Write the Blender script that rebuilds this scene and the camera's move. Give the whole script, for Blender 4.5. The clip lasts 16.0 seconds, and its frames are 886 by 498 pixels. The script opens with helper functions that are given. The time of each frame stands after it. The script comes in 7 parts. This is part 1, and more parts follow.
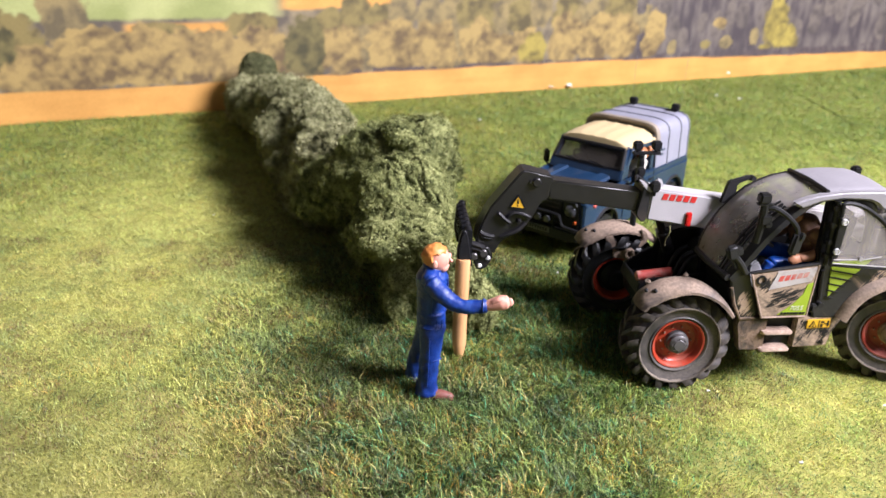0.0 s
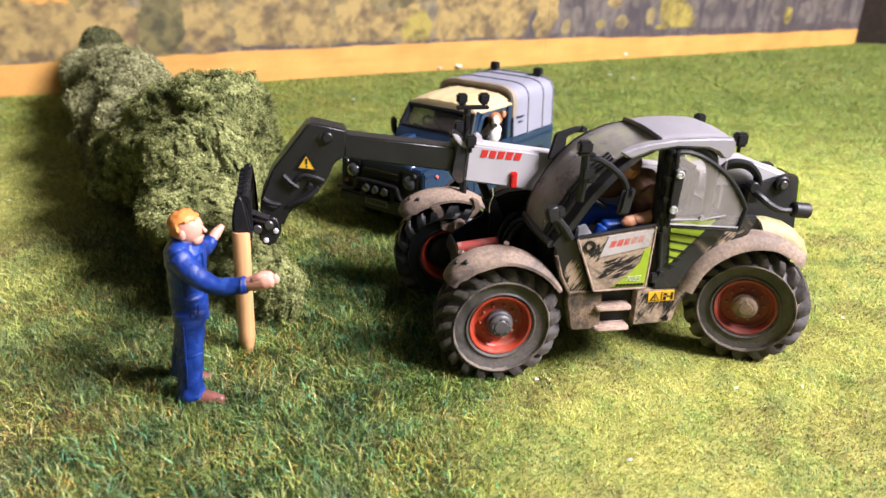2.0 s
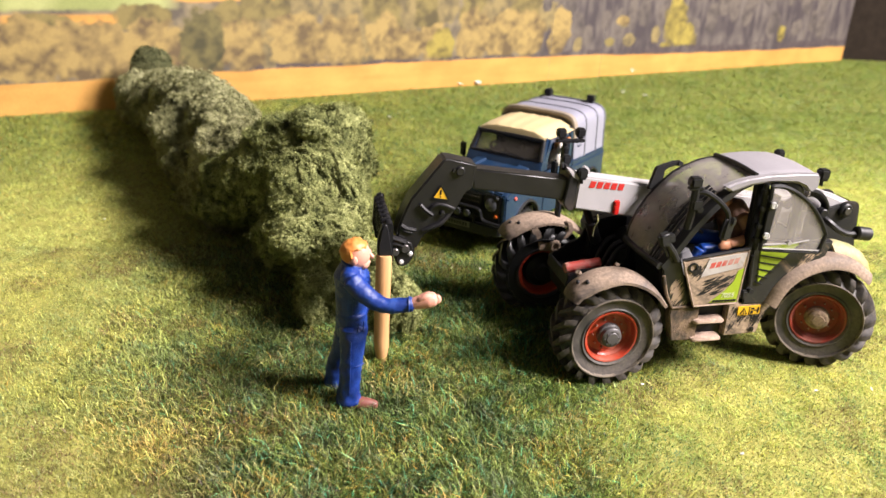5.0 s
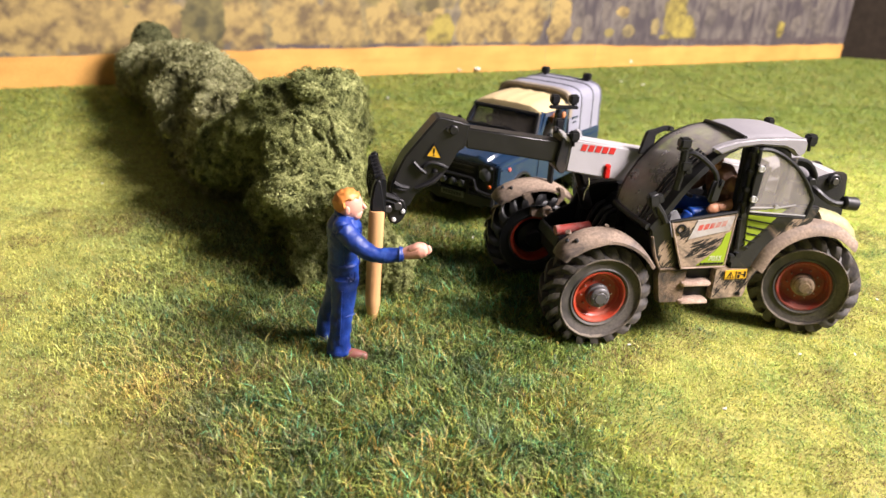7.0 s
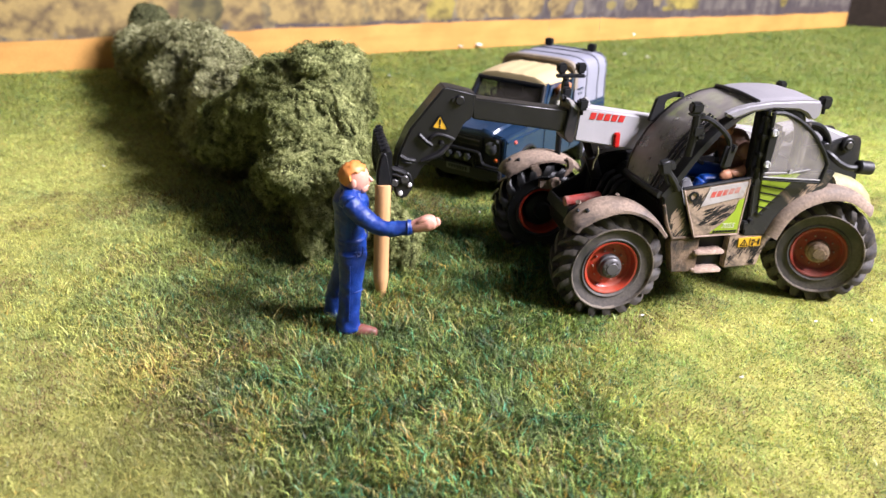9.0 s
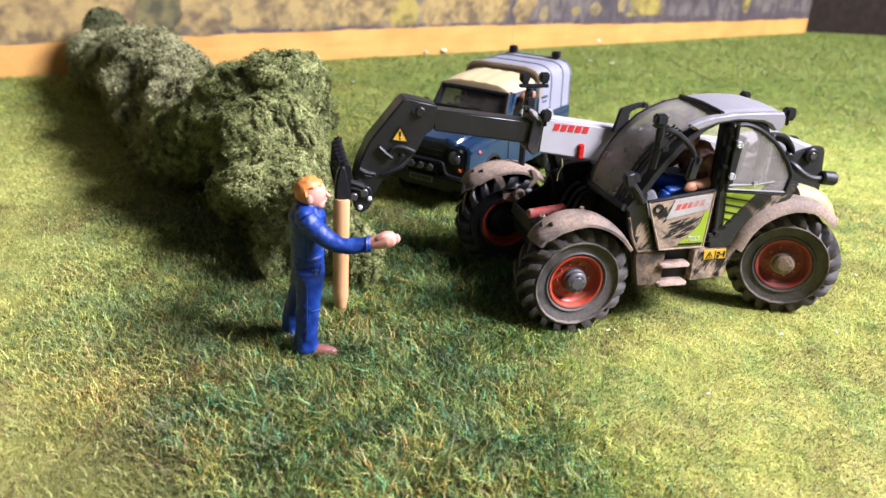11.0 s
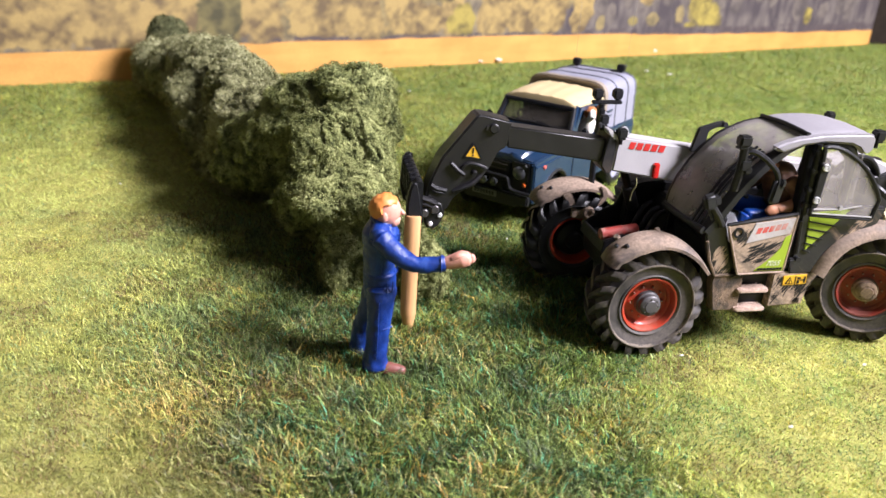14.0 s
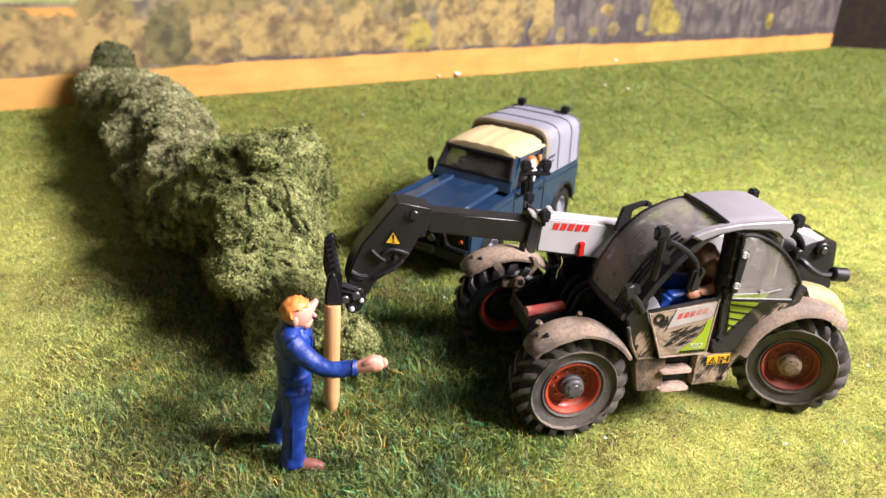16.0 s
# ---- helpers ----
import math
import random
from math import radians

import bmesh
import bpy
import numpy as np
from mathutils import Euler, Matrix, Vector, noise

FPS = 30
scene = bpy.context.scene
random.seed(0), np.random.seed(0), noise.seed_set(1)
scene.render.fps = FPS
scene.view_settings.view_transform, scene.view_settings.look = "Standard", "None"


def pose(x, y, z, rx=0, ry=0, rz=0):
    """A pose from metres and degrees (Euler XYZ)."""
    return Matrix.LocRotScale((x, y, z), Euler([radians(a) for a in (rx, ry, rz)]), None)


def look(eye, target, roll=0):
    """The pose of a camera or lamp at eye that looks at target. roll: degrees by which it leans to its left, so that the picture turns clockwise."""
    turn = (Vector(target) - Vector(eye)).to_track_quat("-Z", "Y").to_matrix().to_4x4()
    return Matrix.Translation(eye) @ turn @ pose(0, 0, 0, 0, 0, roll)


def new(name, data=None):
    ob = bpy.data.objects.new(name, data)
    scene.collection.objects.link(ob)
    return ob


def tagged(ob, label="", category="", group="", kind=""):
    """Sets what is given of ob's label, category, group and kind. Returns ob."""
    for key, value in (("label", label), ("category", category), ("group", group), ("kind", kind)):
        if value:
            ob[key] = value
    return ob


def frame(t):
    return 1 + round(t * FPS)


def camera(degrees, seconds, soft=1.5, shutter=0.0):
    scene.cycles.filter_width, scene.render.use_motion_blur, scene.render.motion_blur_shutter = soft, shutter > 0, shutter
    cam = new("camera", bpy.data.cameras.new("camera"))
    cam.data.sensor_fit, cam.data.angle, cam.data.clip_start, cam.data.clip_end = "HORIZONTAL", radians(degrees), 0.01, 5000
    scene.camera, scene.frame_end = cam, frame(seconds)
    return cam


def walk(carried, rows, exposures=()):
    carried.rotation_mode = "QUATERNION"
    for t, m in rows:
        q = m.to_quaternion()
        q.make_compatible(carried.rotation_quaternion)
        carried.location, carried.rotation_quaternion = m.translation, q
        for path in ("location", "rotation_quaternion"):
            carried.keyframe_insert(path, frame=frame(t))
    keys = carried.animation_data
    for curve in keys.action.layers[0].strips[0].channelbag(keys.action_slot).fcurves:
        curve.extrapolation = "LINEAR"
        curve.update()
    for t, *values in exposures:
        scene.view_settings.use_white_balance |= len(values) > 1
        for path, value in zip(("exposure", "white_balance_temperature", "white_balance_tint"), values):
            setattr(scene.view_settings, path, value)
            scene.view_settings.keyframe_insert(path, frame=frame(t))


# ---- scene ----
cam = camera(59.0, 16.0)
CM = 0.01
PATH = [
    (0, (0.332, 0.263, 17.916), (0.309, 2.107, 17.143), 1.6),
    (0.5, (1.045, 1.19, 16.688), (1.036, 3.029, 15.903), 1.4),
    (0.8, (1.848, 1.750, 16.507), (1.857, 3.591, 15.726), 1.2),
    (1, (2.807, 2.587, 16.206), (2.844, 4.43, 15.432), 1.4),
    (1.3, (5.246, 4.165, 15.813), (5.318, 6.013, 15.052), 1.5),
    (1.5, (6.076, 4.748, 15.431), (6.176, 6.594, 14.666), 1.7),
    (1.8, (6.406, 4.822, 15.069), (6.523, 6.668, 14.308), 1.7),
    (2, (5.998, 4.736, 14.885), (6.132, 6.579, 14.122), 1.9),
    (2.3, (5.140, 4.236, 15.244), (5.274, 6.082, 14.485), 2.0),
    (2.5, (4.303, 4.095, 15.49), (4.437, 5.941, 14.73), 1.9),
    (2.8, (3.118, 3.571, 15.844), (3.247, 5.418, 15.089), 1.9),
    (3, (2.547, 3.466, 16.035), (2.672, 5.314, 15.281), 1.8),
    (3.2, (1.835, 3.583, 16.465), (1.964, 5.431, 15.712), 1.7),
    (5.3, (-0.11, 2.032, 16.673), (0.104, 3.872, 15.919), 2.8),
    (5.5, (-0.11, 1.94, 16.539), (0.104, 3.78, 15.786), 2.8),
    (6, (-0.095, 1.611, 16.037), (0.115, 3.451, 15.283), 3.0),
    (6.5, (0.007, 1.374, 15.646), (0.218, 3.214, 14.89), 3.5),
    (7, (0.129, 1.178, 15.302), (0.344, 3.017, 14.547), 3.9),
    (7.5, (0.076, 1.135, 15.131), (0.289, 2.973, 14.372), 3.8),
    (8, (0.134, 1.264, 14.901), (0.343, 3.098, 14.13), 3.4),
    (8.5, (0.015, 1.413, 14.815), (0.219, 3.241, 14.029), 2.9),
    (9, (-0.014, 1.532, 14.799), (0.193, 3.354, 14.0), 2.6),
    (9.5, (0.043, 1.822, 14.534), (0.266, 3.638, 13.725), 2.3),
    (9.7, (0.189, 1.827, 14.671), (0.422, 3.642, 13.863), 2.2),
    (11.8, (0.38, 2.722, 14.935), (0.68, 4.541, 14.16), 3.5),
    (12, (0.366, 2.383, 14.942), (0.631, 4.208, 14.167), 3.4),
    (12.5, (-0.627, 1.332, 14.703), (-0.431, 3.165, 13.928), 3.7),
    (13, (-0.732, 1.336, 14.76), (-0.57, 3.173, 13.986), 3.8),
    (13.5, (-0.669, 1.902, 14.913), (-0.509, 3.739, 14.138), 3.5),
    (14, (-0.731, 3.182, 15.112), (-0.547, 5.014, 14.332), 3.2),
    (14.5, (-0.637, 3.791, 15.221), (-0.435, 5.615, 14.425), 2.9),
    (15, (-0.31, 3.779, 15.806), (-0.092, 5.598, 15.003), 2.8),
    (15.2, (-0.405, 3.817, 16.689), (-0.179, 5.635, 15.887), 2.8),
    (15.5, (-0.011, 3.742, 17.829), (0.216, 5.558, 17.023), 3.0),
    (15.8, (0.694, 4.681, 18.442), (0.936, 6.492, 17.628), 3.2),
    (16, (1.437, 4.88, 18.695), (1.674, 6.689, 17.874), 3.3),
]
walk(cam, [(t, look(Vector(eye) * CM, Vector(target) * CM, roll)) for t, eye, target, roll in PATH],
     [(0, -0.09, 5800, 15), (3, -0.06, 6200, 13), (5.5, 0, 6550, 12), (8.0, 0, 6400, 15), (9.5, 0, 5650, 15), (12, 0, 5600, 15), (14, 0, 5850, 15), (15.2, 0, 5700, 14), (16, -0.04, 6300, 14)])
# a phone held close: the far backdrop falls a little out of focus
cam.data.dof.use_dof = True
cam.data.dof.focus_distance = 0.305
cam.data.dof.aperture_fstop = 17.0

# ---------------------------------------------------------------- light
world = bpy.data.worlds.new("room_world")
scene.world = world
world.use_nodes = True
sky = world.node_tree.nodes.new("ShaderNodeTexSky")
sky.sky_type = "NISHITA"
sky.sun_disc = False
sky.sun_elevation, sky.sun_rotation = radians(40), radians(105)
world.node_tree.links.new(sky.outputs[0], world.node_tree.nodes["Background"].inputs[0])
world.node_tree.nodes["Background"].inputs[1].default_value = 0.06
scene.view_settings.exposure = 0.0


def window_light(name, eye, target, width, height, power, colour):
    data = bpy.data.lights.new(name, "AREA")
    data.shape, data.size, data.size_y = "RECTANGLE", width, height
    data.energy, data.color = power, colour
    ob = new(name, data)
    ob.matrix_world = look(eye, target)
    return ob


window_light("window_daylight", (1.4, -0.25, 1.31), (0.05, 0.35, 0.0), 0.78, 0.42, 163.0, (1.0, 0.915, 0.91))
# weak fill lamp added to lift the near sides, not a known window
window_light("south_fill_light", (0.8, -1.08, 1.0), (0.1, 0.35, 0.0), 0.75, 0.7, 0.35, (1.0, 0.93, 0.9))

# ---------------------------------------------------------------- tools (all shapes in millimetres)
MM = 0.001


def finish(bm, name, smooth=40):
    bmesh.ops.recalc_face_normals(bm, faces=bm.faces)
    bmesh.ops.scale(bm, vec=(MM, MM, MM), verts=bm.verts)
    me = bpy.data.meshes.new(name)
    bm.to_mesh(me)
    bm.free()
    if smooth:
        me.shade_smooth()
        me.set_sharp_from_angle(angle=radians(smooth))
    return me


def part(name, bm, material, parent, label="", smooth=40, at=None, kind=""):
    ob = new(name, finish(bm, name, smooth))
    for m in (material if isinstance(material, (list, tuple)) else [material]):
        ob.data.materials.append(m)
    ob.parent = parent
    if at is not None:
        ob.matrix_basis = at
    return tagged(ob, label=label, kind=kind)


def mmpose(x, y, z, rx=0, ry=0, rz=0):
    return pose(x * MM, y * MM, z * MM, rx, ry, rz)


def thing(name, label, category, at, group=""):
    ob = new(name)
    ob.empty_display_size = 0.01
    ob.matrix_basis = at
    return tagged(ob, label, category, group)


def BM():
    return bmesh.new()


def bevelled(bm, geom_faces, width, seg=2):
    edges = list({e for f in geom_faces for e in f.edges})
    bmesh.ops.bevel(bm, geom=edges, offset=width, segments=seg, affect="EDGES", clamp_overlap=True)


def box(bm, c, s, bevel=0.0, rot=None, seg=2, mi=0):
    m = Matrix.Translation(c) @ (rot.to_4x4() if rot else Matrix.Identity(4)) @ Matrix.Diagonal((*s, 1))
    r = bmesh.ops.create_cube(bm, size=1, matrix=m)
    faces = list({f for v in r["verts"] for f in v.link_faces})
    for f in faces:
        f.material_index = mi
    if bevel:
        bevelled(bm, faces, bevel, seg)
    return bm


def rot(rx=0, ry=0, rz=0):
    return Euler([radians(a) for a in (rx, ry, rz)]).to_matrix()


def prism(bm, pts, y0, y1, bevel=0.0, seg=2, axis="y", mi=0):
    """A polygon in XZ (axis y), YZ (axis x) or XY (axis z), drawn out between two places on the axis."""
    def place(a, b, w):
        return {"y": (a, w, b), "x": (w, a, b), "z": (a, b, w)}[axis]
    lo = [bm.verts.new(place(a, b, y0)) for a, b in pts]
    hi = [bm.verts.new(place(a, b, y1)) for a, b in pts]
    n = len(pts)
    faces = [bm.faces.new(lo), bm.faces.new(hi[::-1])]
    for i in range(n):
        faces.append(bm.faces.new((lo[i], hi[i], hi[(i + 1) % n], lo[(i + 1) % n])))
    for f in faces:
        f.material_index = mi
    bmesh.ops.recalc_face_normals(bm, faces=faces)
    if bevel:
        bevelled(bm, faces, bevel, seg)
    return bm


def smooth_line(pts, steps=6):
    """Catmull-Rom points through pts."""
    P = [Vector(p) for p in pts]
    out = []
    for i in range(len(P) - 1):
        a, b, c, d = P[max(i - 1, 0)], P[i], P[i + 1], P[min(i + 2, len(P) - 1)]
        for k in range(steps):
            t = k / steps
            out.append(0.5 * ((2 * b) + (c - a) * t + (2 * a - 5 * b + 4 * c - d) * t * t + (3 * b - a - 3 * c + d) * t ** 3))
    return out + [P[-1]]


def loft(bm, rings, closed=True, caps=True, mi=0):
    """Rings of points, joined one to the next."""
    R = [[bm.verts.new(p) for p in ring] for ring in rings]
    n = len(R[0])
    faces = []
    for a, b in zip(R, R[1:]):
        for i in range(n if closed else n - 1):
            j = (i + 1) % n
            faces.append(bm.faces.new((a[i], a[j], b[j], b[i])))
    if caps and closed:
        faces += [bm.faces.new(R[0][::-1]), bm.faces.new(R[-1])]
    for f in faces:
        f.material_index = mi
    return bm


def tube(bm, pts, r, seg=10, mi=0, smooth=0):
    """A round bar along pts; r is one radius or one per point."""
    P = smooth_line(pts, smooth) if smooth else [Vector(p) for p in pts]
    if isinstance(r, (list, tuple)):
        R = [r[min(int(i * (len(r) - 1) / max(len(P) - 1, 1) + 0.5), len(r) - 1)] if not smooth else
             float(np.interp(i / max(len(P) - 1, 1), np.linspace(0, 1, len(r)), r)) for i in range(len(P))]
    else:
        R = [r] * len(P)
    rings, up = [], None
    for i, p in enumerate(P):
        d = (P[min(i + 1, len(P) - 1)] - P[max(i - 1, 0)]).normalized()
        if up is None:
            up = d.orthogonal().normalized()
        up = (up - d * up.dot(d)).normalized()
        side = d.cross(up)
        rings.append([p + R[i] * (math.cos(a) * up + math.sin(a) * side) for a in (2 * math.pi * k / seg for k in range(seg))])
    return loft(bm, rings, mi=mi)


def cyl(bm, a, b, r, r2=None, seg=20, bevel=0.0, mi=0):
    a, b = Vector(a), Vector(b)
    r2 = r if r2 is None else r2
    d = (b - a).normalized()
    if bevel:
        return tube_r(bm, [a, a + d * bevel, b - d * bevel, b], [r - bevel, r, r2, r2 - bevel], seg, mi)
    return tube_r(bm, [a, b], [r, r2], seg, mi)


def tube_r(bm, P, R, seg, mi=0):
    d = (P[-1] - P[0]).normalized()
    up = d.orthogonal().normalized()
    side = d.cross(up)
    rings = [[p + r * (math.cos(t) * up + math.sin(t) * side) for t in (2 * math.pi * k / seg for k in range(seg))] for p, r in zip(P, R)]
    return loft(bm, rings, mi=mi)


def lathe(bm, profile, seg=48, axis="y", c=(0, 0, 0), mi=0, closed=False):
    """Turn (radius, along) points about an axis through c."""
    rings = []
    for r, w in profile:
        ring = []
        for k in range(seg):
            a = 2 * math.pi * k / seg
            u, v = r * math.cos(a), r * math.sin(a)
            ring.append(Vector(c) + Vector({"y": (u, w, v), "x": (w, u, v), "z": (u, v, w)}[axis]))
        rings.append(ring)
    if closed:
        rings.append(rings[0])
        R = [[bm.verts.new(p) for p in ring] for ring in rings[:-1]]
        R.append(R[0])
        for a, b in zip(R, R[1:]):
            for i in range(seg):
                j = (i + 1) % seg
                bm.faces.new((a[i], a[j], b[j], b[i])).material_index = mi
        return bm
    return loft(bm, rings, mi=mi)


def shell(bm, line, y0, y1, thick, crown=0.0, droop=0.0, cols=8, mi=0):
    """A bent sheet: an XZ line swept from y0 to y1, arched by crown across, its outer edge at y1 drooping."""
    L = [Vector((p[0], 0, p[1])) for p in line]
    top, low = [], []
    for i, p in enumerate(L):
        d = (L[min(i + 1, len(L) - 1)] - L[max(i - 1, 0)]).normalized()
        nrm = Vector((d.z, 0, -d.x))
        if nrm.z < 0 and abs(nrm.z) > 0.2:
            nrm.negate()
        rt, rl = [], []
        for k in range(cols + 1):
            t = k / cols
            h = crown * (1 - (2 * t - 1) ** 2) - droop * max(0.0, (t - 0.7) / 0.3) ** 2
            q = p + nrm * h + Vector((0, y0 + (y1 - y0) * t, 0))
            rt.append(q)
            rl.append(q - nrm * thick)
        top.append(rt)
        low.append(rl)
    rings = [a + b[::-1] for a, b in zip(top, low)]
    return loft(bm, rings, mi=mi)


def guard(bm, line, y0, y1, thick, drops, cols=14):
    """A mudguard: an XZ line swept from y0 to y1, both its edges rolled down by drops, given from the front to the back."""
    n = len(line)
    rings = []
    for i, p in enumerate(line):
        d = (line[min(i + 1, n - 1)] - line[max(i - 1, 0)]).normalized()
        up = Vector((-d.z, 0, d.x))
        up = up if up.z > 0 or (abs(up.z) < 0.3 and i < n / 2 and up.x > 0) else -up
        drop = float(np.interp(i / (n - 1), np.linspace(0, 1, len(drops)), drops))
        top, low = [], []
        for k in range(cols + 1):
            w = 2 * k / cols - 1
            q = p + Vector((0, y0 + (y1 - y0) * k / cols, 0)) - up * drop * abs(w) ** 2.6
            top.append(q)
            low.append(q - up * thick)
        rings.append(top + low[::-1])
    return loft(bm, rings)


def ball(bm, c, s, u=16, v=10, mi=0, rotm=None):
    m = Matrix.Translation(c) @ (rotm.to_4x4() if rotm else Matrix.Identity(4)) @ Matrix.Diagonal((*s, 1))
    r = bmesh.ops.create_uvsphere(bm, u_segments=u, v_segments=v, radius=1, matrix=m)
    for f in {f for w in r["verts"] for f in w.link_faces}:
        f.material_index = mi
    return bm

# ---------------------------------------------------------------- materials
def material(name):
    m = bpy.data.materials.new(name)
    m.use_nodes = True
    nt = m.node_tree
    return m, nt, nt.nodes["Principled BSDF"]


def node(nt, kind, **inputs):
    n = nt.nodes.new(kind)
    for k, v in inputs.items():
        key = k.replace("_", " ")
        n.inputs[key].default_value = v
    return n


def noise_tex(nt, scale, detail=4.0, rough=0.6, stretch=None, dist=0.0, turn=0.0):
    co = nt.nodes.new("ShaderNodeTexCoord")
    n = node(nt, "ShaderNodeTexNoise", Scale=scale, Detail=detail, Roughness=rough, Distortion=dist)
    if stretch:
        mp = nt.nodes.new("ShaderNodeMapping")
        mp.vector_type = "TEXTURE"
        mp.inputs["Scale"].default_value = tuple(1 / k for k in stretch)
        mp.inputs["Rotation"].default_value = (0, radians(turn), 0)
        nt.links.new(co.outputs["Object"], mp.inputs["Vector"])
        nt.links.new(mp.outputs[0], n.inputs["Vector"])
    else:
        nt.links.new(co.outputs["Object"], n.inputs["Vector"])
    return n.outputs["Fac"]


def ramp(nt, source, stops, interp="LINEAR"):
    r = nt.nodes.new("ShaderNodeValToRGB")
    r.color_ramp.interpolation = interp
    el = r.color_ramp.elements
    while len(el) < len(stops):
        el.new(0.5)
    for e, (p, c) in zip(el, stops):
        e.position = p
        e.color = (*c, 1) if isinstance(c, (tuple, list)) else (c, c, c, 1)
    nt.links.new(source, r.inputs[0])
    return r.outputs[0]


def mix(nt, fac, a, b, how="MIX"):
    n = nt.nodes.new("ShaderNodeMix")
    n.data_type, n.blend_type = "RGBA", how
    for sock, v in ((n.inputs[0], fac), (n.inputs[6], a), (n.inputs[7], b)):
        if isinstance(v, (int, float)):
            sock.default_value = v if sock.type == "VALUE" else (v, v, v, 1)
        elif isinstance(v, (tuple, list)):
            sock.default_value = (*v, 1)
        else:
            nt.links.new(v, sock)
    return n.outputs[2]


def maths(nt, op, a, b=0.0, clamp=False):
    n = nt.nodes.new("ShaderNodeMath")
    n.operation, n.use_clamp = op, clamp
    for sock, v in ((n.inputs[0], a), (n.inputs[1], b)):
        if isinstance(v, (int, float)):
            sock.default_value = v
        else:
            nt.links.new(v, sock)
    return n.outputs[0]


def bump(nt, bsdf, height, strength, distance):
    b = nt.nodes.new("ShaderNodeBump")
    b.inputs["Strength"].default_value, b.inputs["Distance"].default_value = strength, distance
    nt.links.new(height, b.inputs["Height"])
    nt.links.new(b.outputs[0], bsdf.inputs["Normal"])


def painted(name, colour, rough=0.45, vary=0.25, metal=0.0, mud=0.0, mud_scale=60.0, streak=None, coat=0.0, grain=0.15,
            mud_colour=(0.27, 0.19, 0.125), mud_at=0.5, spec=0.5, turn=0.0):
    """Moulded or painted plastic and diecast with dust, fine wear and, where asked, dried mud or other streaks brushed
    on.
    """
    m, nt, b = material(name)
    big = noise_tex(nt, 90.0, 5.0)
    fine = noise_tex(nt, 900.0, 4.0)
    lo, hi = tuple(c * (1 - vary) for c in colour), tuple(min(1, c * (1 + vary * 0.6)) for c in colour)
    col = ramp(nt, big, [(0.3, lo), (0.7, hi)])
    rgh = ramp(nt, fine, [(0.3, rough * 0.8), (0.75, min(1, rough * 1.25))])
    if mud:
        a = noise_tex(nt, mud_scale, 7.0, 0.65, streak, 0.4, turn)
        edge = ramp(nt, a, [(max(0.0, mud_at - 0.09), 0.0), (mud_at + 0.09, 1.0)])
        fac = maths(nt, "MULTIPLY", edge, mud)
        mcol = ramp(nt, fine, [(0.25, tuple(c * 0.6 for c in mud_colour)), (0.75, tuple(c * 1.35 for c in mud_colour))])
        col = mix(nt, fac, col, mcol)
        rgh = mix(nt, fac, rgh, 0.9)
    nt.links.new(col, b.inputs["Base Color"])
    nt.links.new(rgh, b.inputs["Roughness"])
    b.inputs["Metallic"].default_value = metal
    b.inputs["Coat Weight"].default_value = coat
    b.inputs["Specular IOR Level"].default_value = spec
    bump(nt, b, fine, grain, 0.0004)
    return m


def clear(name, tint, rough=0.05, alpha=0.3, ior=1.45):
    """Thin moulded clear plastic: partly see-through, glossy."""
    m, nt, b = material(name)
    b.inputs["Base Color"].default_value = (*tint, 1)
    b.inputs["IOR"].default_value = ior
    smear = noise_tex(nt, 120.0, 5.0)
    nt.links.new(ramp(nt, smear, [(0.3, rough), (0.8, rough + 0.25)]), b.inputs["Roughness"])
    nt.links.new(ramp(nt, smear, [(0.25, alpha * 0.7), (0.8, min(1.0, alpha * 1.35))]), b.inputs["Alpha"])
    return m


BLACK = painted("black_plastic", (0.009, 0.009, 0.0105), 0.45, 0.3, spec=0.35)
BLACK_DUSTY = painted("dusty_black_plastic", (0.016, 0.016, 0.017), 0.5, 0.3, mud=0.2, mud_scale=45, mud_at=0.62, spec=0.35)
GREY_DARK = painted("dark_grey_paint", (0.0105, 0.01, 0.011), 0.36, 0.3, mud=0.12, mud_scale=90, mud_at=0.62, mud_colour=(0.05, 0.045, 0.04), spec=0.5)
PANEL_DARK = painted("dark_panel_with_mud_smears", (0.017, 0.0165, 0.018), 0.45, 0.3, mud=0.85, mud_scale=110, streak=(0.25, 0.6, 1.6), mud_at=0.63, turn=-42, mud_colour=(0.22, 0.155, 0.1))
DOOR_MUD = painted("muddy_door_panel", (0.016, 0.015, 0.015), 0.5, 0.3, mud=1.0, mud_scale=120, streak=(0.2, 0.6, 1.8), mud_at=0.4, turn=-35, mud_colour=(0.3, 0.222, 0.15))
SILL_MUD = painted("mud_caked_sill", (0.045, 0.034, 0.025), 0.7, 0.3, mud=1.0, mud_scale=130, mud_at=0.47, mud_colour=(0.18, 0.122, 0.076), grain=0.9)
STEP_MUD = painted("mud_worn_step", (0.22, 0.16, 0.12), 0.6, 0.3, mud=0.9, mud_scale=110, mud_at=0.45, mud_colour=(0.42, 0.31, 0.24))
FENDER = painted("mud_sprayed_mudguard", (0.02, 0.017, 0.018), 0.5, 0.3, mud=0.95, mud_scale=42, streak=(0.5, 0.8, 1.2), mud_at=0.44, mud_colour=(0.245, 0.18, 0.13), turn=20)
WHITE = painted("off_white_paint", (0.4, 0.385, 0.39), 0.4, 0.06, mud=0.35, mud_scale=34, mud_at=0.68, mud_colour=(0.3, 0.27, 0.25))
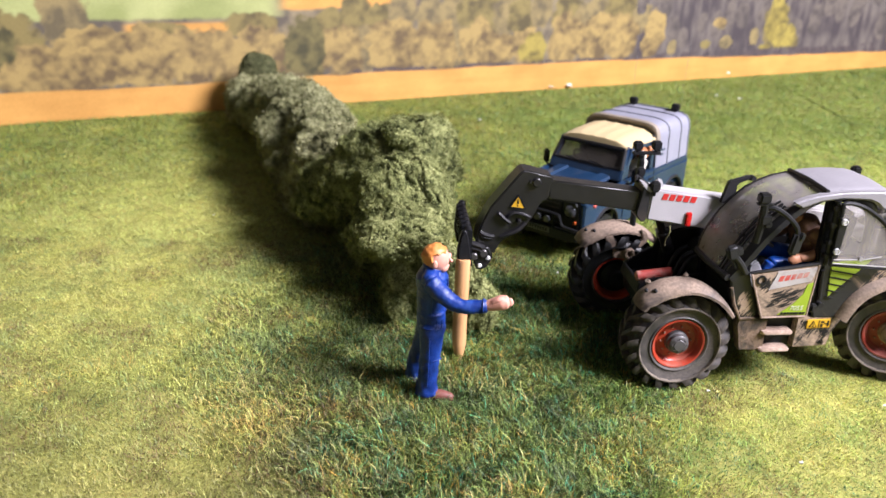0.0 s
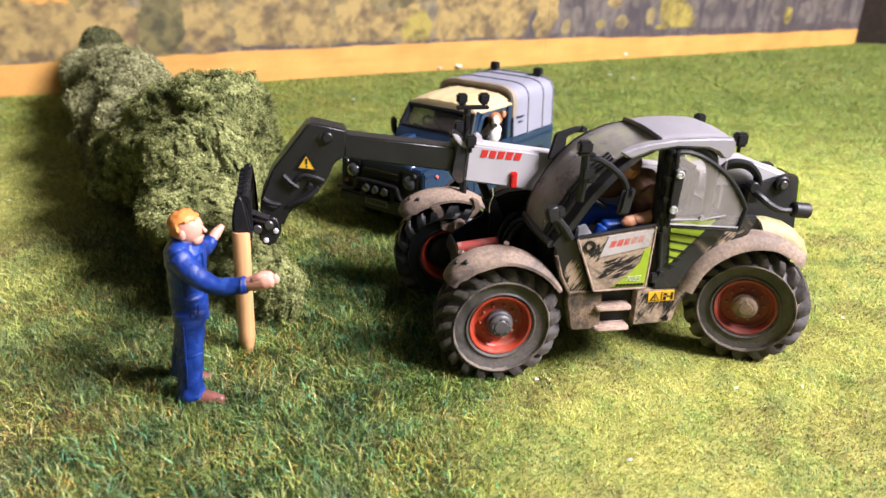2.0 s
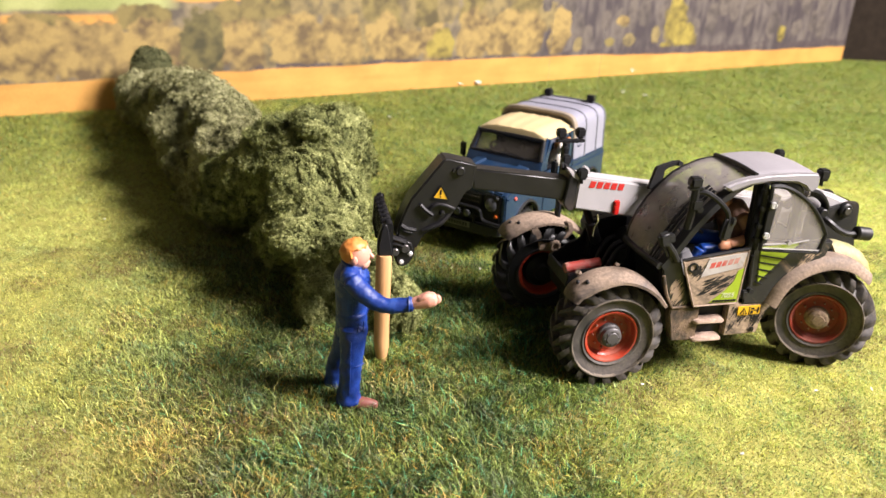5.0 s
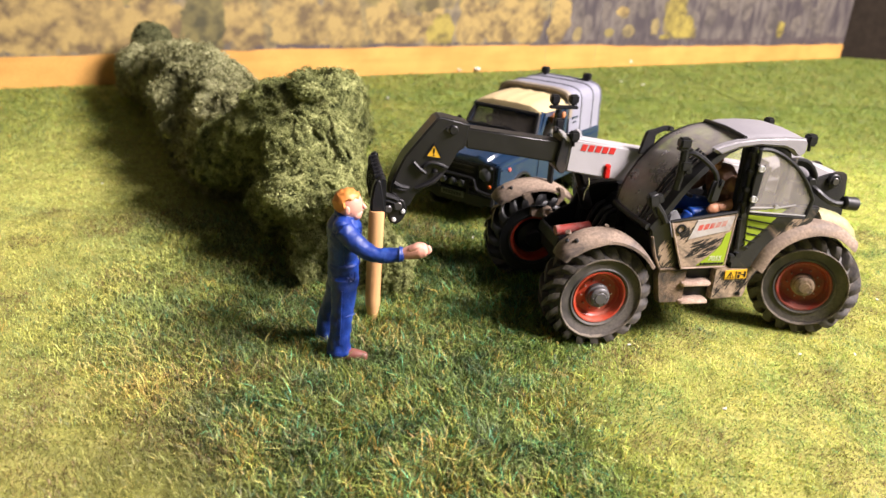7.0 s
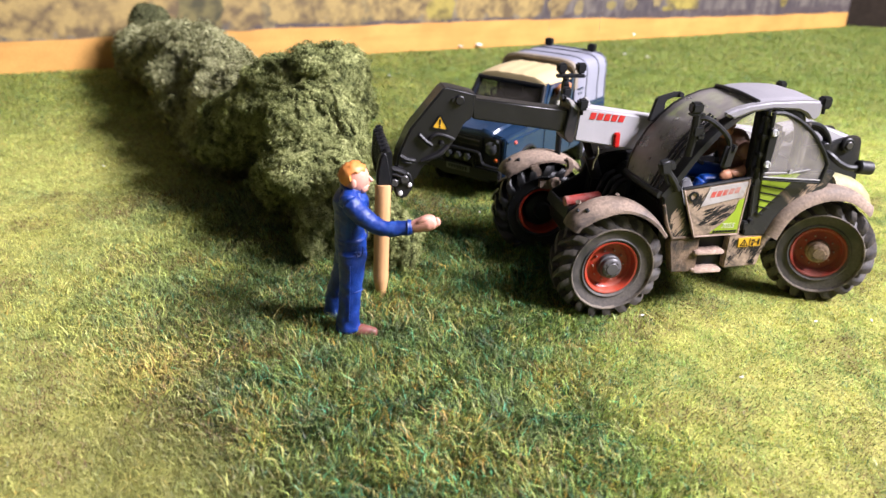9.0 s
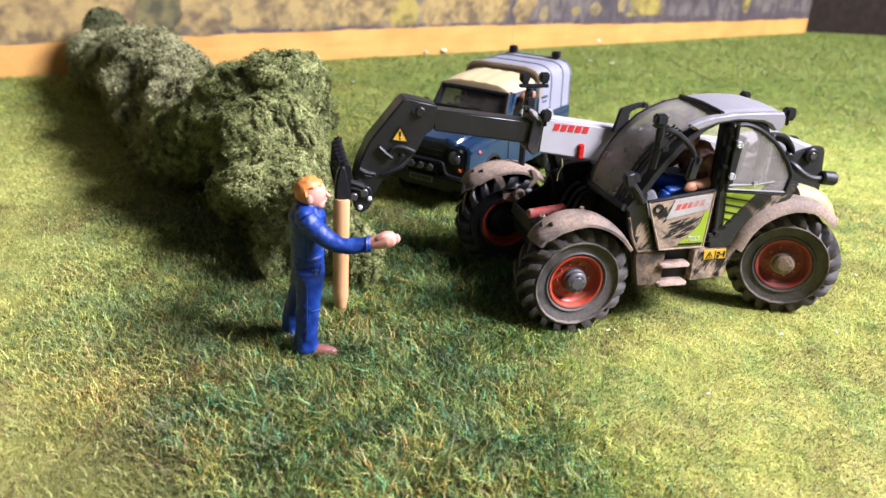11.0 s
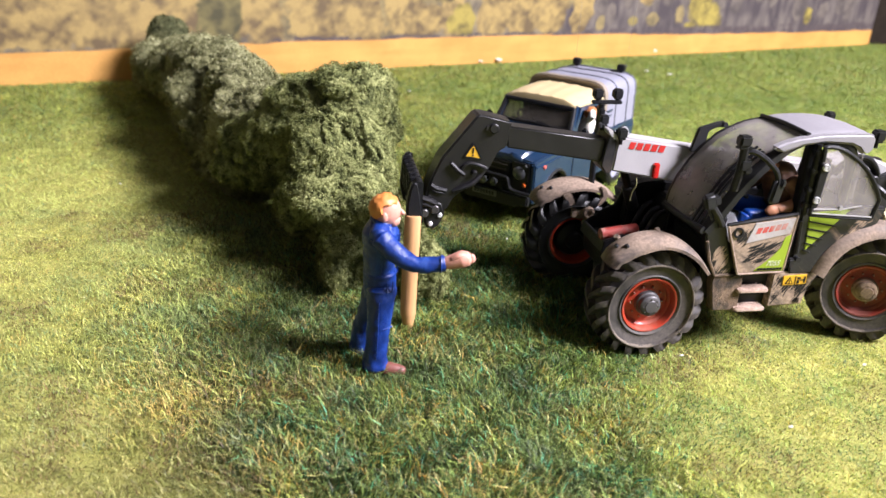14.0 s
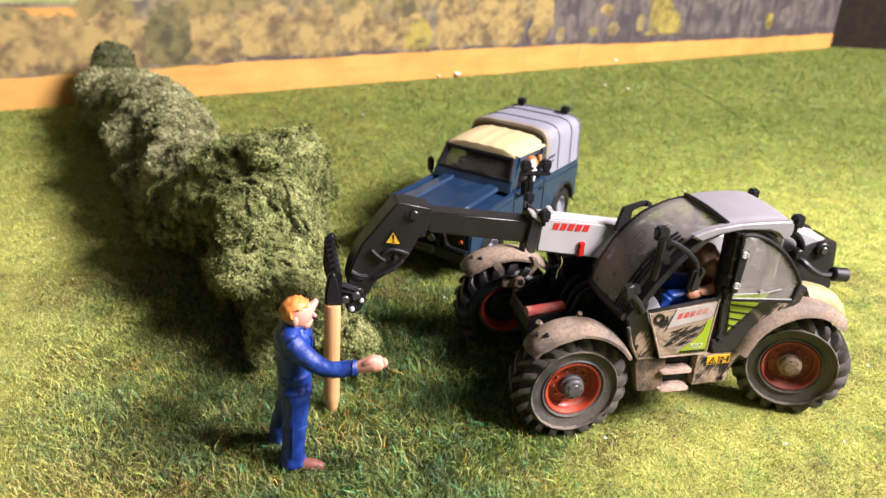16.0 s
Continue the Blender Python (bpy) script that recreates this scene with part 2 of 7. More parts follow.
DUSTY_WHITE = painted("dusty_white_panel", (0.4, 0.375, 0.355), 0.6, 0.12, mud=0.6, mud_scale=120, streak=(0.3, 0.6, 1.4), mud_at=0.56, turn=-40, mud_colour=(0.28, 0.235, 0.19))
ROOF_WHITE = painted("pale_grey_roof_paint", (0.262, 0.25, 0.265), 0.42, 0.06)
RED = painted("red_decal", (0.5, 0.03, 0.025), 0.4, 0.1)
RED_WORN = painted("dusty_red_decal", (0.42, 0.06, 0.045), 0.6, 0.25, mud=0.6, mud_scale=160, mud_at=0.55, mud_colour=(0.4, 0.32, 0.26))
RIM_RED = painted("red_wheel_paint", (0.37, 0.038, 0.015), 0.42, 0.25, mud=0.45, mud_scale=110, mud_at=0.58, mud_colour=(0.2, 0.11, 0.07))
RIM_RED_DULL = painted("dusty_red_wheel_paint", (0.3, 0.034, 0.02), 0.55, 0.25, mud=0.6, mud_scale=120, mud_at=0.52, mud_colour=(0.17, 0.08, 0.055))
HUB_GREY = painted("grey_hub", (0.07, 0.065, 0.065), 0.45, 0.2)
HUB_MUD = painted("mud_covered_hub", (0.12, 0.085, 0.06), 0.7, 0.3, mud=1.0, mud_scale=200, mud_at=0.4)
RUBBER = painted("dusty_tyre_rubber", (0.03, 0.028, 0.027), 0.5, 0.3, mud=0.7, mud_scale=50, mud_at=0.48, mud_colour=(0.115, 0.098, 0.082), grain=0.3)
RUBBER_LUG = painted("muddy_tread_rubber", (0.022, 0.02, 0.019), 0.6, 0.3, mud=0.75, mud_scale=140, mud_at=0.52, mud_colour=(0.105, 0.085, 0.066), grain=0.5)
RIDGE_DUST = painted("dry_mud_on_tyre_edge", (0.06, 0.05, 0.04), 0.75, 0.4, mud=0.7, mud_scale=160, mud_at=0.48, mud_colour=(0.2, 0.165, 0.12))
NUT_PALE = painted("pale_nut_heads", (0.35, 0.2, 0.15), 0.4, 0.2)
RUBBER_CLEAN = painted("black_tyre_rubber", (0.009, 0.009, 0.0095), 0.42, 0.3, grain=0.3)
GREEN = painted("lime_green_paint", (0.27, 0.37, 0.02), 0.42, 0.12, mud=0.3, mud_scale=80, mud_at=0.6, mud_colour=(0.3, 0.27, 0.1))
NUMBER_GREY = painted("pale_decal_print", (0.55, 0.57, 0.4), 0.5, 0.1)
GREEN_PALE = painted("faded_lime_paint", (0.23, 0.23, 0.09), 0.5, 0.12, mud=0.6, mud_scale=60, mud_at=0.5, mud_colour=(0.4, 0.34, 0.22))
YELLOW = painted("yellow_sticker", (0.62, 0.36, 0.015), 0.45, 0.1)
PIN = painted("worn_steel_pin", (0.09, 0.085, 0.083), 0.35, 0.2, metal=0.6)
PALE_EDGE = painted("worn_pale_edge", (0.32, 0.31, 0.3), 0.35, 0.3)
CHROME = painted("bright_screw", (0.6, 0.6, 0.6), 0.3, 0.1, metal=0.25)
LENS_RED = painted("red_reflector", (0.5, 0.02, 0.015), 0.2, 0.1, coat=0.5)
SEAT_GREY = painted("pale_grey_console", (0.5, 0.5, 0.52), 0.5, 0.06)
SMOKE = clear("smoked_screen", (0.34, 0.31, 0.285), 0.25, 0.52)
# pale tint puts a milky haze into the panes' colour
GLASS = clear("clear_plastic_window", (0.72, 0.66, 0.6), 0.04, 0.15)
BARE_BLACK = painted("bare_black_paint", (0.012, 0.011, 0.012), 0.45, 0.3, spec=0.35)
DRY_MUD = painted("dried_tan_mud", (0.33, 0.24, 0.16), 0.9, 0.35, grain=0.5)
LR_BLUE = painted("dark_blue_car_paint", (0.008, 0.026, 0.062), 0.34, 0.15, coat=0.4, mud=0.3, mud_scale=70, mud_at=0.6, mud_colour=(0.04, 0.055, 0.085))
LR_CREAM = painted("cream_roof_paint", (0.52, 0.41, 0.22), 0.45, 0.05)
# roof cream under dust and shade, both mixed into one tan
LR_TAN = painted("dusty_shaded_tan_band", (0.24, 0.2, 0.15), 0.6, 0.2)
LR_GREY = painted("silver_grey_canopy", (0.235, 0.236, 0.285), 0.42, 0.05)
LR_GREY_DARK = painted("grey_canopy_rib", (0.16, 0.165, 0.19), 0.45, 0.06)
LR_GLASS = clear("windscreen_plastic", (0.075, 0.066, 0.055), 0.05, 0.62)
# lamp lens and number plate colours are darkened for the car's shaded front
LAMP_GLASS = painted("headlamp_lens", (0.045, 0.047, 0.05), 0.12, 0.1, coat=0.6)
REPEATER = painted("pinkish_red_lens", (0.6, 0.12, 0.09), 0.3, 0.1)
AMBER = painted("amber_lens", (0.4, 0.08, 0.01), 0.25, 0.1)
PLATE = painted("darkened_number_plate", (0.12, 0.12, 0.115), 0.5, 0.2)
# the streaks here are no mud: light blue highlights painted for the folds
OVERALL = painted("royal_blue_overalls", (0.006, 0.03, 0.19), 0.45, 0.5, grain=0.5, mud=0.45, mud_scale=150, streak=(1.0, 1.0, 0.3), mud_at=0.6, mud_colour=(0.03, 0.11, 0.42))
SKIN = painted("painted_skin", (0.62, 0.3, 0.22), 0.45, 0.1)
SKIN_TAN = painted("painted_tan_skin", (0.5, 0.23, 0.12), 0.5, 0.12)
HAIR = painted("ginger_hair_paint", (0.56, 0.21, 0.045), 0.5, 0.2)
BOOT = painted("brown_boot_paint", (0.17, 0.06, 0.045), 0.45, 0.2)
JUMPER = painted("brown_jumper_paint", (0.17, 0.082, 0.045), 0.6, 0.3)
JEANS = painted("bright_blue_trousers", (0.014, 0.085, 0.45), 0.4, 0.2)
DOG_WHITE = painted("white_dog_paint", (0.7, 0.66, 0.6), 0.5, 0.06)
DOG_TAN = painted("tan_dog_paint", (0.42, 0.16, 0.05), 0.5, 0.15)


def wood():
    m, nt, b = material("pale_turned_wood")
    g = noise_tex(nt, 220.0, 5.0, 0.6, (1, 1, 0.06), 0.6)
    nt.links.new(ramp(nt, g, [(0.3, (0.4, 0.2, 0.075)), (0.6, (0.58, 0.33, 0.14)), (0.85, (0.64, 0.39, 0.18))]), b.inputs["Base Color"])
    b.inputs["Roughness"].default_value = 0.6
    bump(nt, b, g, 0.25, 0.0003)
    return m


WOOD = wood()

# ---------------------------------------------------------------- fields of smooth random numbers
def value_noise(P, cell, seed):
    """Smooth random field in 0..1 at points P (n x 2 or n x 3), with lumps of size cell."""
    P = np.asarray(P, float) / cell + 1000.0
    dim = P.shape[1]
    I = np.floor(P).astype(np.int64)
    F = P - I
    F = F * F * (3 - 2 * F)
    total = np.zeros(len(P))
    for corner in range(2 ** dim):
        w = np.ones(len(P))
        h = np.full(len(P), seed * 7919 + 13, np.int64)
        for k in range(dim):
            bit = (corner >> k) & 1
            w = w * (F[:, k] if bit else 1 - F[:, k])
            h = (h * 1103515245 + (I[:, k] + bit) * (374761393 + 668265263 * k)) & 0x7FFFFFFF
            h = (h ^ (h >> 13)) * 1274126177 & 0x7FFFFFFF
        total += w * ((h ^ (h >> 15)) & 0xFFFF) / 65535.0
    return total


def fractal(P, cell, seed, octaves=3):
    out, amp, tot = 0, 1.0, 0.0
    for k in range(octaves):
        out = out + amp * value_noise(P, cell / 2 ** k, seed + k)
        tot += amp
        amp *= 0.5
    return out / tot


def raw_mesh(name, verts, faces, colours=None, mat=None):
    """A mesh from arrays; verts in mm, faces an n x 3 or n x 4 array."""
    me = bpy.data.meshes.new(name)
    n, k = faces.shape
    me.vertices.add(len(verts))
    me.vertices.foreach_set("co", (verts * MM).astype(np.float32).ravel())
    me.loops.add(n * k)
    me.loops.foreach_set("vertex_index", faces.astype(np.int32).ravel())
    me.polygons.add(n)
    me.polygons.foreach_set("loop_start", np.arange(0, n * k, k, dtype=np.int32))
    me.update(calc_edges=True)
    if colours is not None:
        at = me.color_attributes.new("tint", "FLOAT_COLOR", "POINT")
        at.data.foreach_set("color", np.c_[colours, np.ones(len(colours))].astype(np.float32).ravel())
    if mat:
        me.materials.append(mat)
    return me


def fibre_material(name, rough=0.6, trans=0.25):
    m, nt, b = material(name)
    a = nt.nodes.new("ShaderNodeAttribute")
    a.attribute_name = "tint"
    g = noise_tex(nt, 700.0, 3.0)
    col = mix(nt, 1.0, a.outputs["Color"], ramp(nt, g, [(0.25, 0.72), (0.75, 1.0)]), "MULTIPLY")
    nt.links.new(col, b.inputs["Base Color"])
    b.inputs["Roughness"].default_value = rough
    b.inputs["Specular IOR Level"].default_value = 0.25
    if trans:
        tr = nt.nodes.new("ShaderNodeBsdfTranslucent")
        nt.links.new(col, tr.inputs["Color"])
        mx = nt.nodes.new("ShaderNodeMixShader")
        mx.inputs[0].default_value = trans
        nt.links.new(b.outputs[0], mx.inputs[1])
        nt.links.new(tr.outputs[0], mx.inputs[2])
        nt.links.new(mx.outputs[0], nt.nodes["Material Output"].inputs["Surface"])
    return m


# ---------------------------------------------------------------- the unseen room round the table
def plaster(name, colour):
    m, nt, b = material(name)
    g = noise_tex(nt, 12.0, 6.0)
    nt.links.new(ramp(nt, g, [(0.3, tuple(c * 0.93 for c in colour)), (0.7, colour)]), b.inputs["Base Color"])
    b.inputs["Roughness"].default_value = 0.85
    bump(nt, b, noise_tex(nt, 300.0), 0.1, 0.002)
    return m


# unseen walls and ceiling, coloured dark to hold down bounced light
WALL = plaster("room_wall_paint", (0.06, 0.054, 0.048))
CEIL = plaster("room_ceiling_paint", (0.12, 0.115, 0.11))
FLOOR = plaster("room_floor_carpet", (0.12, 0.1, 0.08))
# END_SHADE below is the colour of a shadow, not of a real board
END_SHADE = painted("end_shade_board", (0.022, 0.016, 0.011), 0.8, 0.3, spec=0.1)
TABLE = painted("table_board", (0.3, 0.2, 0.12), 0.6, 0.2)


def slab(name, c, s, mat):
    bm = BM()
    box(bm, c, s)
    ob = new(name, finish(bm, name, 0))
    ob.data.materials.append(mat)
    return tagged(ob, kind="structure")


slab("floor", (100, 400, -760), (3000, 3200, 20), FLOOR)
slab("ceiling", (100, 400, 1650), (3000, 3200, 20), CEIL)
slab("wall_west", (-1310, 400, 450), (20, 3200, 2380), WALL)
slab("wall_north", (100, 1910, 450), (2780, 20, 2380), WALL)
# the window wall and the wall with the added fill lamp have real openings
for name, c, s in (("wall_east_low", (1490, 400, -60), (20, 3180, 1340)), ("wall_east_high", (1490, 400, 1565), (20, 3180, 150)),
                   ("wall_east_near", (1490, -940, 1050), (20, 500, 880)), ("wall_east_far", (1490, 1140, 1050), (20, 1700, 880)),
                   ("wall_south_low", (80, -1110, -60), (2780, 20, 1360)), ("wall_south_high", (80, -1110, 1500), (2780, 20, 280)),
                   ("wall_south_left", (-455, -1110, 990), (1710, 20, 740)), ("wall_south_right", (1335, -1110, 990), (270, 20, 740))):
    slab(name, c, s, WALL)
slab("display_board", (200, 400, -17.5), (1900, 1760, 18), TABLE)


# ---------------------------------------------------------------- the grass mat
def ground_material():
    m, nt, b = material("flock_grass_mat")
    big = noise_tex(nt, 11.0, 5.0, 0.65)
    mid = noise_tex(nt, 70.0, 5.0, 0.7)
    fine = noise_tex(nt, 900.0, 3.0, 0.7)
    worn = nt.nodes.new("ShaderNodeAttribute")
    worn.attribute_name = "tint"
    bare = ramp(nt, mid, [(0.3, (0.19, 0.2, 0.05)), (0.55, (0.4, 0.39, 0.1)), (0.8, (0.55, 0.49, 0.16))])
    # lush mat coloured dark so gaps between fibres look shaded
    lush = ramp(nt, mid, [(0.3, (0.035, 0.05, 0.012)), (0.55, (0.09, 0.11, 0.025)), (0.8, (0.2, 0.19, 0.06))])
    col = mix(nt, worn.outputs["Fac"], lush, bare)
    col = mix(nt, 0.3, col, ramp(nt, big, [(0.3, 0.6), (0.7, 1.15)]), "MULTIPLY")
    col = mix(nt, 0.8, col, ramp(nt, fine, [(0.25, 0.45), (0.75, 1.25)]), "MULTIPLY")
    nt.links.new(col, b.inputs["Base Color"])
    b.inputs["Roughness"].default_value = 0.9
    b.inputs["Specular IOR Level"].default_value = 0.15
    bump(nt, b, fine, 0.6, 0.0012)
    return m


GX0, GX1, GY0, GY1 = -740.0, 1140.0, -470.0, 1270.0


def spot(P, x, y, a, b):
    return np.exp(-(((P[:, 0] - x) / a) ** 2 + ((P[:, 1] - y) / b) ** 2))


def grass_zones(P):
    """Lush, longer tufts, some darkened for shade, and the pale, worn stretches of the mat."""
    mid = fractal(P, 34.0, 72, 3)
    # tufts by hedge, worker and telehandler also carry their shade as darker green
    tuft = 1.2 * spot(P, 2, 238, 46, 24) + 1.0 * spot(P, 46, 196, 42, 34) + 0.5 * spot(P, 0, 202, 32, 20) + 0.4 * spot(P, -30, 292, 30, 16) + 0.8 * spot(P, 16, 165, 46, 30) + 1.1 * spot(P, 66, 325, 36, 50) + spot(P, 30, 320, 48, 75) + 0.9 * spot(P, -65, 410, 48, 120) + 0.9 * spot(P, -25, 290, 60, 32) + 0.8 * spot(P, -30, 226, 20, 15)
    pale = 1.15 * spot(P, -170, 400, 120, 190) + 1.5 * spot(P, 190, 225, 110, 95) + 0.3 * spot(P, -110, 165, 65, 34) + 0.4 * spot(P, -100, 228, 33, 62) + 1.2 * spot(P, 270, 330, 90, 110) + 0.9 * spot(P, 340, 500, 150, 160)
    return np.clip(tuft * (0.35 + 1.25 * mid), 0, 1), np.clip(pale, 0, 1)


def ground_height(P):
    dip = np.exp(-((P[:, 0] - 140) / 80) ** 2 - ((P[:, 1] - 300) / 60) ** 2)
    rise = np.exp(-((P[:, 0] - 0) / 40) ** 2 - ((P[:, 1] - 285) / 45) ** 2)
    rut = 2.0 * spot(P, 98, 287, 42, 32) + 0.3 * spot(P, 193, 298, 40, 30)
    return 1.6 * (fractal(P, 90.0, 5, 2) - 0.5) - 2.0 * dip - rut + 1.2 * rise


def build_ground():
    nx, ny = 189, 175
    X, Y = np.meshgrid(np.linspace(GX0, GX1, nx), np.linspace(GY0, GY1, ny))
    P = np.c_[X.ravel(), Y.ravel()]
    V = np.c_[P, ground_height(P) - 0.4]
    i = np.arange((nx - 1) * (ny - 1))
    a = (i // (nx - 1)) * nx + i % (nx - 1)
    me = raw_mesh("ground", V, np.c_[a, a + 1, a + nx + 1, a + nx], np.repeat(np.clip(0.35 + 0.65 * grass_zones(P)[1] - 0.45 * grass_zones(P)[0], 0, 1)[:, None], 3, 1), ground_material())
    me.shade_smooth()
    return tagged(new("ground", me), "mottled green and straw flocked grass mat", "ground", kind="structure")


build_ground()

# ---------------------------------------------------------------- the printed landscape behind the mat
BD = (-91.0, 832.0)
BA = math.degrees(math.atan2(0.43, 0.903))


PRINT, pnt, pb = material("printed_landscape_paper")
pa = pnt.nodes.new("ShaderNodeAttribute")
pa.attribute_name = "tint"
pnt.links.new(mix(pnt, 0.25, pa.outputs["Color"], ramp(pnt, noise_tex(pnt, 600.0, 3.0), [(0.3, 0.6), (0.7, 1.2)]), "MULTIPLY"), pb.inputs["Base Color"])
pb.inputs["Roughness"].default_value = 0.5
pb.inputs["Specular IOR Level"].default_value = 0.3
BOARD = painted("backdrop_board", (0.2, 0.17, 0.12), 0.7, 0.2)


def smooth_step(x, lo, hi):
    t = np.clip((x - lo) / (hi - lo), 0, 1)
    return t * t * (3 - 2 * t)


def printed_picture(U, V):
    """Colour of the printed countryside at U along and V up the board, in mm."""
    P = np.c_[U, V]
    n30, n12, n5 = fractal(P, 30.0, 301, 3), fractal(P, 12.0, 302, 3), fractal(P, 5.0, 303, 2)
    streak = fractal(P * np.array((1.0, 0.25)), 7.0, 304, 3)

    def blend(C, col, alpha):
        return C + (col - C) * alpha[:, None]

    def tone(lo, hi, t):
        return np.array(lo) + (np.array(hi) - np.array(lo)) * np.clip(t, 0, 1)[:, None]

    # distant woods, far fields, and the leafless wood to the right
    C = tone((0.1, 0.085, 0.065), (0.24, 0.195, 0.115), 0.5 + 2.2 * (n12 - 0.5) + 0.8 * (n30 - 0.5))
    gold = tone((0.48, 0.25, 0.062), (0.6, 0.325, 0.085), 0.5 + 1.5 * (n30 - 0.5) + 0.8 * (fractal(P * np.array((0.2, 1.5)), 8.0, 305, 3) - 0.5))
    green = tone((0.26, 0.29, 0.1), (0.4, 0.42, 0.17), 0.5 + 2 * (n30 - 0.5))
    C = blend(C, green, smooth_step(V + 3 * n12, 88, 92) * smooth_step(-U, 80, 105))
    C = blend(C, gold, smooth_step(V + 3 * n12, 95, 98) * smooth_step(U, -95, -80) * smooth_step(-U, -60, -20))
    C = blend(C, gold, smooth_step(V, 74, 76) * smooth_step(-V, -86, -83) * smooth_step(U, -238, -228) * smooth_step(-U, 116, 128))
    wood = tone((0.06, 0.05, 0.053), (0.145, 0.125, 0.108), 0.45 + 2.0 * (streak - 0.5) + 1.2 * (n30 - 0.5))
    C = blend(C, wood, smooth_step(U + 40 * (n12 - 0.5), 318, 345) * smooth_step(-V - 14 * (n12 - 0.5), -124, -112))
    TAN = ((0.12, 0.086, 0.045), (0.33, 0.24, 0.088))
    OLIVE = ((0.09, 0.073, 0.036), (0.21, 0.168, 0.062))
    SOFT = ((0.12, 0.098, 0.055), (0.25, 0.195, 0.085))
    SHADY = ((0.06, 0.055, 0.028), (0.155, 0.132, 0.052))
    YELLOW_TREE = ((0.125, 0.1, 0.035), (0.31, 0.25, 0.06))

    def crown(C, u, v, w, h, tones, seed):
        """A crown of leaves with an uneven rim, lighter boughs above darker hollows."""
        near = (np.abs(U - u) < w) & (np.abs(V - v) < h)
        Q = P[near]
        x, z = (Q[:, 0] - u) / (0.5 * w), (Q[:, 1] - v) / (0.5 * h)
        rim = np.abs(x) ** 2.3 + np.abs(z) ** 2.3 + 1.1 * (fractal(Q, 13.0, seed + 400, 2) - 0.5) + 0.7 * (n5[near] - 0.5)
        bough = fractal(Q * np.array((1.0, 1.25)), 17.0, seed + 500, 3)
        twig = fractal(Q, 7.0, seed + 600, 2)
        t = 0.55 + 0.2 * z - 0.12 * x + 1.7 * (bough - 0.5) + 1.3 * (twig - 0.5) + 0.5 * (n5[near] - 0.5)
        C[near] = blend(C[near], tone(*tones, t), smooth_step(-rim, -1.2, -0.75))
        return C

    rng = random.Random(4)
    for k in range(17):
        C = crown(C, -30 + k * 24 + rng.uniform(-8, 8), 82 + rng.uniform(-5, 8), rng.uniform(30, 48), rng.uniform(34, 52), rng.choice((OLIVE, SOFT, SOFT)), 40 + k)
    for k in range(30):
        C = crown(C, 340 + k * 19 + rng.uniform(-9, 9), 70 + rng.uniform(-18, 30), rng.uniform(14, 26), rng.uniform(24, 46), ((0.07, 0.06, 0.056), (0.138, 0.117, 0.098)), 90 + k)
    # crowns, from the farther to the nearer: along, up, wide, high
    olive_crowns = ((-205, 80, 52, 12), (-120, 80, 50, 26), (-330, 62, 64, 66), (-380, 56, 66, 60), (-64, 56, 44, 60), (450, 43, 16, 10),
                    (560, 64, 36, 60), (598, 42, 22, 22))
    soft_crowns = ((398, 41, 14, 18), (484, 45, 22, 16), (472, 66, 14, 10), (530, 50, 18, 24), (-282, 88, 44, 54), (0, 54, 44, 48), (104, 50, 34, 52))
    tan_crowns = ((-430, 58, 76, 64), (-262, 54, 76, 56), (-210, 54, 80, 58), (-160, 52, 84, 56), (-112, 54, 74, 52), (-315, 48, 54, 46),
                  (-278, 44, 46, 40), (-30, 52, 50, 52), (30, 54, 66, 56), (76, 54, 54, 62), (126, 54, 44, 58), (150, 48, 56, 40),
                  (190, 50, 46, 38), (245, 56, 50, 58), (285, 56, 60, 58), (320, 55, 46, 58), (368, 62, 32, 48), (362, 44, 30, 26),
                  (470, 70, 24, 12))
    yellow_crowns = ((199, 47, 34, 34), (186, 43, 16, 20), (568, 68, 40, 46), (562, 88, 24, 26), (582, 50, 40, 30),
                     (549, 35, 20, 14), (790, 46, 18, 24))
    for crowns, tones, first in ((olive_crowns, OLIVE, 1), (soft_crowns, SOFT, 21), (tan_crowns, TAN, 31), (yellow_crowns, YELLOW_TREE, 71), (((-67, 58, 42, 54), (-350, 66, 50, 46)), SHADY, 85)):
        for k, (u, v, w, h) in enumerate(crowns):
            C = crown(C, u, v, w, h, tones, first + k)
    # dark foot of the trees above the stubble field
    foot = tone((0.05, 0.04, 0.045), (0.1, 0.08, 0.075), n5)
    C = blend(C, foot, smooth_step(-(V - 33.5 - 9 * (n30 - 0.5) - 5 * (n12 - 0.5)), -1.2, 1.2) * smooth_step(U + 60 * (n12 - 0.5), -70, 10) * (1 - 0.8 * smooth_step(n12 + 0.3 * n5, 0.68, 0.76)))
    line = np.interp(U, (-640, -200, 0, 240, 420, 520, 800, 955), (29, 27, 29.5, 30, 28, 25.5, 22, 22)) + 1.6 * (value_noise(np.c_[U, U * 0], 26.0, 306) - 0.5)
    return blend(C, gold, smooth_step(line - V, -0.5, 0.5))


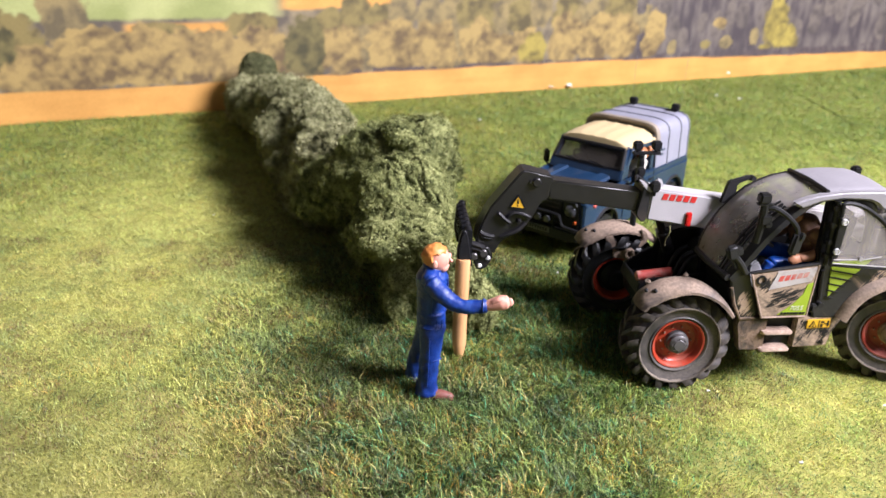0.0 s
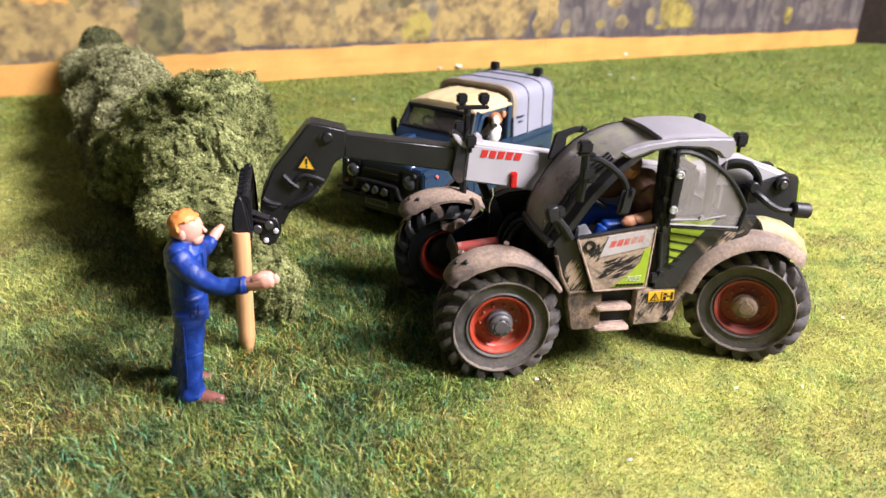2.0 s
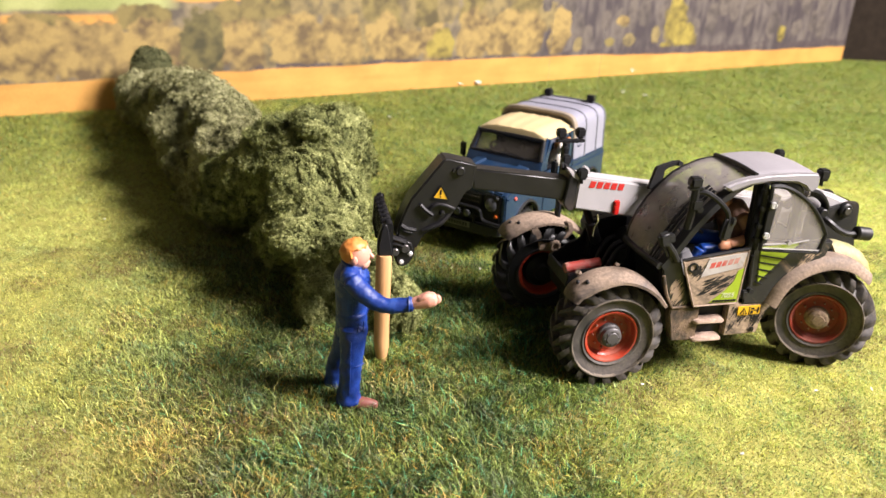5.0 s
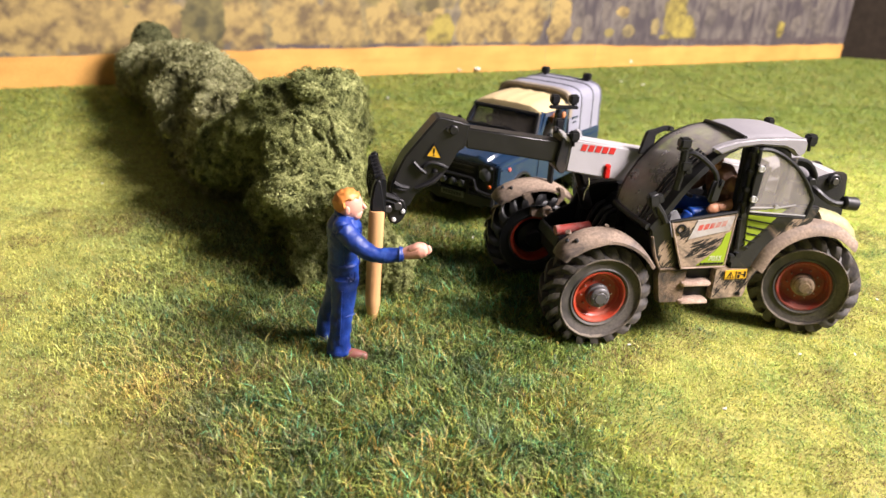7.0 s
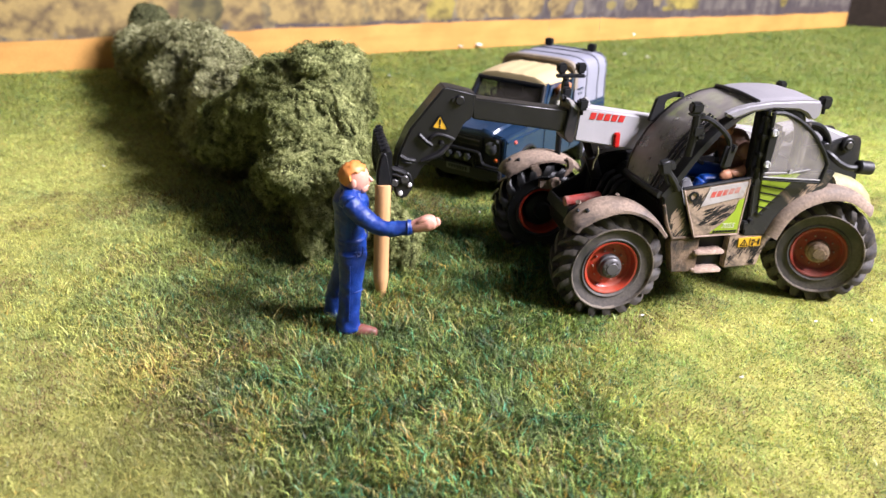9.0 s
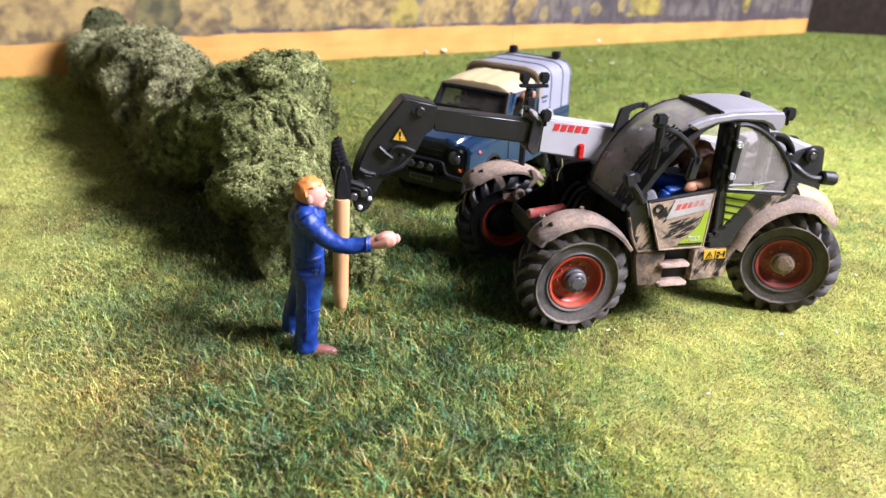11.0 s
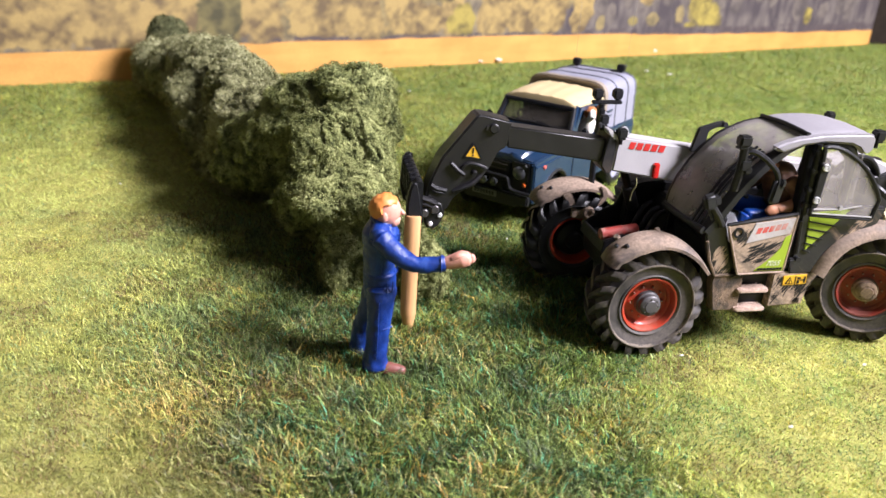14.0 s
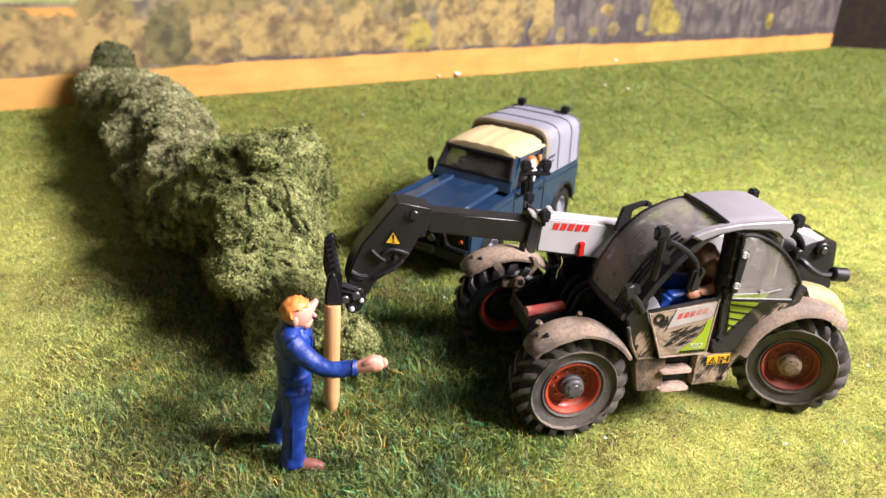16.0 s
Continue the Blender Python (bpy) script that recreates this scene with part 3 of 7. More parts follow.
def build_backdrop():
    bd = thing("backdrop", "printed countryside photo on an upright board", "backdrop", mmpose(BD[0], BD[1], 0, 0, 0, BA))
    bd["kind"] = "structure"
    bm = BM()
    prism(bm, [(-640, -6), (955, -6), (955, 215), (-640, 215)], 0.0, 4.0)
    part("board", bm, BOARD, bd, smooth=0)
    us, vs = np.arange(-640, 956, 1.3), np.arange(-6, 135, 1.3)
    U, V = np.meshgrid(us, vs)
    nx, ny = len(us), len(vs)
    i = np.arange((nx - 1) * (ny - 1))
    a = (i // (nx - 1)) * nx + i % (nx - 1)
    flat = np.c_[U.ravel(), np.full(U.size, -0.4), V.ravel()]
    sheet = new("printed_sheet", raw_mesh("printed_sheet", flat, np.c_[a, a + 1, a + nx + 1, a + nx], printed_picture(U.ravel(), V.ravel()), PRINT))
    sheet.parent = bd
    return bd


build_backdrop()
# added dark board in place of the shadow over the print's right end
bm = BM()
box(bm, (0, 0, 0), (230, 6, 300), 0.6)
side = new("shadow_board", finish(bm, "shadow_board"))
side.data.materials.append(END_SHADE)
side.matrix_basis = mmpose(885, 1242, 140, 0, 0, -6)
bm = BM()
tube(bm, [(398, 1010, -1.0), (404, 975, 0.0), (408, 920, 0.2), (408, 860, 0.2), (405, 800, 0.0), (403, 770, -1.0)], 0.7, 6, smooth=5)
seam = new("mat_seam", finish(bm, "mat_seam"))
seam.data.materials.append(painted("dark_mat_seam", (0.21, 0.25, 0.06), 0.9, 0.3))
tagged(seam, "dark creased seam across the grass mat", "seam", kind="structure")
tagged(side, "dark board standing in for a shadow at the end of the backdrop", "board", kind="structure")

# ---------------------------------------------------------------- the telehandler (x ahead, y to its near side, z up)
LUGS = {}


def lug_mesh(sgn, mat, r=20.1, half=6.8, high=2.5, wide=2.55):
    """One slanting lug of a tractor tyre whose axle is y."""
    key = (sgn, mat.name)
    if key not in LUGS:
        bm = BM()
        rings = []
        for y, da, top, low, w in ((-0.6, 0.0, high, -1.6, wide * 0.9), (half * 0.3, 0.09, high, -1.6, wide * 0.9), (half * 0.62, 0.19, high * 0.97, -1.6, wide * 0.95),
                                   (half * 0.9, 0.28, high * 0.8, -1.8, wide * 1.05), (half * 1.03, 0.33, high * 0.25, -2.4, wide * 1.05), (half * 1.09, 0.37, -0.8, -3.0, wide * 0.95),
                                   (half * 1.1, 0.41, -1.9, -3.4, wide * 0.8), (half * 1.05, 0.44, -2.8, -3.6, wide * 0.55)):
            ring = []
            for dr, dw in ((low, -0.6), (top - 0.35, -0.48), (top, -0.4), (top, 0.4), (top - 0.35, 0.48), (low, 0.6)):
                t = da + dw * w / r
                ring.append(((r + dr) * math.cos(t), sgn * y, (r + dr) * math.sin(t)))
            rings.append(ring)
        loft(bm, rings)
        LUGS[key] = finish(bm, "tread_lug", 24)
        LUGS[key].materials.append(mat)
    return LUGS[key]


def lug_ring(tyre, mat, count=19):
    for sgn in (1, -1):
        for k in range(count):
            ob = new("tread_lug", lug_mesh(sgn, mat))
            ob.parent = tyre
            ob.matrix_basis = pose(0, 0, 0, 0, -360.0 * (k + (0.25 if sgn > 0 else 0.75)) / count, 0)


def tractor_wheel(parent, at, rim_mat, hub_mat, clean=False, name="wheel"):
    bm = BM()
    prof = [(10.8, 4.6), (11.3, 5.6), (11.9, 6.5), (12.4, 6.7), (12.9, 6.2), (14.4, 6.3), (16.0, 6.7), (16.7, 6.9), (16.95, 7.7), (17.4, 7.85), (17.7, 7.0), (18.2, 6.2), (19.2, 5.4), (19.6, 3.2), (19.7, 0)]
    prof = prof + [(r, -w) for r, w in prof[-2::-1]]
    lathe(bm, prof, 56, closed=True)
    tyre = part(name, bm, RUBBER_CLEAN if clean else RUBBER, parent, "clean black chevron-tread tyre" if clean else "muddy chevron-tread tyre", at=at)
    lug_ring(tyre, RUBBER_CLEAN if clean else RUBBER_LUG)
    if not clean:
        bm = BM()
        lathe(bm, [(16.55, 6.95), (16.8, 7.75), (17.05, 8.05), (17.4, 8.05), (17.6, 7.6), (17.45, 7.2)], 56, closed=True)
        part("sidewall_ridge", bm, RIDGE_DUST, tyre, "raised sidewall ridge rubbed with dry mud")
    bm = BM()
    lathe(bm, [(0.1, 0.6), (7.4, 0.4), (9.2, -1.0), (9.9, -4.4), (10.4, -5.6), (11.3, -5.8), (11.5, 5.6), (11.1, 6.3), (10.5, 6.1), (9.9, 4.9), (9.7, 3.4), (9.0, 2.9), (8.7, 1.9), (7.6, 1.6), (5.4, 2.6), (0.1, 3.0)], 48)
    for k in range(10):
        a = 2 * math.pi * k / 10
        c = Vector((6.5 * math.cos(a), 1.6, 6.5 * math.sin(a)))
        cyl(bm, c, c + Vector((0, 0.9, 0)), 0.5, seg=8)
    part("rim", bm, rim_mat, tyre, "red painted rim")
    for k in range(10):
        bm = BM()
        a = 2 * math.pi * k / 10
        c = Vector((6.5 * math.cos(a), 2.4, 6.5 * math.sin(a)))
        cyl(bm, c, c + Vector((0, 0.8, 0)), 0.42, 0.34, seg=6)
        part("wheel_nut", bm, NUT_PALE, tyre)
    bm = BM()
    lathe(bm, [(0.05, 2.8), (5.0, 2.8), (4.9, 4.6), (4.3, 5.0), (4.2, 6.6), (3.6, 7.2), (2.6, 7.3), (2.3, 7.7), (0.05, 7.8)], 28)
    for k in range(8):
        a = 2 * math.pi * k / 8
        c = Vector((3.0 * math.cos(a), 7.1, 3.0 * math.sin(a)))
        cyl(bm, c, c + Vector((0, 0.5, 0)), 0.35, seg=6)
    part("hub", bm, hub_mat, tyre, "protruding wheel hub")
    bm = BM()
    lathe(bm, [(0.05, -6.4), (3.5, -6.4), (4.2, -4.4), (7.4, -3.6), (8.5, -1.6), (8.5, -0.2), (0.05, -0.2)], 28)
    part("axle_drum", bm, BLACK, tyre, "black axle drum inside the rim")
    return tyre


def letter_bars(bm, x0, z0, x1, z1, y, high, count, slant=0.25, lift=0.35):
    """A row of slanted blocks that stands for a word, from (x0, z0) to (x1, z1) on a side face."""
    for k in range(count):
        t0, t1 = (k + 0.1) / count, (k + 0.86) / count
        pts = []
        for t, up in ((t0, 0), (t1, 0), (t1, 1), (t0, 1)):
            x = x0 + (x1 - x0) * t + (x1 - x0) / abs(x1 - x0) * slant * high * up
            pts.append((x, z0 + (z1 - z0) * t + high * up))
        prism(bm, pts, y - 0.3, y + lift)


def inside(p, poly):
    hit = False
    for (x0, z0), (x1, z1) in zip(poly, poly[1:] + poly[:1]):
        if (z0 > p[1]) != (z1 > p[1]) and p[0] < (x1 - x0) * (p[1] - z0) / (z1 - z0) + x0:
            hit = not hit
    return hit


def brush_marks(parent, mat, poly, y, angle, count, long, wide, seed, label):
    """Dry brush strokes within poly on a side face: bundles of thin tapered bristle lines."""
    r = random.Random(seed)
    bm = BM()
    xs, zs = [p[0] for p in poly], [p[1] for p in poly]
    k = 0
    for _ in range(count):
        c = (r.uniform(min(xs), max(xs)), r.uniform(min(zs), max(zs)))
        a0 = radians(angle + r.uniform(-9, 9))
        for _ in range(r.randint(2, 5)):
            a = a0 + radians(r.uniform(-3, 3))
            n = (-math.sin(a), math.cos(a))
            off, ln, w = r.uniform(-1.1, 1.1), long * r.uniform(0.35, 1.0), wide * r.uniform(0.3, 1.0)
            m = (c[0] + n[0] * off + r.uniform(-1, 1), c[1] + n[1] * off)
            e0 = (m[0] - math.cos(a) * ln / 2, m[1] - math.sin(a) * ln / 2)
            e1 = (m[0] + math.cos(a) * ln / 2, m[1] + math.sin(a) * ln / 2)
            if not (inside(e0, poly) and inside(e1, poly)):
                continue
            q = r.uniform(0.25, 0.75)
            mid = (e0[0] + (e1[0] - e0[0]) * q, e0[1] + (e1[1] - e0[1]) * q)
            k += 1
            prism(bm, [e0, (mid[0] + n[0] * w / 2, mid[1] + n[1] * w / 2), e1, (mid[0] - n[0] * w / 2, mid[1] - n[1] * w / 2)], y - 0.1, y + 0.03 + 0.0006 * k)
    return part("brushed_smear", bm, mat, parent, label, smooth=0)


def build_telehandler():
    t = thing("telehandler", "muddy black and pale grey toy telehandler with boom and red wheels", "telehandler", mmpose(141.0, 328.9, 0, 0, 0, 186.45))
    WZ, FX = 18.8, 47.6
    tractor_wheel(t, mmpose(FX - 1.4, 27.4, WZ + 0.2), RIM_RED, HUB_GREY)
    tractor_wheel(t, mmpose(FX + 5.6, -36.0, WZ + 0.6, 0, 0, 176), RIM_RED, HUB_GREY, True)
    tractor_wheel(t, mmpose(-50.4, 27.8, WZ + 1.9, 0, 0, -27), RIM_RED_DULL, HUB_MUD)
    tractor_wheel(t, mmpose(-46.0, -35.0, WZ + 1.9, 0, 0, 153), RIM_RED_DULL, HUB_MUD)

    # mudguards
    near_line = smooth_line([(66.8, 0, 37.6), (65.2, 0, 41.6), (61.0, 0, 45.2), (55.5, 0, 47.7), (49, 0, 48.5), (42.3, 0, 47.5), (35.4, 0, 44.2), (29.6, 0, 39.4), (25.5, 0, 34)], 5)
    far_line = smooth_line([(74.0, 0, 37.4), (72.2, 0, 41.2), (67.6, 0, 44.4), (61, 0, 46.6), (53, 0, 47.2), (46, 0, 45.9), (39.5, 0, 43), (33.6, 0, 38.4)], 5)
    for s, line, y0, y1 in ((1, near_line, 25.0, 38.0), (-1, far_line, -30.0, -44.5)):
        bm = BM()
        guard(bm, line, y0, y1, 1.1, (2.2, 4.2, 4.4, 3.0, 1.8, 0.9) if s > 0 else (2.2, 4.2, 4.0, 2.8, 2.0, 1.4))
        g = part("mudguard", bm, FENDER, t, "mud-sprayed black mudguard")
        for at, away in ((8, 0.6), (11, 0.78)):
            bm = BM()
            p, q = line[at], line[at + 1]
            y = y0 + (y1 - y0) * (away if s > 0 else 1 - away)
            c = Vector((p.x, y, p.z)) - Vector((0, 0, 5.2 * abs(2 * away - 1) ** 2.6))
            n = Vector((q.z - p.z, 0, p.x - q.x)).normalized()
            n = n if n.z > 0 else -n
            cyl(bm, c - n * 0.4, c + n * 0.75, 0.85, 0.7, seg=10)
            part("bolt_head", bm, BLACK_DUSTY, g, "dark rivet")
        bm = BM()
        if s > 0:
            tube(bm, [(60, 25, 44.6), (57.5, 24, 41.5), (54, 23, 38.6)], 1.1, 8, smooth=3)
            tube(bm, [(43.6, 25, 47), (44.0, 23.5, 44), (45, 23, 39.6)], 1.0, 8, smooth=3)
            tube(bm, [(55, 23, 38.2), (49, 22.5, 39.4), (44.4, 23, 39.4)], 1.7, 8, smooth=3)
            box(bm, (49.2, 22.6, 36.4), (4.4, 2.6, 5.4), 0.8)
        else:
            prism(bm, [(62.6, 42.2), (58.4, 43.0), (54.4, 36.2), (52.6, 32.2), (56.0, 31.2), (58.2, 35.2)], -31.6, -29.4, 0.6)
            prism(bm, [(44.6, 45.4), (41.4, 44.0), (40.6, 39.6), (43.6, 36.2), (46.6, 35.6), (45.0, 38.6), (43.4, 41.0)], -31.6, -29.4, 0.5)
            prism(bm, [(57.4, 34.6), (57.0, 31.0), (52, 30.2), (47.4, 31.0), (45.2, 35.8), (49, 37.4), (53, 35.6)], -31.8, -29.2, 0.6)
            cyl(bm, (49.6, -31.6, 33.8), (49.6, -27.6, 33.8), 2.9, seg=20, bevel=0.5)
            lathe(bm, [(1.5, -27.8), (1.5, -26.9), (2.3, -26.9), (2.3, -27.8)], 18, c=(49.6, 0, 33.8), closed=True)
            cyl(bm, (49.4, -31, 31), (50.4, -30, 27.5), 1.2, seg=10)
        part("bracket", bm, FENDER, g, "mud-caked bracket")
    rear = smooth_line([(-18.8, 0, 31.5), (-22.6, 0, 39.2), (-28.2, 0, 44.8), (-36, 0, 48.4), (-44, 0, 49.8), (-52, 0, 49.0), (-58.5, 0, 46.4), (-66, 0, 41.2)], 5)
    for s in (1, -1):
        bm = BM()
        o = 0 if s > 0 else 7
        shell(bm, [(p.x, p.z) for p in rear], s * (27.0 + o), s * (38.2 + o), 1.2, 1.2, 2.6)
        part("mudguard", bm, FENDER, t, "mud-sprayed black mudguard")
        bm = BM()
        shell(bm, [(-52, 50.6), (-57, 50.4), (-62.6, 48.8), (-67, 46.2), (-70.4, 42.8), (-72.6, 38.6)], s * (16 + o), s * (29 + o), 1.6, 1.8, 1.8)
        part("tail_cover", bm, GREEN_PALE, t, "pale green rear cover")

    # chassis and axles
    bm = BM()
    prism(bm, [(55, 22), (56, 31), (40, 33), (24, 34), (-70, 42), (-76, 30), (-70, 22), (20, 16), (45, 18)], -17, 8, 1.0)
    part("chassis", bm, BLACK, t)
    for x, z in ((FX - 0.6, WZ + 0.2), (-47.5, WZ + 1.9)):
        bm = BM()
        tube_r(bm, [Vector((x, -26, z)), Vector((x, -9, z)), Vector((x, -6, z)), Vector((x, 6, z)), Vector((x, 9, z)), Vector((x, 26, z))], [3.6, 4, 7, 7, 4, 3.6], 16)
        part("axle", bm, BLACK_DUSTY, t)
    # the nose: an open tray between a tall far plate and a low near one
    bm = BM()
    prism(bm, [(56.4, 30.5), (55.2, 35.0), (47.5, 40.0), (43.0, 42.2), (39.6, 51.2), (35, 53.2), (24, 54), (24, 28)], -17.4, -15.8, 0.4)
    plate = part("frame_plate", bm, BLACK, t, "black front frame plate")
    # dark disc drawn in place of a hole through the plate
    bm = BM()
    cyl(bm, (48.0, -16.2, 36.8), (48.0, -15.4, 36.8), 1.5, seg=14)
    part("plate_hole_disc", bm, BARE_BLACK, plate)
    bm = BM()
    prism(bm, [(57.4, 30.5), (56.6, 35.4), (50, 37.6), (38, 38.2), (26, 40), (24, 28)], 6.6, 8.2, 0.4)
    part("frame_plate", bm, BLACK, t, "low black near frame plate")
    bm = BM()
    prism(bm, [(57.4, 30.0), (56.2, 34.8), (54.8, 34.4), (55.6, 30.0)], -17.0, 8.0, 0.3)
    part("nose_lip", bm, BLACK_DUSTY, t)
    bm = BM()
    prism(bm, [(41, 34), (39.8, 51.0), (35, 53.4), (28, 54.2), (24, 54.2), (24, 34)], -15.6, -10.4, 0.8, 3)
    prism(bm, [(31, 34), (30.2, 46.5), (27, 50.2), (22, 50.2), (22, 34)], -10.2, 6.4, 0.8, 3)
    part("bulkhead", bm, BLACK, t, "black bulkhead below the windscreen")
    bm = BM()
    for y in (-7.5, -1.0, 4.0):
        tube(bm, [(30.6, y, 46.0), (34.5, y + 0.8, 44.5), (37.5, y + 1.2, 39.0), (38.5, y + 1.0, 34.0)], 1.0, 8, smooth=4)
    part("bulkhead_hose", bm, BLACK_DUSTY, t)
    bm = BM()
    cyl(bm, (47.5, -3.6, 61.5), (39.5, -8.0, 45.0), 1.7, seg=14, bevel=0.3)
    cyl(bm, (43.8, -5.6, 54.0), (38.8, -8.2, 43.6), 2.6, seg=16, bevel=0.4)
    part("lift_ram", bm, GREY_DARK, t, "dark lift ram under the boom")
    bm = BM()
    tube(bm, [(44.0, 1.6, 59.6), (43.6, 1.8, 56.6), (44.4, 0.6, 53.0), (44.0, -1.0, 49.0)], 0.26, 6, smooth=4)
    part("boom_pipe", bm, GREEN_PALE, t, "thin pale green pipe")
    bm = BM()
    cyl(bm, (57.0, 3.4, 36.6), (41, 3.4, 38.6), 2.2, bevel=0.5)
    part("steering_ram", bm, RED_WORN, t, "faded red cylinder")
    bm = BM()
    prism(bm, [(30, 26), (34, 44), (26, 52), (-44, 55), (-48, 40), (-44, 26)], -42, -19, 2.0, 3)
    part("engine_cover", bm, GREY_DARK, t)

    # cab tub, floor and inner panels
    bm = BM()
    prism(bm, [(26, 20), (27, 44), (12, 46), (-6, 44), (-9, 57), (-33, 58), (-33, 40), (-20, 20)], 5, 31.5, 0.6)
    part("cab_tub", bm, BLACK, t)
    bm = BM()
    prism(bm, [(20.8, 16.4), (10, 16.2), (10.2, 31.4), (23.0, 31.4), (23.4, 28.6)], 31.0, 35.2, 0.5)
    part("sill", bm, SILL_MUD, t, "mud-caked sill")
    bm = BM()
    prism(bm, [(-2.5, 17), (-17.8, 17.6), (-19, 24), (-22.6, 31.5), (-2.5, 31.5)], 31.0, 35.0, 0.5)
    rear_sill = part("sill", bm, DOOR_MUD, t, "mud-streaked rear sill")
    brush_marks(rear_sill, BARE_BLACK, [(-2.8, 17.4), (-17.5, 18), (-19, 24), (-22, 31), (-2.8, 31)], 35.0, 28 + 90, 60, 6.0, 0.6, 3, "bare dark brush streaks")
    bm = BM()
    box(bm, (3.5, 31.0, 24), (13, 1.6, 15), 0.2)
    part("step_recess", bm, BLACK, t)
    for z in (25.8, 17.8):
        bm = BM()
        prism(bm, [(12.6, 30), (12.6, 36.2), (11.6, 37.2), (0.2, 37.2), (-0.8, 36.4), (-0.8, 30)], z - 1.5, z, 0.35, axis="z")
        for k in range(4):
            box(bm, (6.0, 33.2 + k, z + 0.12), (11, 0.35, 0.3))
        part("step", bm, STEP_MUD, t, "mud-worn footstep")
    bm = BM()
    prism(bm, [(29.5, 51.5), (21.8, 52), (15.6, 31.2), (22.6, 31.0), (26.5, 37), (29, 44)], 31.6, 35.3, 0.6)
    post = part("door_post", bm, GREY_DARK, t, "dark door post with mud streaks")
    brush_marks(post, DRY_MUD, [(24.6, 45), (20.2, 44), (15.9, 31.5), (22.4, 31.3), (25.5, 37)], 35.3, 122, 90, 7.0, 0.7, 4, "dried mud streaks")
    bm = BM()
    tube(bm, [(28.6, 35.3, 46.0), (26.2, 35.3, 38.0), (22.8, 35.3, 31.6), (15.8, 35.3, 31.8)], 0.65, 6)
    part("post_rim", bm, SILL_MUD, post, "mud-caked rim")
    bm = BM()
    prism(bm, [(-8.5, 57), (-8.5, 31.2), (-22.3, 31.2), (-26.5, 38.5), (-33, 46), (-42, 51), (-44.5, 57.5)], 31.6, 35.3, 0.5)
    panel = part("side_panel", bm, PANEL_DARK, t, "dark rear side panel with mud streaks")
    brush_marks(panel, DRY_MUD, [(-20, 33), (-24, 36), (-30, 44), (-41, 51), (-42, 55), (-34, 54), (-26, 45), (-20, 36.5)], 35.3, 135, 60, 5.0, 0.5, 5, "dried mud streaks")
    bm = BM()
    prism(bm, [(-11.4, 56.4), (-28.4, 57.2), (-12.8, 40.8)], 35.0, 35.7, 0.2)
    vent = part("side_vent", bm, GREEN, t, "lime green louvred vent")
    for k in range(5):
        z = 53.2 - 2.9 * k
        bm = BM()
        wdt = 11.6 - 2.1 * k
        prism(bm, [(-11.9, z), (-11.9 - wdt, z - 2.2 + 0.25 * k), (-11.9 - wdt + 0.4, z - 2.7 + 0.25 * k), (-11.9, z - 0.6)], 35.4, 36.0)
        part("louvre_gap", bm, BLACK, vent)
    bm = BM()
    prism(bm, [(-7.2, 26.3), (-17.2, 26.6), (-17.0, 30.6), (-7.0, 30.2)], 34.8, 35.45, 0.1)
    st = part("warning_sticker", bm, YELLOW, t, "yellow warning sticker")
    bm = BM()
    prism(bm, [(-7.8, 26.9), (-11.4, 26.9), (-9.6, 29.9)], 35.3, 35.6)
    prism(bm, [(-12.0, 26.6), (-12.3, 26.6), (-12.3, 30.2), (-12.0, 30.2)], 35.3, 35.6)
    for x, z, w, h in ((-13.6, 29.2, 1.4, 0.8), (-13.4, 27.6, 1.0, 1.4), (-15.0, 28.4, 1.6, 0.4), (-16.1, 28.5, 0.7, 2.6)):
        box(bm, (x, 35.45, z), (w, 0.3, h))
    part("sticker_mark", bm, BLACK, st)
    bm = BM()
    prism(bm, [(-8.5, 27.25), (-10.7, 27.25), (-9.6, 29.1)], 35.4, 35.7)
    part("sticker_mark", bm, YELLOW, st)
    bm = BM()
    box(bm, (-9.6, 35.7, 28.2), (0.35, 0.2, 0.9))
    box(bm, (-9.6, 35.7, 27.5), (0.35, 0.2, 0.3))
    part("sticker_mark", bm, BLACK, st)

    mark = bpy.data.curves.new("speed_mark", "FONT")
    mark.body, mark.size, mark.extrude = "40", 3.0 * MM, 0.1 * MM
    word = bpy.data.objects.new("speed_mark", mark)
    figures = bpy.data.meshes.new_from_object(word)
    bpy.data.objects.remove(word)
    figures.materials.append(BARE_BLACK)
    speed = new("speed_mark", figures)
    speed.parent = rear_sill
    speed.matrix_basis = Matrix.Translation(Vector((-13.2, 35.2, 18.4)) * MM) @ Matrix(((-1, 0, 0, 0), (0, 0, 1, 0), (0, 1, 0, 0), (0, 0, 0, 1)))
    tagged(speed, "small black speed number")

    # lower door
    bm = BM()
    prism(bm, [(22.0, 52.2), (14.4, 32.6), (-4.6, 33.0), (-5.6, 55.9)], 34.9, 37.0, 0.5)
    door = part("door", bm, DOOR_MUD, t, "lower cab door smeared with dried mud")
    brush_marks(door, BARE_BLACK, [(11.5, 45.5), (14.5, 37), (6, 36), (0.5, 40), (-4.5, 46.5)], 37.0, 152, 75, 8.0, 0.75, 6, "bare black brush streaks")
    brush_marks(door, BARE_BLACK, [(19.6, 50.6), (17.2, 43), (12.5, 43.6), (11.0, 51.5)], 37.0, 130, 34, 5.0, 0.7, 7, "bare black brush streaks")
    bm = BM()
    for e in (((22.0, 52.2), (14.4, 32.6)), ((14.4, 32.6), (-4.6, 33.0)), ((-4.6, 33.0), (-5.6, 55.9))):
        tube(bm, [(e[0][0], 36.9, e[0][1]), (e[1][0], 36.9, e[1][1])], 0.4, 6)
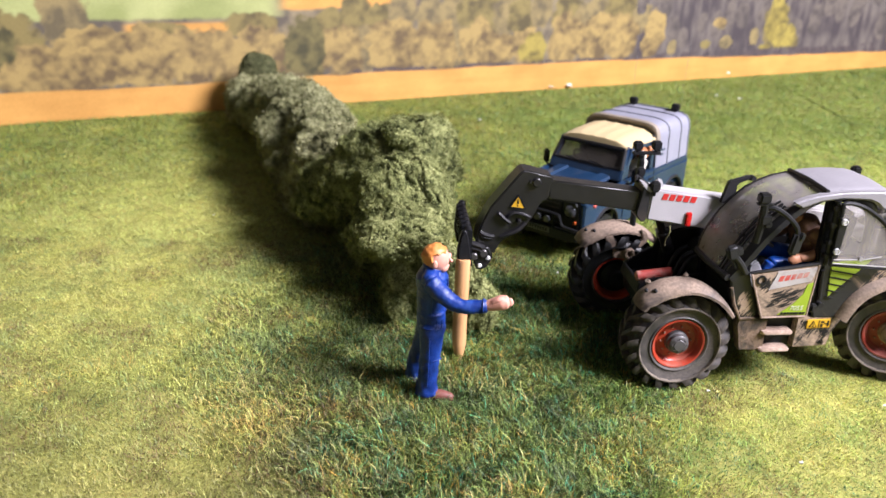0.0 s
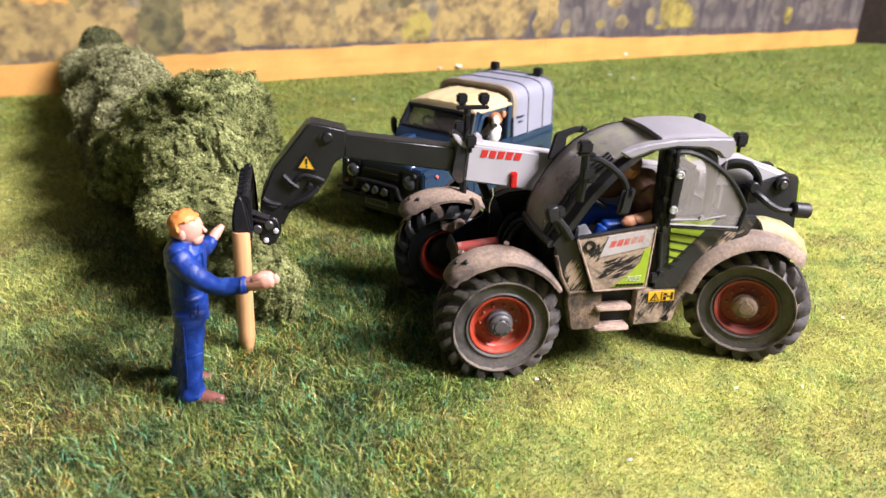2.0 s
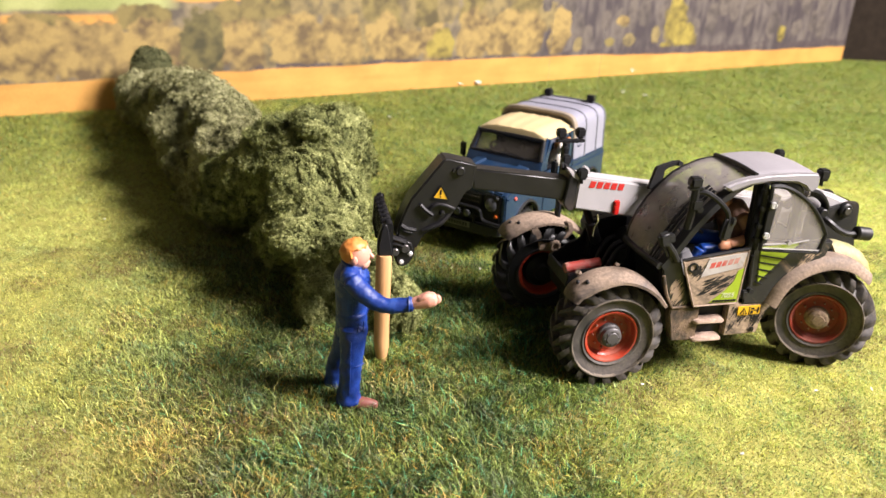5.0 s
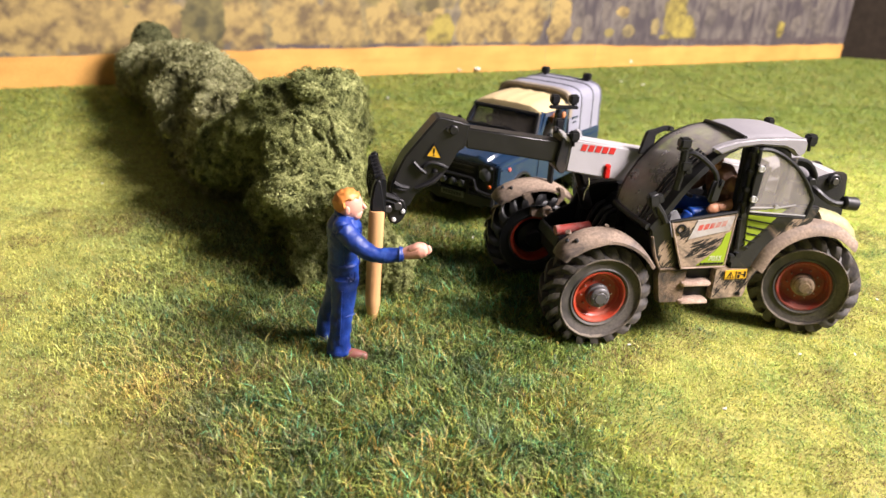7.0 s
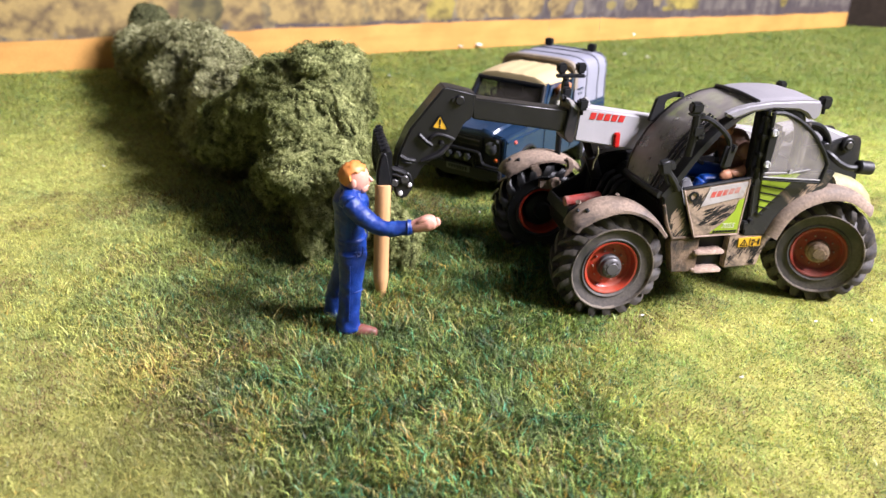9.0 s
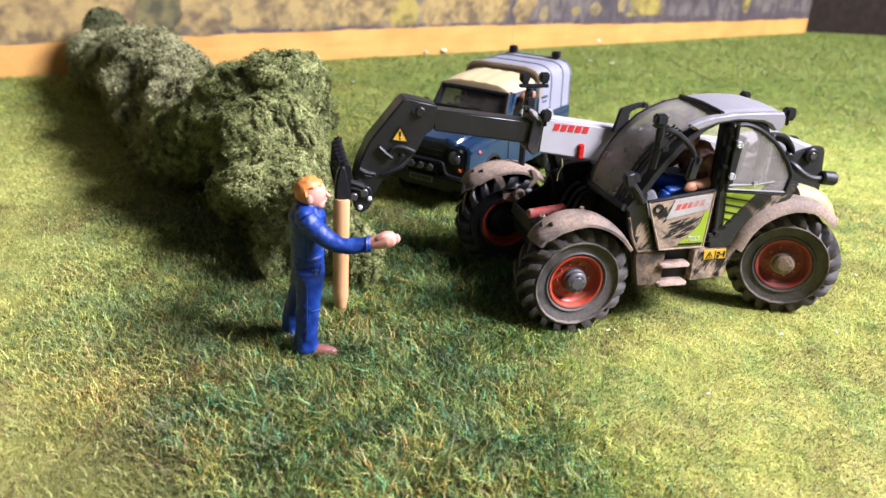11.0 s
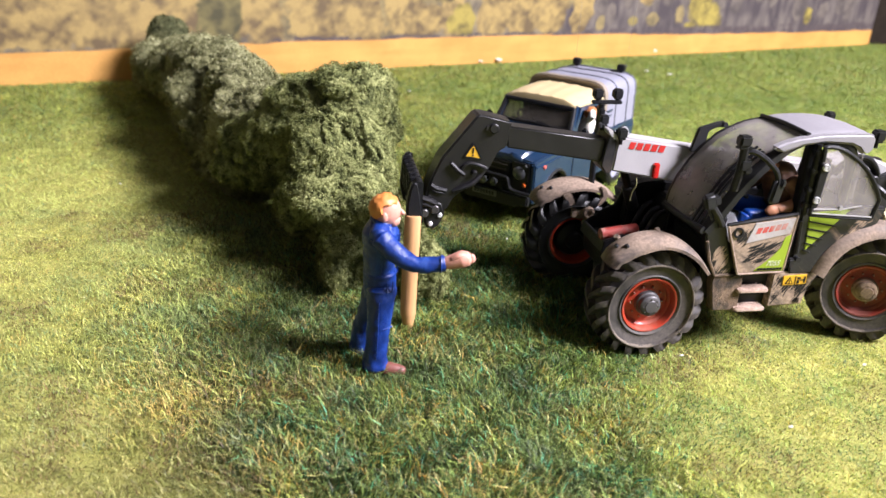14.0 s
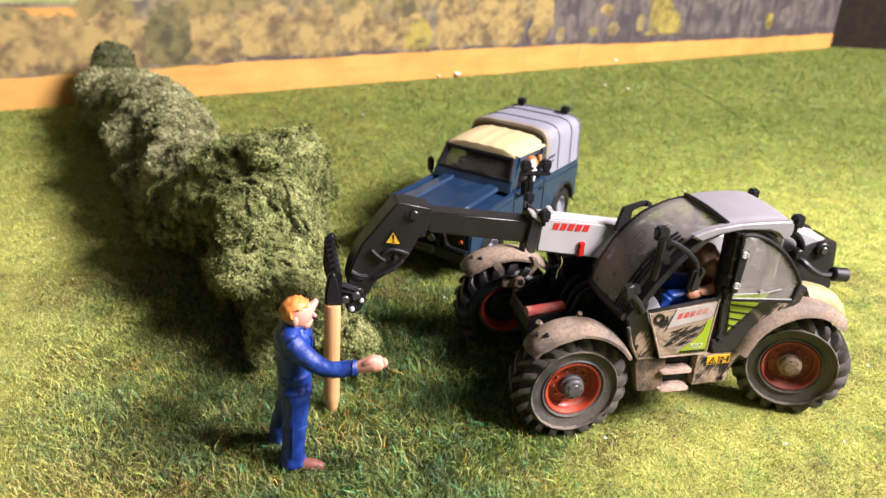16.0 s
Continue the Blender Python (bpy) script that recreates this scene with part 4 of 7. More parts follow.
    part("door_edge", bm, STEP_MUD, door, "mud-worn raised edge")
    bm = BM()
    tube(bm, [(22.2, 36.4, 52.6), (-5.6, 36.4, 56.4)], 0.7, 8)
    part("door_rail", bm, GREY_DARK, door)
    bm = BM()
    prism(bm, [(14.0, 45.2), (-3.6, 48.8), (-5.0, 55.0), (11.2, 53.2)], 36.6, 37.3, 0.1)
    sign = part("door_sign", bm, DUSTY_WHITE, door, "dusty white name panel")
    bm = BM()
    letter_bars(bm, 11.0, 48.8, -1.6, 50.8, 37.2, 2.4, 5, 0.3, 0.15)
    part("name_mark", bm, RED_WORN, sign, "worn red block mark")
    bm = BM()
    prism(bm, [(8.2, 33.8), (-4.0, 33.6), (-4.7, 48.4), (-2.2, 47.4), (-1.2, 43.0), (2.2, 38.8)], 36.6, 37.2, 0.1)
    gp = part("green_panel", bm, GREEN, door, "lime green corner of the door")
    text = bpy.data.curves.new("model_number", "FONT")
    text.body, text.size, text.extrude, text.shear = "7055", 2.9 * MM, 0.1 * MM, 0.25
    word = bpy.data.objects.new("model_number", text)
    lettering = bpy.data.meshes.new_from_object(word)
    bpy.data.objects.remove(word)
    lettering.materials.append(NUMBER_GREY)
    number = new("model_number", lettering)
    number.parent = gp
    number.matrix_basis = Matrix.Translation(Vector((3.6, 37.3, 35.9)) * MM) @ Matrix(((-1, 0, 0, 0), (0, 0, 1, 0), (0, 1, 0, 0), (0, 0, 0, 1)))
    tagged(number, "pale model number")
    bm = BM()
    letter_bars(bm, 7.0, 34.1, -3.6, 34.1, 37.2, 0.9, 8, 0.3, 0.2)
    part("model_mark", bm, BLACK, gp)
    bm = BM()
    lathe(bm, [(1.3, 36.6), (1.3, 37.5), (2.1, 37.5), (2.1, 36.6)], 20, c=(17.6, 0, 49.6), closed=True)
    part("door_ring", bm, BLACK, door)
    bm = BM()
    box(bm, (-7.4, 36.2, 36.3), (2.6, 2.4, 3.6), 0.5)
    cyl(bm, (-10.2, 35, 37.6), (-10.2, 37, 37.6), 1.1, seg=12)
    tube(bm, [(-8.4, 35.6, 53.0), (-9.6, 35.6, 40.0)], 0.8, 8)
    part("door_latch", bm, BLACK_DUSTY, door)

    # pillars, roof, windscreen
    bm = BM()
    prism(bm, [(-6.0, 33), (-10.8, 33), (-10.6, 82.4), (-5.4, 82.4)], 31.0, 34.6, 0.5)
    part("pillar", bm, BLACK, t)
    bm = BM()
    tube(bm, [(-10.0, 33.2, 83.0), (-17, 33.2, 82.6), (-22.0, 33.2, 80.6), (-24.6, 33.2, 76.0), (-25.4, 33.2, 68), (-25.0, 33.2, 56)], [1.6, 2.4, 3.0, 2.2, 1.7, 1.7], 10, smooth=4)
    part("pillar", bm, BLACK, t)
    for x in (-9, -27):
        bm = BM()
        box(bm, (x, 5.6, 69), (3, 2, 27), 0.5)
        part("pillar", bm, BLACK, t)
    inner = [(31.6, 50), (30.6, 56), (28.3, 62), (24.5, 68.5), (20.1, 73.8), (15, 78.6), (10.4, 81.2), (4, 83.8), (-3.4, 85.2)]
    outer = [(30.5, 50), (27, 54.5), (23.6, 59.5), (20.8, 64), (17.6, 68.3), (13.8, 72.8), (9.5, 77.2), (4.0, 81.6), (-3.4, 85.2)]

    def screen_rings(y0, y1, thick, cols, bow):
        rings = []
        for (xi, zi), (xo, zo) in zip(inner, outer):
            top, low = [], []
            for k in range(cols + 1):
                s = k / cols
                y = y0 + (y1 - y0) * s
                w = (y - 5) / 30.0
                e = w * w
                x, z = xi + (xo - xi) * e, zi + (zo - zi) * e
                h = bow * (1 - (2 * s - 1) ** 2)
                top.append((x + 0.6 * h, y, z + 0.6 * h))
                low.append((x + 0.6 * h - 0.7 * thick, y, z + 0.6 * h - 0.7 * thick))
            rings.append(top + low[::-1])
        return rings
    bm = BM()
    loft(bm, screen_rings(5.5, 32.0, 0.7, 10, 0.6))
    part("windscreen", bm, SMOKE, t, "dusty smoked curved windscreen")
    for y0, y1, th in ((31.8, 35.6, 2.4), (4.2, 6.0, 2.0)):
        bm = BM()
        loft(bm, screen_rings(y0, y1, th, 2, 0.3))
        part("windscreen_pillar", bm, BLACK_DUSTY, t)
    for y in (26.5, 28.4, 30.2):
        bm = BM()
        loft(bm, [r for r in screen_rings(y, y + 0.7, 0.6, 1, 0.0)][:7])
        bmesh.ops.translate(bm, verts=bm.verts, vec=(0.7, 0, 0.7))
        part("screen_rib", bm, BLACK, t)
    bm = BM()
    tube(bm, [(31.8, 5.0, 50), (32.2, 20, 50), (30.8, 35, 50)], 1.4, 8, smooth=4)
    part("screen_sill", bm, BLACK_DUSTY, t)
    bm = BM()
    tube(bm, [(-3.5, 4.6, 85.6), (-3.2, 20, 86.6), (-3.4, 35.0, 86.0)], 0.9, 8, smooth=4)
    part("roof_seam", bm, GREY_DARK, t)
    bm = BM()
    rings = []
    for x, z, h in ((-3.2, 85.9, 2.0), (-9, 86.9, 2.6), (-16, 87.3, 2.8), (-22, 87.2, 2.8), (-27, 86.9, 2.8), (-29.2, 86.4, 2.4), (-30.0, 85.6, 1.8)):
        ring = []
        for y, dz in ((4, -1.6), (5, -0.4), (8, 0), (20, 0.5), (31, 0), (34.5, -0.6), (36, -2.0)):
            ring.append((x, y, z + dz))
        ring += [(x, 35.4, z - 2.0 - h * 0.5), (x, 20, z - h), (x, 4.6, z - 1.8 - h * 0.5)]
        rings.append(ring)
    loft(bm, rings)
    roof = part("roof", bm, ROOF_WHITE, t, "pale grey cab roof")
    bm = BM()
    prism(bm, [(6.8, 79.6), (10.6, 81.8), (5.6, 84.0), (0.6, 85.3), (-8.7, 86.5), (-20.7, 86.8), (-28.6, 86.7), (-30.2, 85.8), (-30.2, 80.4), (-27.2, 78.8), (-25.6, 79.6), (-23.9, 81.4), (-20.2, 82.9), (-9.2, 83.4), (-0.8, 82.3)], 33.4, 37.0, 0.9, 3)
    part("roof_lip", bm, ROOF_WHITE, roof)
    bm = BM()
    for k in range(4):
        for j in range(2):
            box(bm, (13.5 - 3.6 * k, 11 + 9 * j, 75.4 + 1.6 * k), (1.7, 6.5, 0.7), 0.1, rot(0, 28, 0))
    part("roof_grille", bm, ROOF_WHITE, roof, "pale slats of the roof grille behind the screen")

    def work_lamp(p, size=(3.4, 3.6, 3.8), stalk=3.0, turn=0, parent=t, name="work_lamp"):
        x, y, z = p
        b = BM()
        box(b, (x, y, z), size, 0.6, rot(0, 0, turn))
        cyl(b, (x, y, z - size[2] / 2 - stalk), (x, y, z - size[2] / 2 + 0.3), 0.7, seg=8)
        box(b, (x, y, z - size[2] / 2), (size[0] * 0.7, size[1] * 0.9, 0.8), 0.2)
        for k in range(3):
            box(b, (x + size[0] / 2, y - 1.0 + k, z), (0.3, 0.5, size[2] * 0.7))
        return part(name, b, BLACK, parent)
    work_lamp((-31.6, 7.2, 86.2), stalk=2.5)
    work_lamp((-32.8, 34.2, 85.6), (4.0, 4.0, 4.2), 2.6)

    # open upper door folded back
    curve = smooth_line([(-8.8, 38.4, 82.5), (-13.3, 38.4, 82.2), (-19.3, 38.5, 79.9), (-27.2, 38.6, 74.5), (-33.2, 38.7, 67.8), (-36.6, 38.8, 62.2)], 6)
    arc = [Vector((-9.3, 38.4, 56.9)), Vector((-9.1, 38.4, 70))] + curve + [Vector((-36.4, 38.8, 61.0)), Vector((-35.0, 38.9, 54.6)), Vector((-22, 38.7, 55.7))]
    bm = BM()
    tube(bm, [Vector((-9.0, 38.4, 77.0))] + arc[2:-1], 0.85, 8)
    tube(bm, [Vector((-34.9, 38.9, 54.4)), Vector((-22, 38.7, 55.4)), Vector((-8.9, 38.4, 56.6))], 0.7, 8)
    tube(bm, [Vector((-8.9, 38.4, 56.6)), Vector((-8.9, 38.4, 59.2))], 0.7, 8)
    od = part("open_door", bm, BLACK, t, "open upper cab door folded back")
    bm = BM()
    prism(bm, [(p.x, p.z) for p in arc], 38.4, 38.8)
    part("door_glass", bm, GLASS, od, "hazy clear pane")
    bm = BM()
    prism(bm, [(-8.4, 59), (-11.2, 59.4), (-12.4, 76.4), (-8.6, 76.6)], 37.0, 39.0, 0.3)
    tube(bm, [(-8.0, 36.4, 56), (-7.6, 36.4, 83)], 1.1, 10)
    for z in (60, 66, 73, 80):
        box(bm, (-7.6, 36.6, z), (3.0, 2.8, 2.2), 0.4)
    part("hinge_strip", bm, BLACK, od)
    for x, z in ((-10.4, 75.0), (-9.8, 62.6)):
        bm = BM()
        lathe(bm, [(0.05, 39.7), (0.5, 39.6), (0.6, 39.3), (0.9, 39.3), (1.0, 39.8), (1.3, 39.7), (1.4, 38.9)], 16, c=(x, 0, z))
        part("hinge_screw", bm, CHROME, od, "bright hinge screw")
    bm = BM()
    tube(bm, [(-9.4, 39.4, 59.2), (-21.5, 39.5, 59.0), (-29, 39.5, 60.2)], 0.28, 6)
    tube(bm, [(-9.2, 39.4, 57.6), (-34.4, 39.6, 55.6)], 0.28, 6)
    cyl(bm, (-20.5, 39, 59.4), (-20.5, 39.9, 59.4), 0.9, seg=10)
    part("door_bar", bm, PALE_EDGE, od, "worn pale edge of the pane")

    # inside the cab
    bm = BM()
    box(bm, (-13, 19, 49), (15, 17, 6), 2.0)
    seat = part("seat", bm, BLACK, t)
    bm = BM()
    box(bm, (-21, 19, 62), (5, 17, 24), 2.0, rot(0, -8, 0))
    part("seat_back", bm, BLACK, seat)
    bm = BM()
    prism(bm, [(21, 46), (13, 40), (12, 47), (17.5, 55.5), (20.5, 54)], 29.4, 31.8, 0.5)
    part("console", bm, SEAT_GREY, t, "pale grey side console")
    bm = BM()
    box(bm, (23, 19, 50), (8, 20, 12), 1.5)
    cyl(bm, (18, 19, 52), (11, 19, 60), 1.2)
    part("dashboard", bm, BLACK, t)
    bm = BM()
    m = Matrix.Translation((11, 19, 60.5)) @ rot(0, -32, 0).to_4x4()
    ring = [m @ Vector((5.4 * math.cos(a), 5.4 * math.sin(a), 0)) for a in (2 * math.pi * k / 20 for k in range(21))]
    tube(bm, ring, 0.7, 6)
    for a in (0, 2.1, 4.2):
        tube(bm, [m @ Vector((0, 0, 0)), m @ Vector((5.4 * math.cos(a), 5.4 * math.sin(a), 0))], 0.5, 6)
    part("steering_wheel", bm, BLACK, t)
    bm = BM()
    prism(bm, [(-30.5, 60), (-30.5, 80), (-31.2, 80), (-31.2, 60)], 7, 31.5)
    part("rear_window", bm, GLASS, t)
    bm = BM()
    prism(bm, [(26, 56), (20, 70), (4, 80), (-30, 80), (-30, 58)], 5.0, 5.5)
    part("side_window", bm, GLASS, t)

    # mirrors, lamps and guard rails round the cab
    bm = BM()
    tube(bm, [(22.8, 36.2, 66), (22.4, 37.2, 74), (22.4, 37.4, 82)], 1.6, 8, smooth=3)
    tube(bm, [(22.0, 37.4, 80.6), (19.0, 38.4, 80.8), (15.4, 38.8, 79.0), (12.2, 39.2, 76.6), (9.2, 39.6, 73.4), (7.8, 39.6, 69.6)], 1.05, 8, smooth=4)
    mir = part("mirror_arm", bm, BLACK, t)
    bm = BM()
    box(bm, (8.0, 39.6, 66.4), (5.6, 2.6, 9.4), 1.0, rot(0, -12, 18), 3)
    box(bm, (6.6, 40.2, 69.6), (2.4, 2.2, 3.0), 0.5, rot(0, -12, 18))
    part("mirror", bm, BLACK, mir)
    bm = BM()
    box(bm, (23.2, 37.4, 84.6), (4.6, 4.0, 4.0), 0.7)
    box(bm, (22.6, 37.4, 82.2), (5.8, 3.0, 1.0), 0.3)
    box(bm, (21.4, 37.4, 75.8), (4.4, 3.6, 4.4), 0.6)
    box(bm, (20.2, 37.6, 74.0), (3.0, 3.2, 2.6), 0.5)
    part("mirror_lamp", bm, BLACK, mir)
    bm = BM()
    box(bm, (32.0, 37.6, 62.2), (5.0, 3.6, 5.8), 1.0, rot(0, 16, 0), 3)
    part("marker_lamp", bm, BLACK_DUSTY, t, "mud-dusted marker lamp")
    bm = BM()
    box(bm, (29.2, 37.0, 62.6), (2.6, 3.2, 3.4), 0.5, rot(0, 16, 0))
    tube(bm, [(30, 36.6, 60), (26.5, 35.9, 56), (24, 35.4, 52)], 1.3, 8)
    for k in range(3):
        tube(bm, [(31.6 - 1.5 * k, 36.6, 59.6), (28.6 - 1.5 * k, 35.8, 54.4)], 0.5, 6)
    part("marker_bracket", bm, BLACK_DUSTY, t, "dusty black bracket")
    bm = BM()
    prism(bm, [(24.4, 71.0), (22.0, 80.6), (13.6, 83.2), (10.2, 81.9), (11.0, 80.7), (14.2, 80.9), (17.8, 79.2), (17.9, 75.4), (19.6, 70.6)], 2.6, 4.4, 0.4)
    cyl(bm, (11.6, 2.2, 82.0), (11.6, 5.2, 82.0), 1.0, seg=10)
    part("guard_rail", bm, BLACK_DUSTY, t, "bent black guard bracket")

    # boom
    bm = BM()
    prism(bm, [(54.6, 62.2), (53.4, 76.4), (20, 71.4), (-52, 62.5), (-52, 50), (20, 56.4)], -9.0, 1.0, 0.7, 3)
    outer_boom = part("outer_boom", bm, WHITE, t, "scuffed off-white outer boom")
    bm = BM()
    prism(bm, [(59.8, 64.8), (59.0, 70), (57.6, 78.8), (55.4, 78.6), (54.4, 75.5), (55.2, 61.8), (57.4, 61.6)], -10.0, 2.0, 0.4)
    part("boom_collar", bm, BLACK_DUSTY, outer_boom)
    bm = BM()
    prism(bm, [(59.4, 79.4), (57.8, 79.6), (54.0, 76.6), (54.2, 74.6), (56.4, 75.4), (58.6, 77.8)], -2.0, 2.2, 0.4)
    prism(bm, [(51.6, 75.4), (50.2, 79.2), (48.0, 78.6), (46.6, 75.0)], -5.5, -3.6, 0.4)
    part("boom_ear", bm, WHITE, outer_boom)
    bm = BM()
    letter_bars(bm, 49.4, 71.4, 33.6, 69.7, 1.0, 2.7, 5, 0.3, 0.15)
    part("name_mark", bm, RED, outer_boom, "red block mark on the boom")
    bm = BM()
    box(bm, (36.0, 1.3, 62.4), (2.8, 1.4, 6.4), 0.5)
    for z in (60.4, 62.4, 64.4):
        cyl(bm, (36.0, 1.6, z), (36.0, 2.2, z), 0.8, seg=12)
    part("reflector", bm, LENS_RED, outer_boom, "red side reflector")
    bm = BM()
    prism(bm, [(56, 65.2), (56, 74.5), (98.5, 80.1), (98.0, 71.6)], -8.0, 0.2, 0.6, 3)
    part("inner_boom", bm, GREY_DARK, t, "dark grey inner boom")
    bm = BM()
    prism(bm, [(110.4, 84.4), (108.6, 84.6), (97.0, 81.8), (98.2, 72.2), (101.4, 70.4), (104.3, 64.2), (108.4, 58.6), (117.8, 52.4), (120.6, 46.8), (125.6, 48.5), (128.6, 52.4), (127.8, 57.2), (126.6, 60.6), (123.3, 68.2), (116.1, 77.3)], -9.0, 1.2, 0.7, 3)
    head = part("boom_head", bm, GREY_DARK, t, "dark grey boom head")
    bm = BM()
    prism(bm, [(114.5, 68.7), (108.2, 67.7), (111.4, 73.5)], 0.9, 1.6, 0.25)
    tri = part("warning_triangle", bm, YELLOW, head, "yellow warning triangle")
    bm = BM()
    for a, b in (((114.7, 68.6), (108.0, 67.5)), ((108.0, 67.5), (111.4, 73.8)), ((111.4, 73.8), (114.7, 68.6))):
        tube(bm, [(a[0], 1.5, a[1]), (b[0], 1.5, b[1])], 0.32, 4)
    tube(bm, [(111.4, 1.6, 72.0), (111.4, 1.6, 70.0)], 0.34, 5)
    ball(bm, (111.4, 1.6, 69.1), (0.36, 0.25, 0.36), 8, 6)
    part("triangle_mark", bm, BLACK, tri)
    bm = BM()
    cyl(bm, (104.0, 1.0, 79.5), (104.0, 2.6, 79.5), 1.9, seg=18, bevel=0.4)
    cyl(bm, (106.2, 1.0, 79.6), (106.2, 2.0, 79.6), 0.9, seg=12)
    part("boom_bolt", bm, GREY_DARK, head)
    bm = BM()
    tube(bm, [(119.6, 2.0, 66.2), (117.2, 2.6, 63.8), (114.6, 2.4, 61.8)], 0.85, 8)
    tube(bm, [(115.8, 1.8, 63.4), (114.6, 2.2, 65.2), (112.4, 2.2, 66.2), (109.0, 2.2, 65.4), (105.6, 1.8, 63.8)], 0.75, 8, smooth=4)
    box(bm, (106.6, 1.8, 64.0), (2.2, 1.4, 1.3), 0.3)
    cyl(bm, (110.6, 1.0, 62.4), (110.6, 3.0, 62.0), 1.3, 0.9, seg=10)
    tube(bm, [(118.4, 1.6, 55.0), (115.0, 2.0, 56.4), (111.0, 1.9, 58.2), (107.6, 1.5, 61.4)], [0.7, 0.9, 1.1, 0.8], 8, smooth=4)
    tube(bm, [(127.0, 1.6, 57.6), (124.6, 2.0, 56.2), (121.0, 1.7, 55.4)], 0.9, 8, smooth=3)
    tube(bm, [(126.2, 1.6, 55.6), (124.0, 1.9, 54.8), (122.2, 1.6, 54.6)], 0.7, 8, smooth=3)
    part("hose_clip", bm, GREY_DARK, head)
    bm = BM()
    prism(bm, [(129.4, 45.4), (128.8, 41.4), (127.0, 39.6), (124.8, 39.8), (122.6, 42.0), (120.9, 46.4), (122.4, 50.6), (126, 51.4)], -7.4, 2.2, 0.8, 3)
    link = part("tilt_link", bm, GREY_DARK, t)
    bm = BM()
    tube(bm, [(131.6, 2.8, 53.2), (128.6, 3.0, 52.2), (125.4, 3.0, 50.8)], 1.3, 8, smooth=3)
    tube(bm, [(131.2, 2.6, 50.6), (128.4, 2.8, 50.2), (125.2, 2.8, 48.6)], 1.1, 8, smooth=3)
    lathe(bm, [(1.9, 1.8), (1.9, 3.4), (2.5, 3.4), (2.5, 1.8)], 18, c=(125.4, 0, 48.4), closed=True)
    part("tilt_rod", bm, GREY_DARK, link, "dark grey tilt rods")
    for x, z, r, m in ((123.1, 45.7, 0.95, CHROME), (126.7, 42.2, 0.95, CHROME), (125.4, 48.4, 1.7, PIN), (129.4, 47.0, 1.6, PIN)):
        bm = BM()
        cyl(bm, (x, -8.0, z), (x, 3.2 if m == CHROME else 4.2, z), r, seg=16, bevel=0.35)
        part("pin", bm, m, link, "worn steel pin")

    # fork carriage
    bm = BM()
    prism(bm, [(136.4, 59.4), (135.2, 62.0), (133.6, 61.8), (132.8, 59.4), (131.0, 49.0), (131.8, 46.6), (133.8, 45.6), (136.2, 46.2), (137.4, 48.6), (137.4, 53.4)], 7.4, 11.0, 0.9, 3)
    car = part("carriage", bm, BLACK, t, "black fork carriage")
    bm = BM()
    prism(bm, [(135.0, 64), (131.4, 65.4), (130.4, 58), (130.0, 46), (134.2, 44), (136, 52)], -20, -16.6, 0.9, 3)
    part("carriage_plate", bm, BLACK, car)
    for z, dx, r in ((60.2, 132.8, 1.6), (46.6, 132.4, 1.5)):
        bm = BM()
        tube(bm, [(dx, -19, z + (2.6 if z > 50 else 0)), (dx, 10, z)], r, 10)
        part("carriage_bar", bm, BLACK, car)
    bm = BM()
    box(bm, (131.8, -4, 53), (1.8, 24, 13), 0.6)
    part("carriage_back", bm, BLACK, car)
    for k in range(6):
        bm = BM()
        box(bm, (133.6, -15 + 4.0 * k, 58.6 - 0.35 * k), (4.0, 1.5, 11), 0.4)
        part("carriage_rib", bm, BLACK, car)
    bm = BM()
    tube(bm, [(130, 0.6, 52), (128.4, 2, 50), (126, 2.4, 49.2)], 1.2, 8)
    tube(bm, [(130, -3, 49), (126, -3, 47)], 2.0, 8)
    part("carriage_hook", bm, BLACK, car)

    # lamp mast on the far side, lamps on the boom
    bm = BM()
    tube(bm, [(47.2, -35.0, 44), (47.4, -35.0, 62), (47.0, -35.4, 72), (46.6, -35.8, 80.6)], 1.5, 8, smooth=3)
    box(bm, (46.8, -35.4, 76), (2.4, 4.4, 6.4), 0.5)
    box(bm, (44.6, -35.6, 81.6), (13.4, 2.8, 1.5), 0.4)
    mast = part("lamp_mast", bm, BLACK, t)
    work_lamp((49.0, -35.8, 85.2), (4.0, 3.6, 4.0), 1.6, 0, mast, "mast_lamp")
    work_lamp((40.0, -35.8, 85.3), (4.0, 3.6, 4.0), 1.6, 0, mast, "mast_lamp")
    work_lamp((53.0, 2.0, 77.8), (3.8, 3.6, 4.0), 2.4, 0, outer_boom, "boom_lamp")
    work_lamp((54.6, -13.2, 79.4), (3.6, 3.4, 4.0), 2.0, 0, outer_boom, "boom_lamp")
    bm = BM()
    tube(bm, [(55.0, -9.0, 74.4), (54.8, -12.2, 75.2), (54.6, -13.2, 76.8)], 1.0, 8, smooth=3)
    tube(bm, [(58.4, -6.0, 77.4), (57.4, -9.8, 78.4), (55.4, -12.6, 77.2)], 0.7, 8, smooth=3)
    part("lamp_bracket", bm, BLACK_DUSTY, outer_boom)

    # rear end: boom pivot, hoses, tail
    for y in (6.2, -11.0):
        bm = BM()
        prism(bm, [(-44, 42), (-79.8, 41), (-77.4, 61.6), (-76.0, 63.6), (-72.6, 64.0), (-66.5, 62.4), (-57, 59.2), (-44, 60)], y - 1.2, y + 1.2, 0.5)
        part("pivot_plate", bm, BLACK_DUSTY, t)
    bm = BM()
    cyl(bm, (-69.8, 6.0, 60.2), (-69.8, 9.0, 60.2), 3.2, seg=20, bevel=0.5)
    pv = part("pivot_boss", bm, BLACK, t)
    bm = BM()
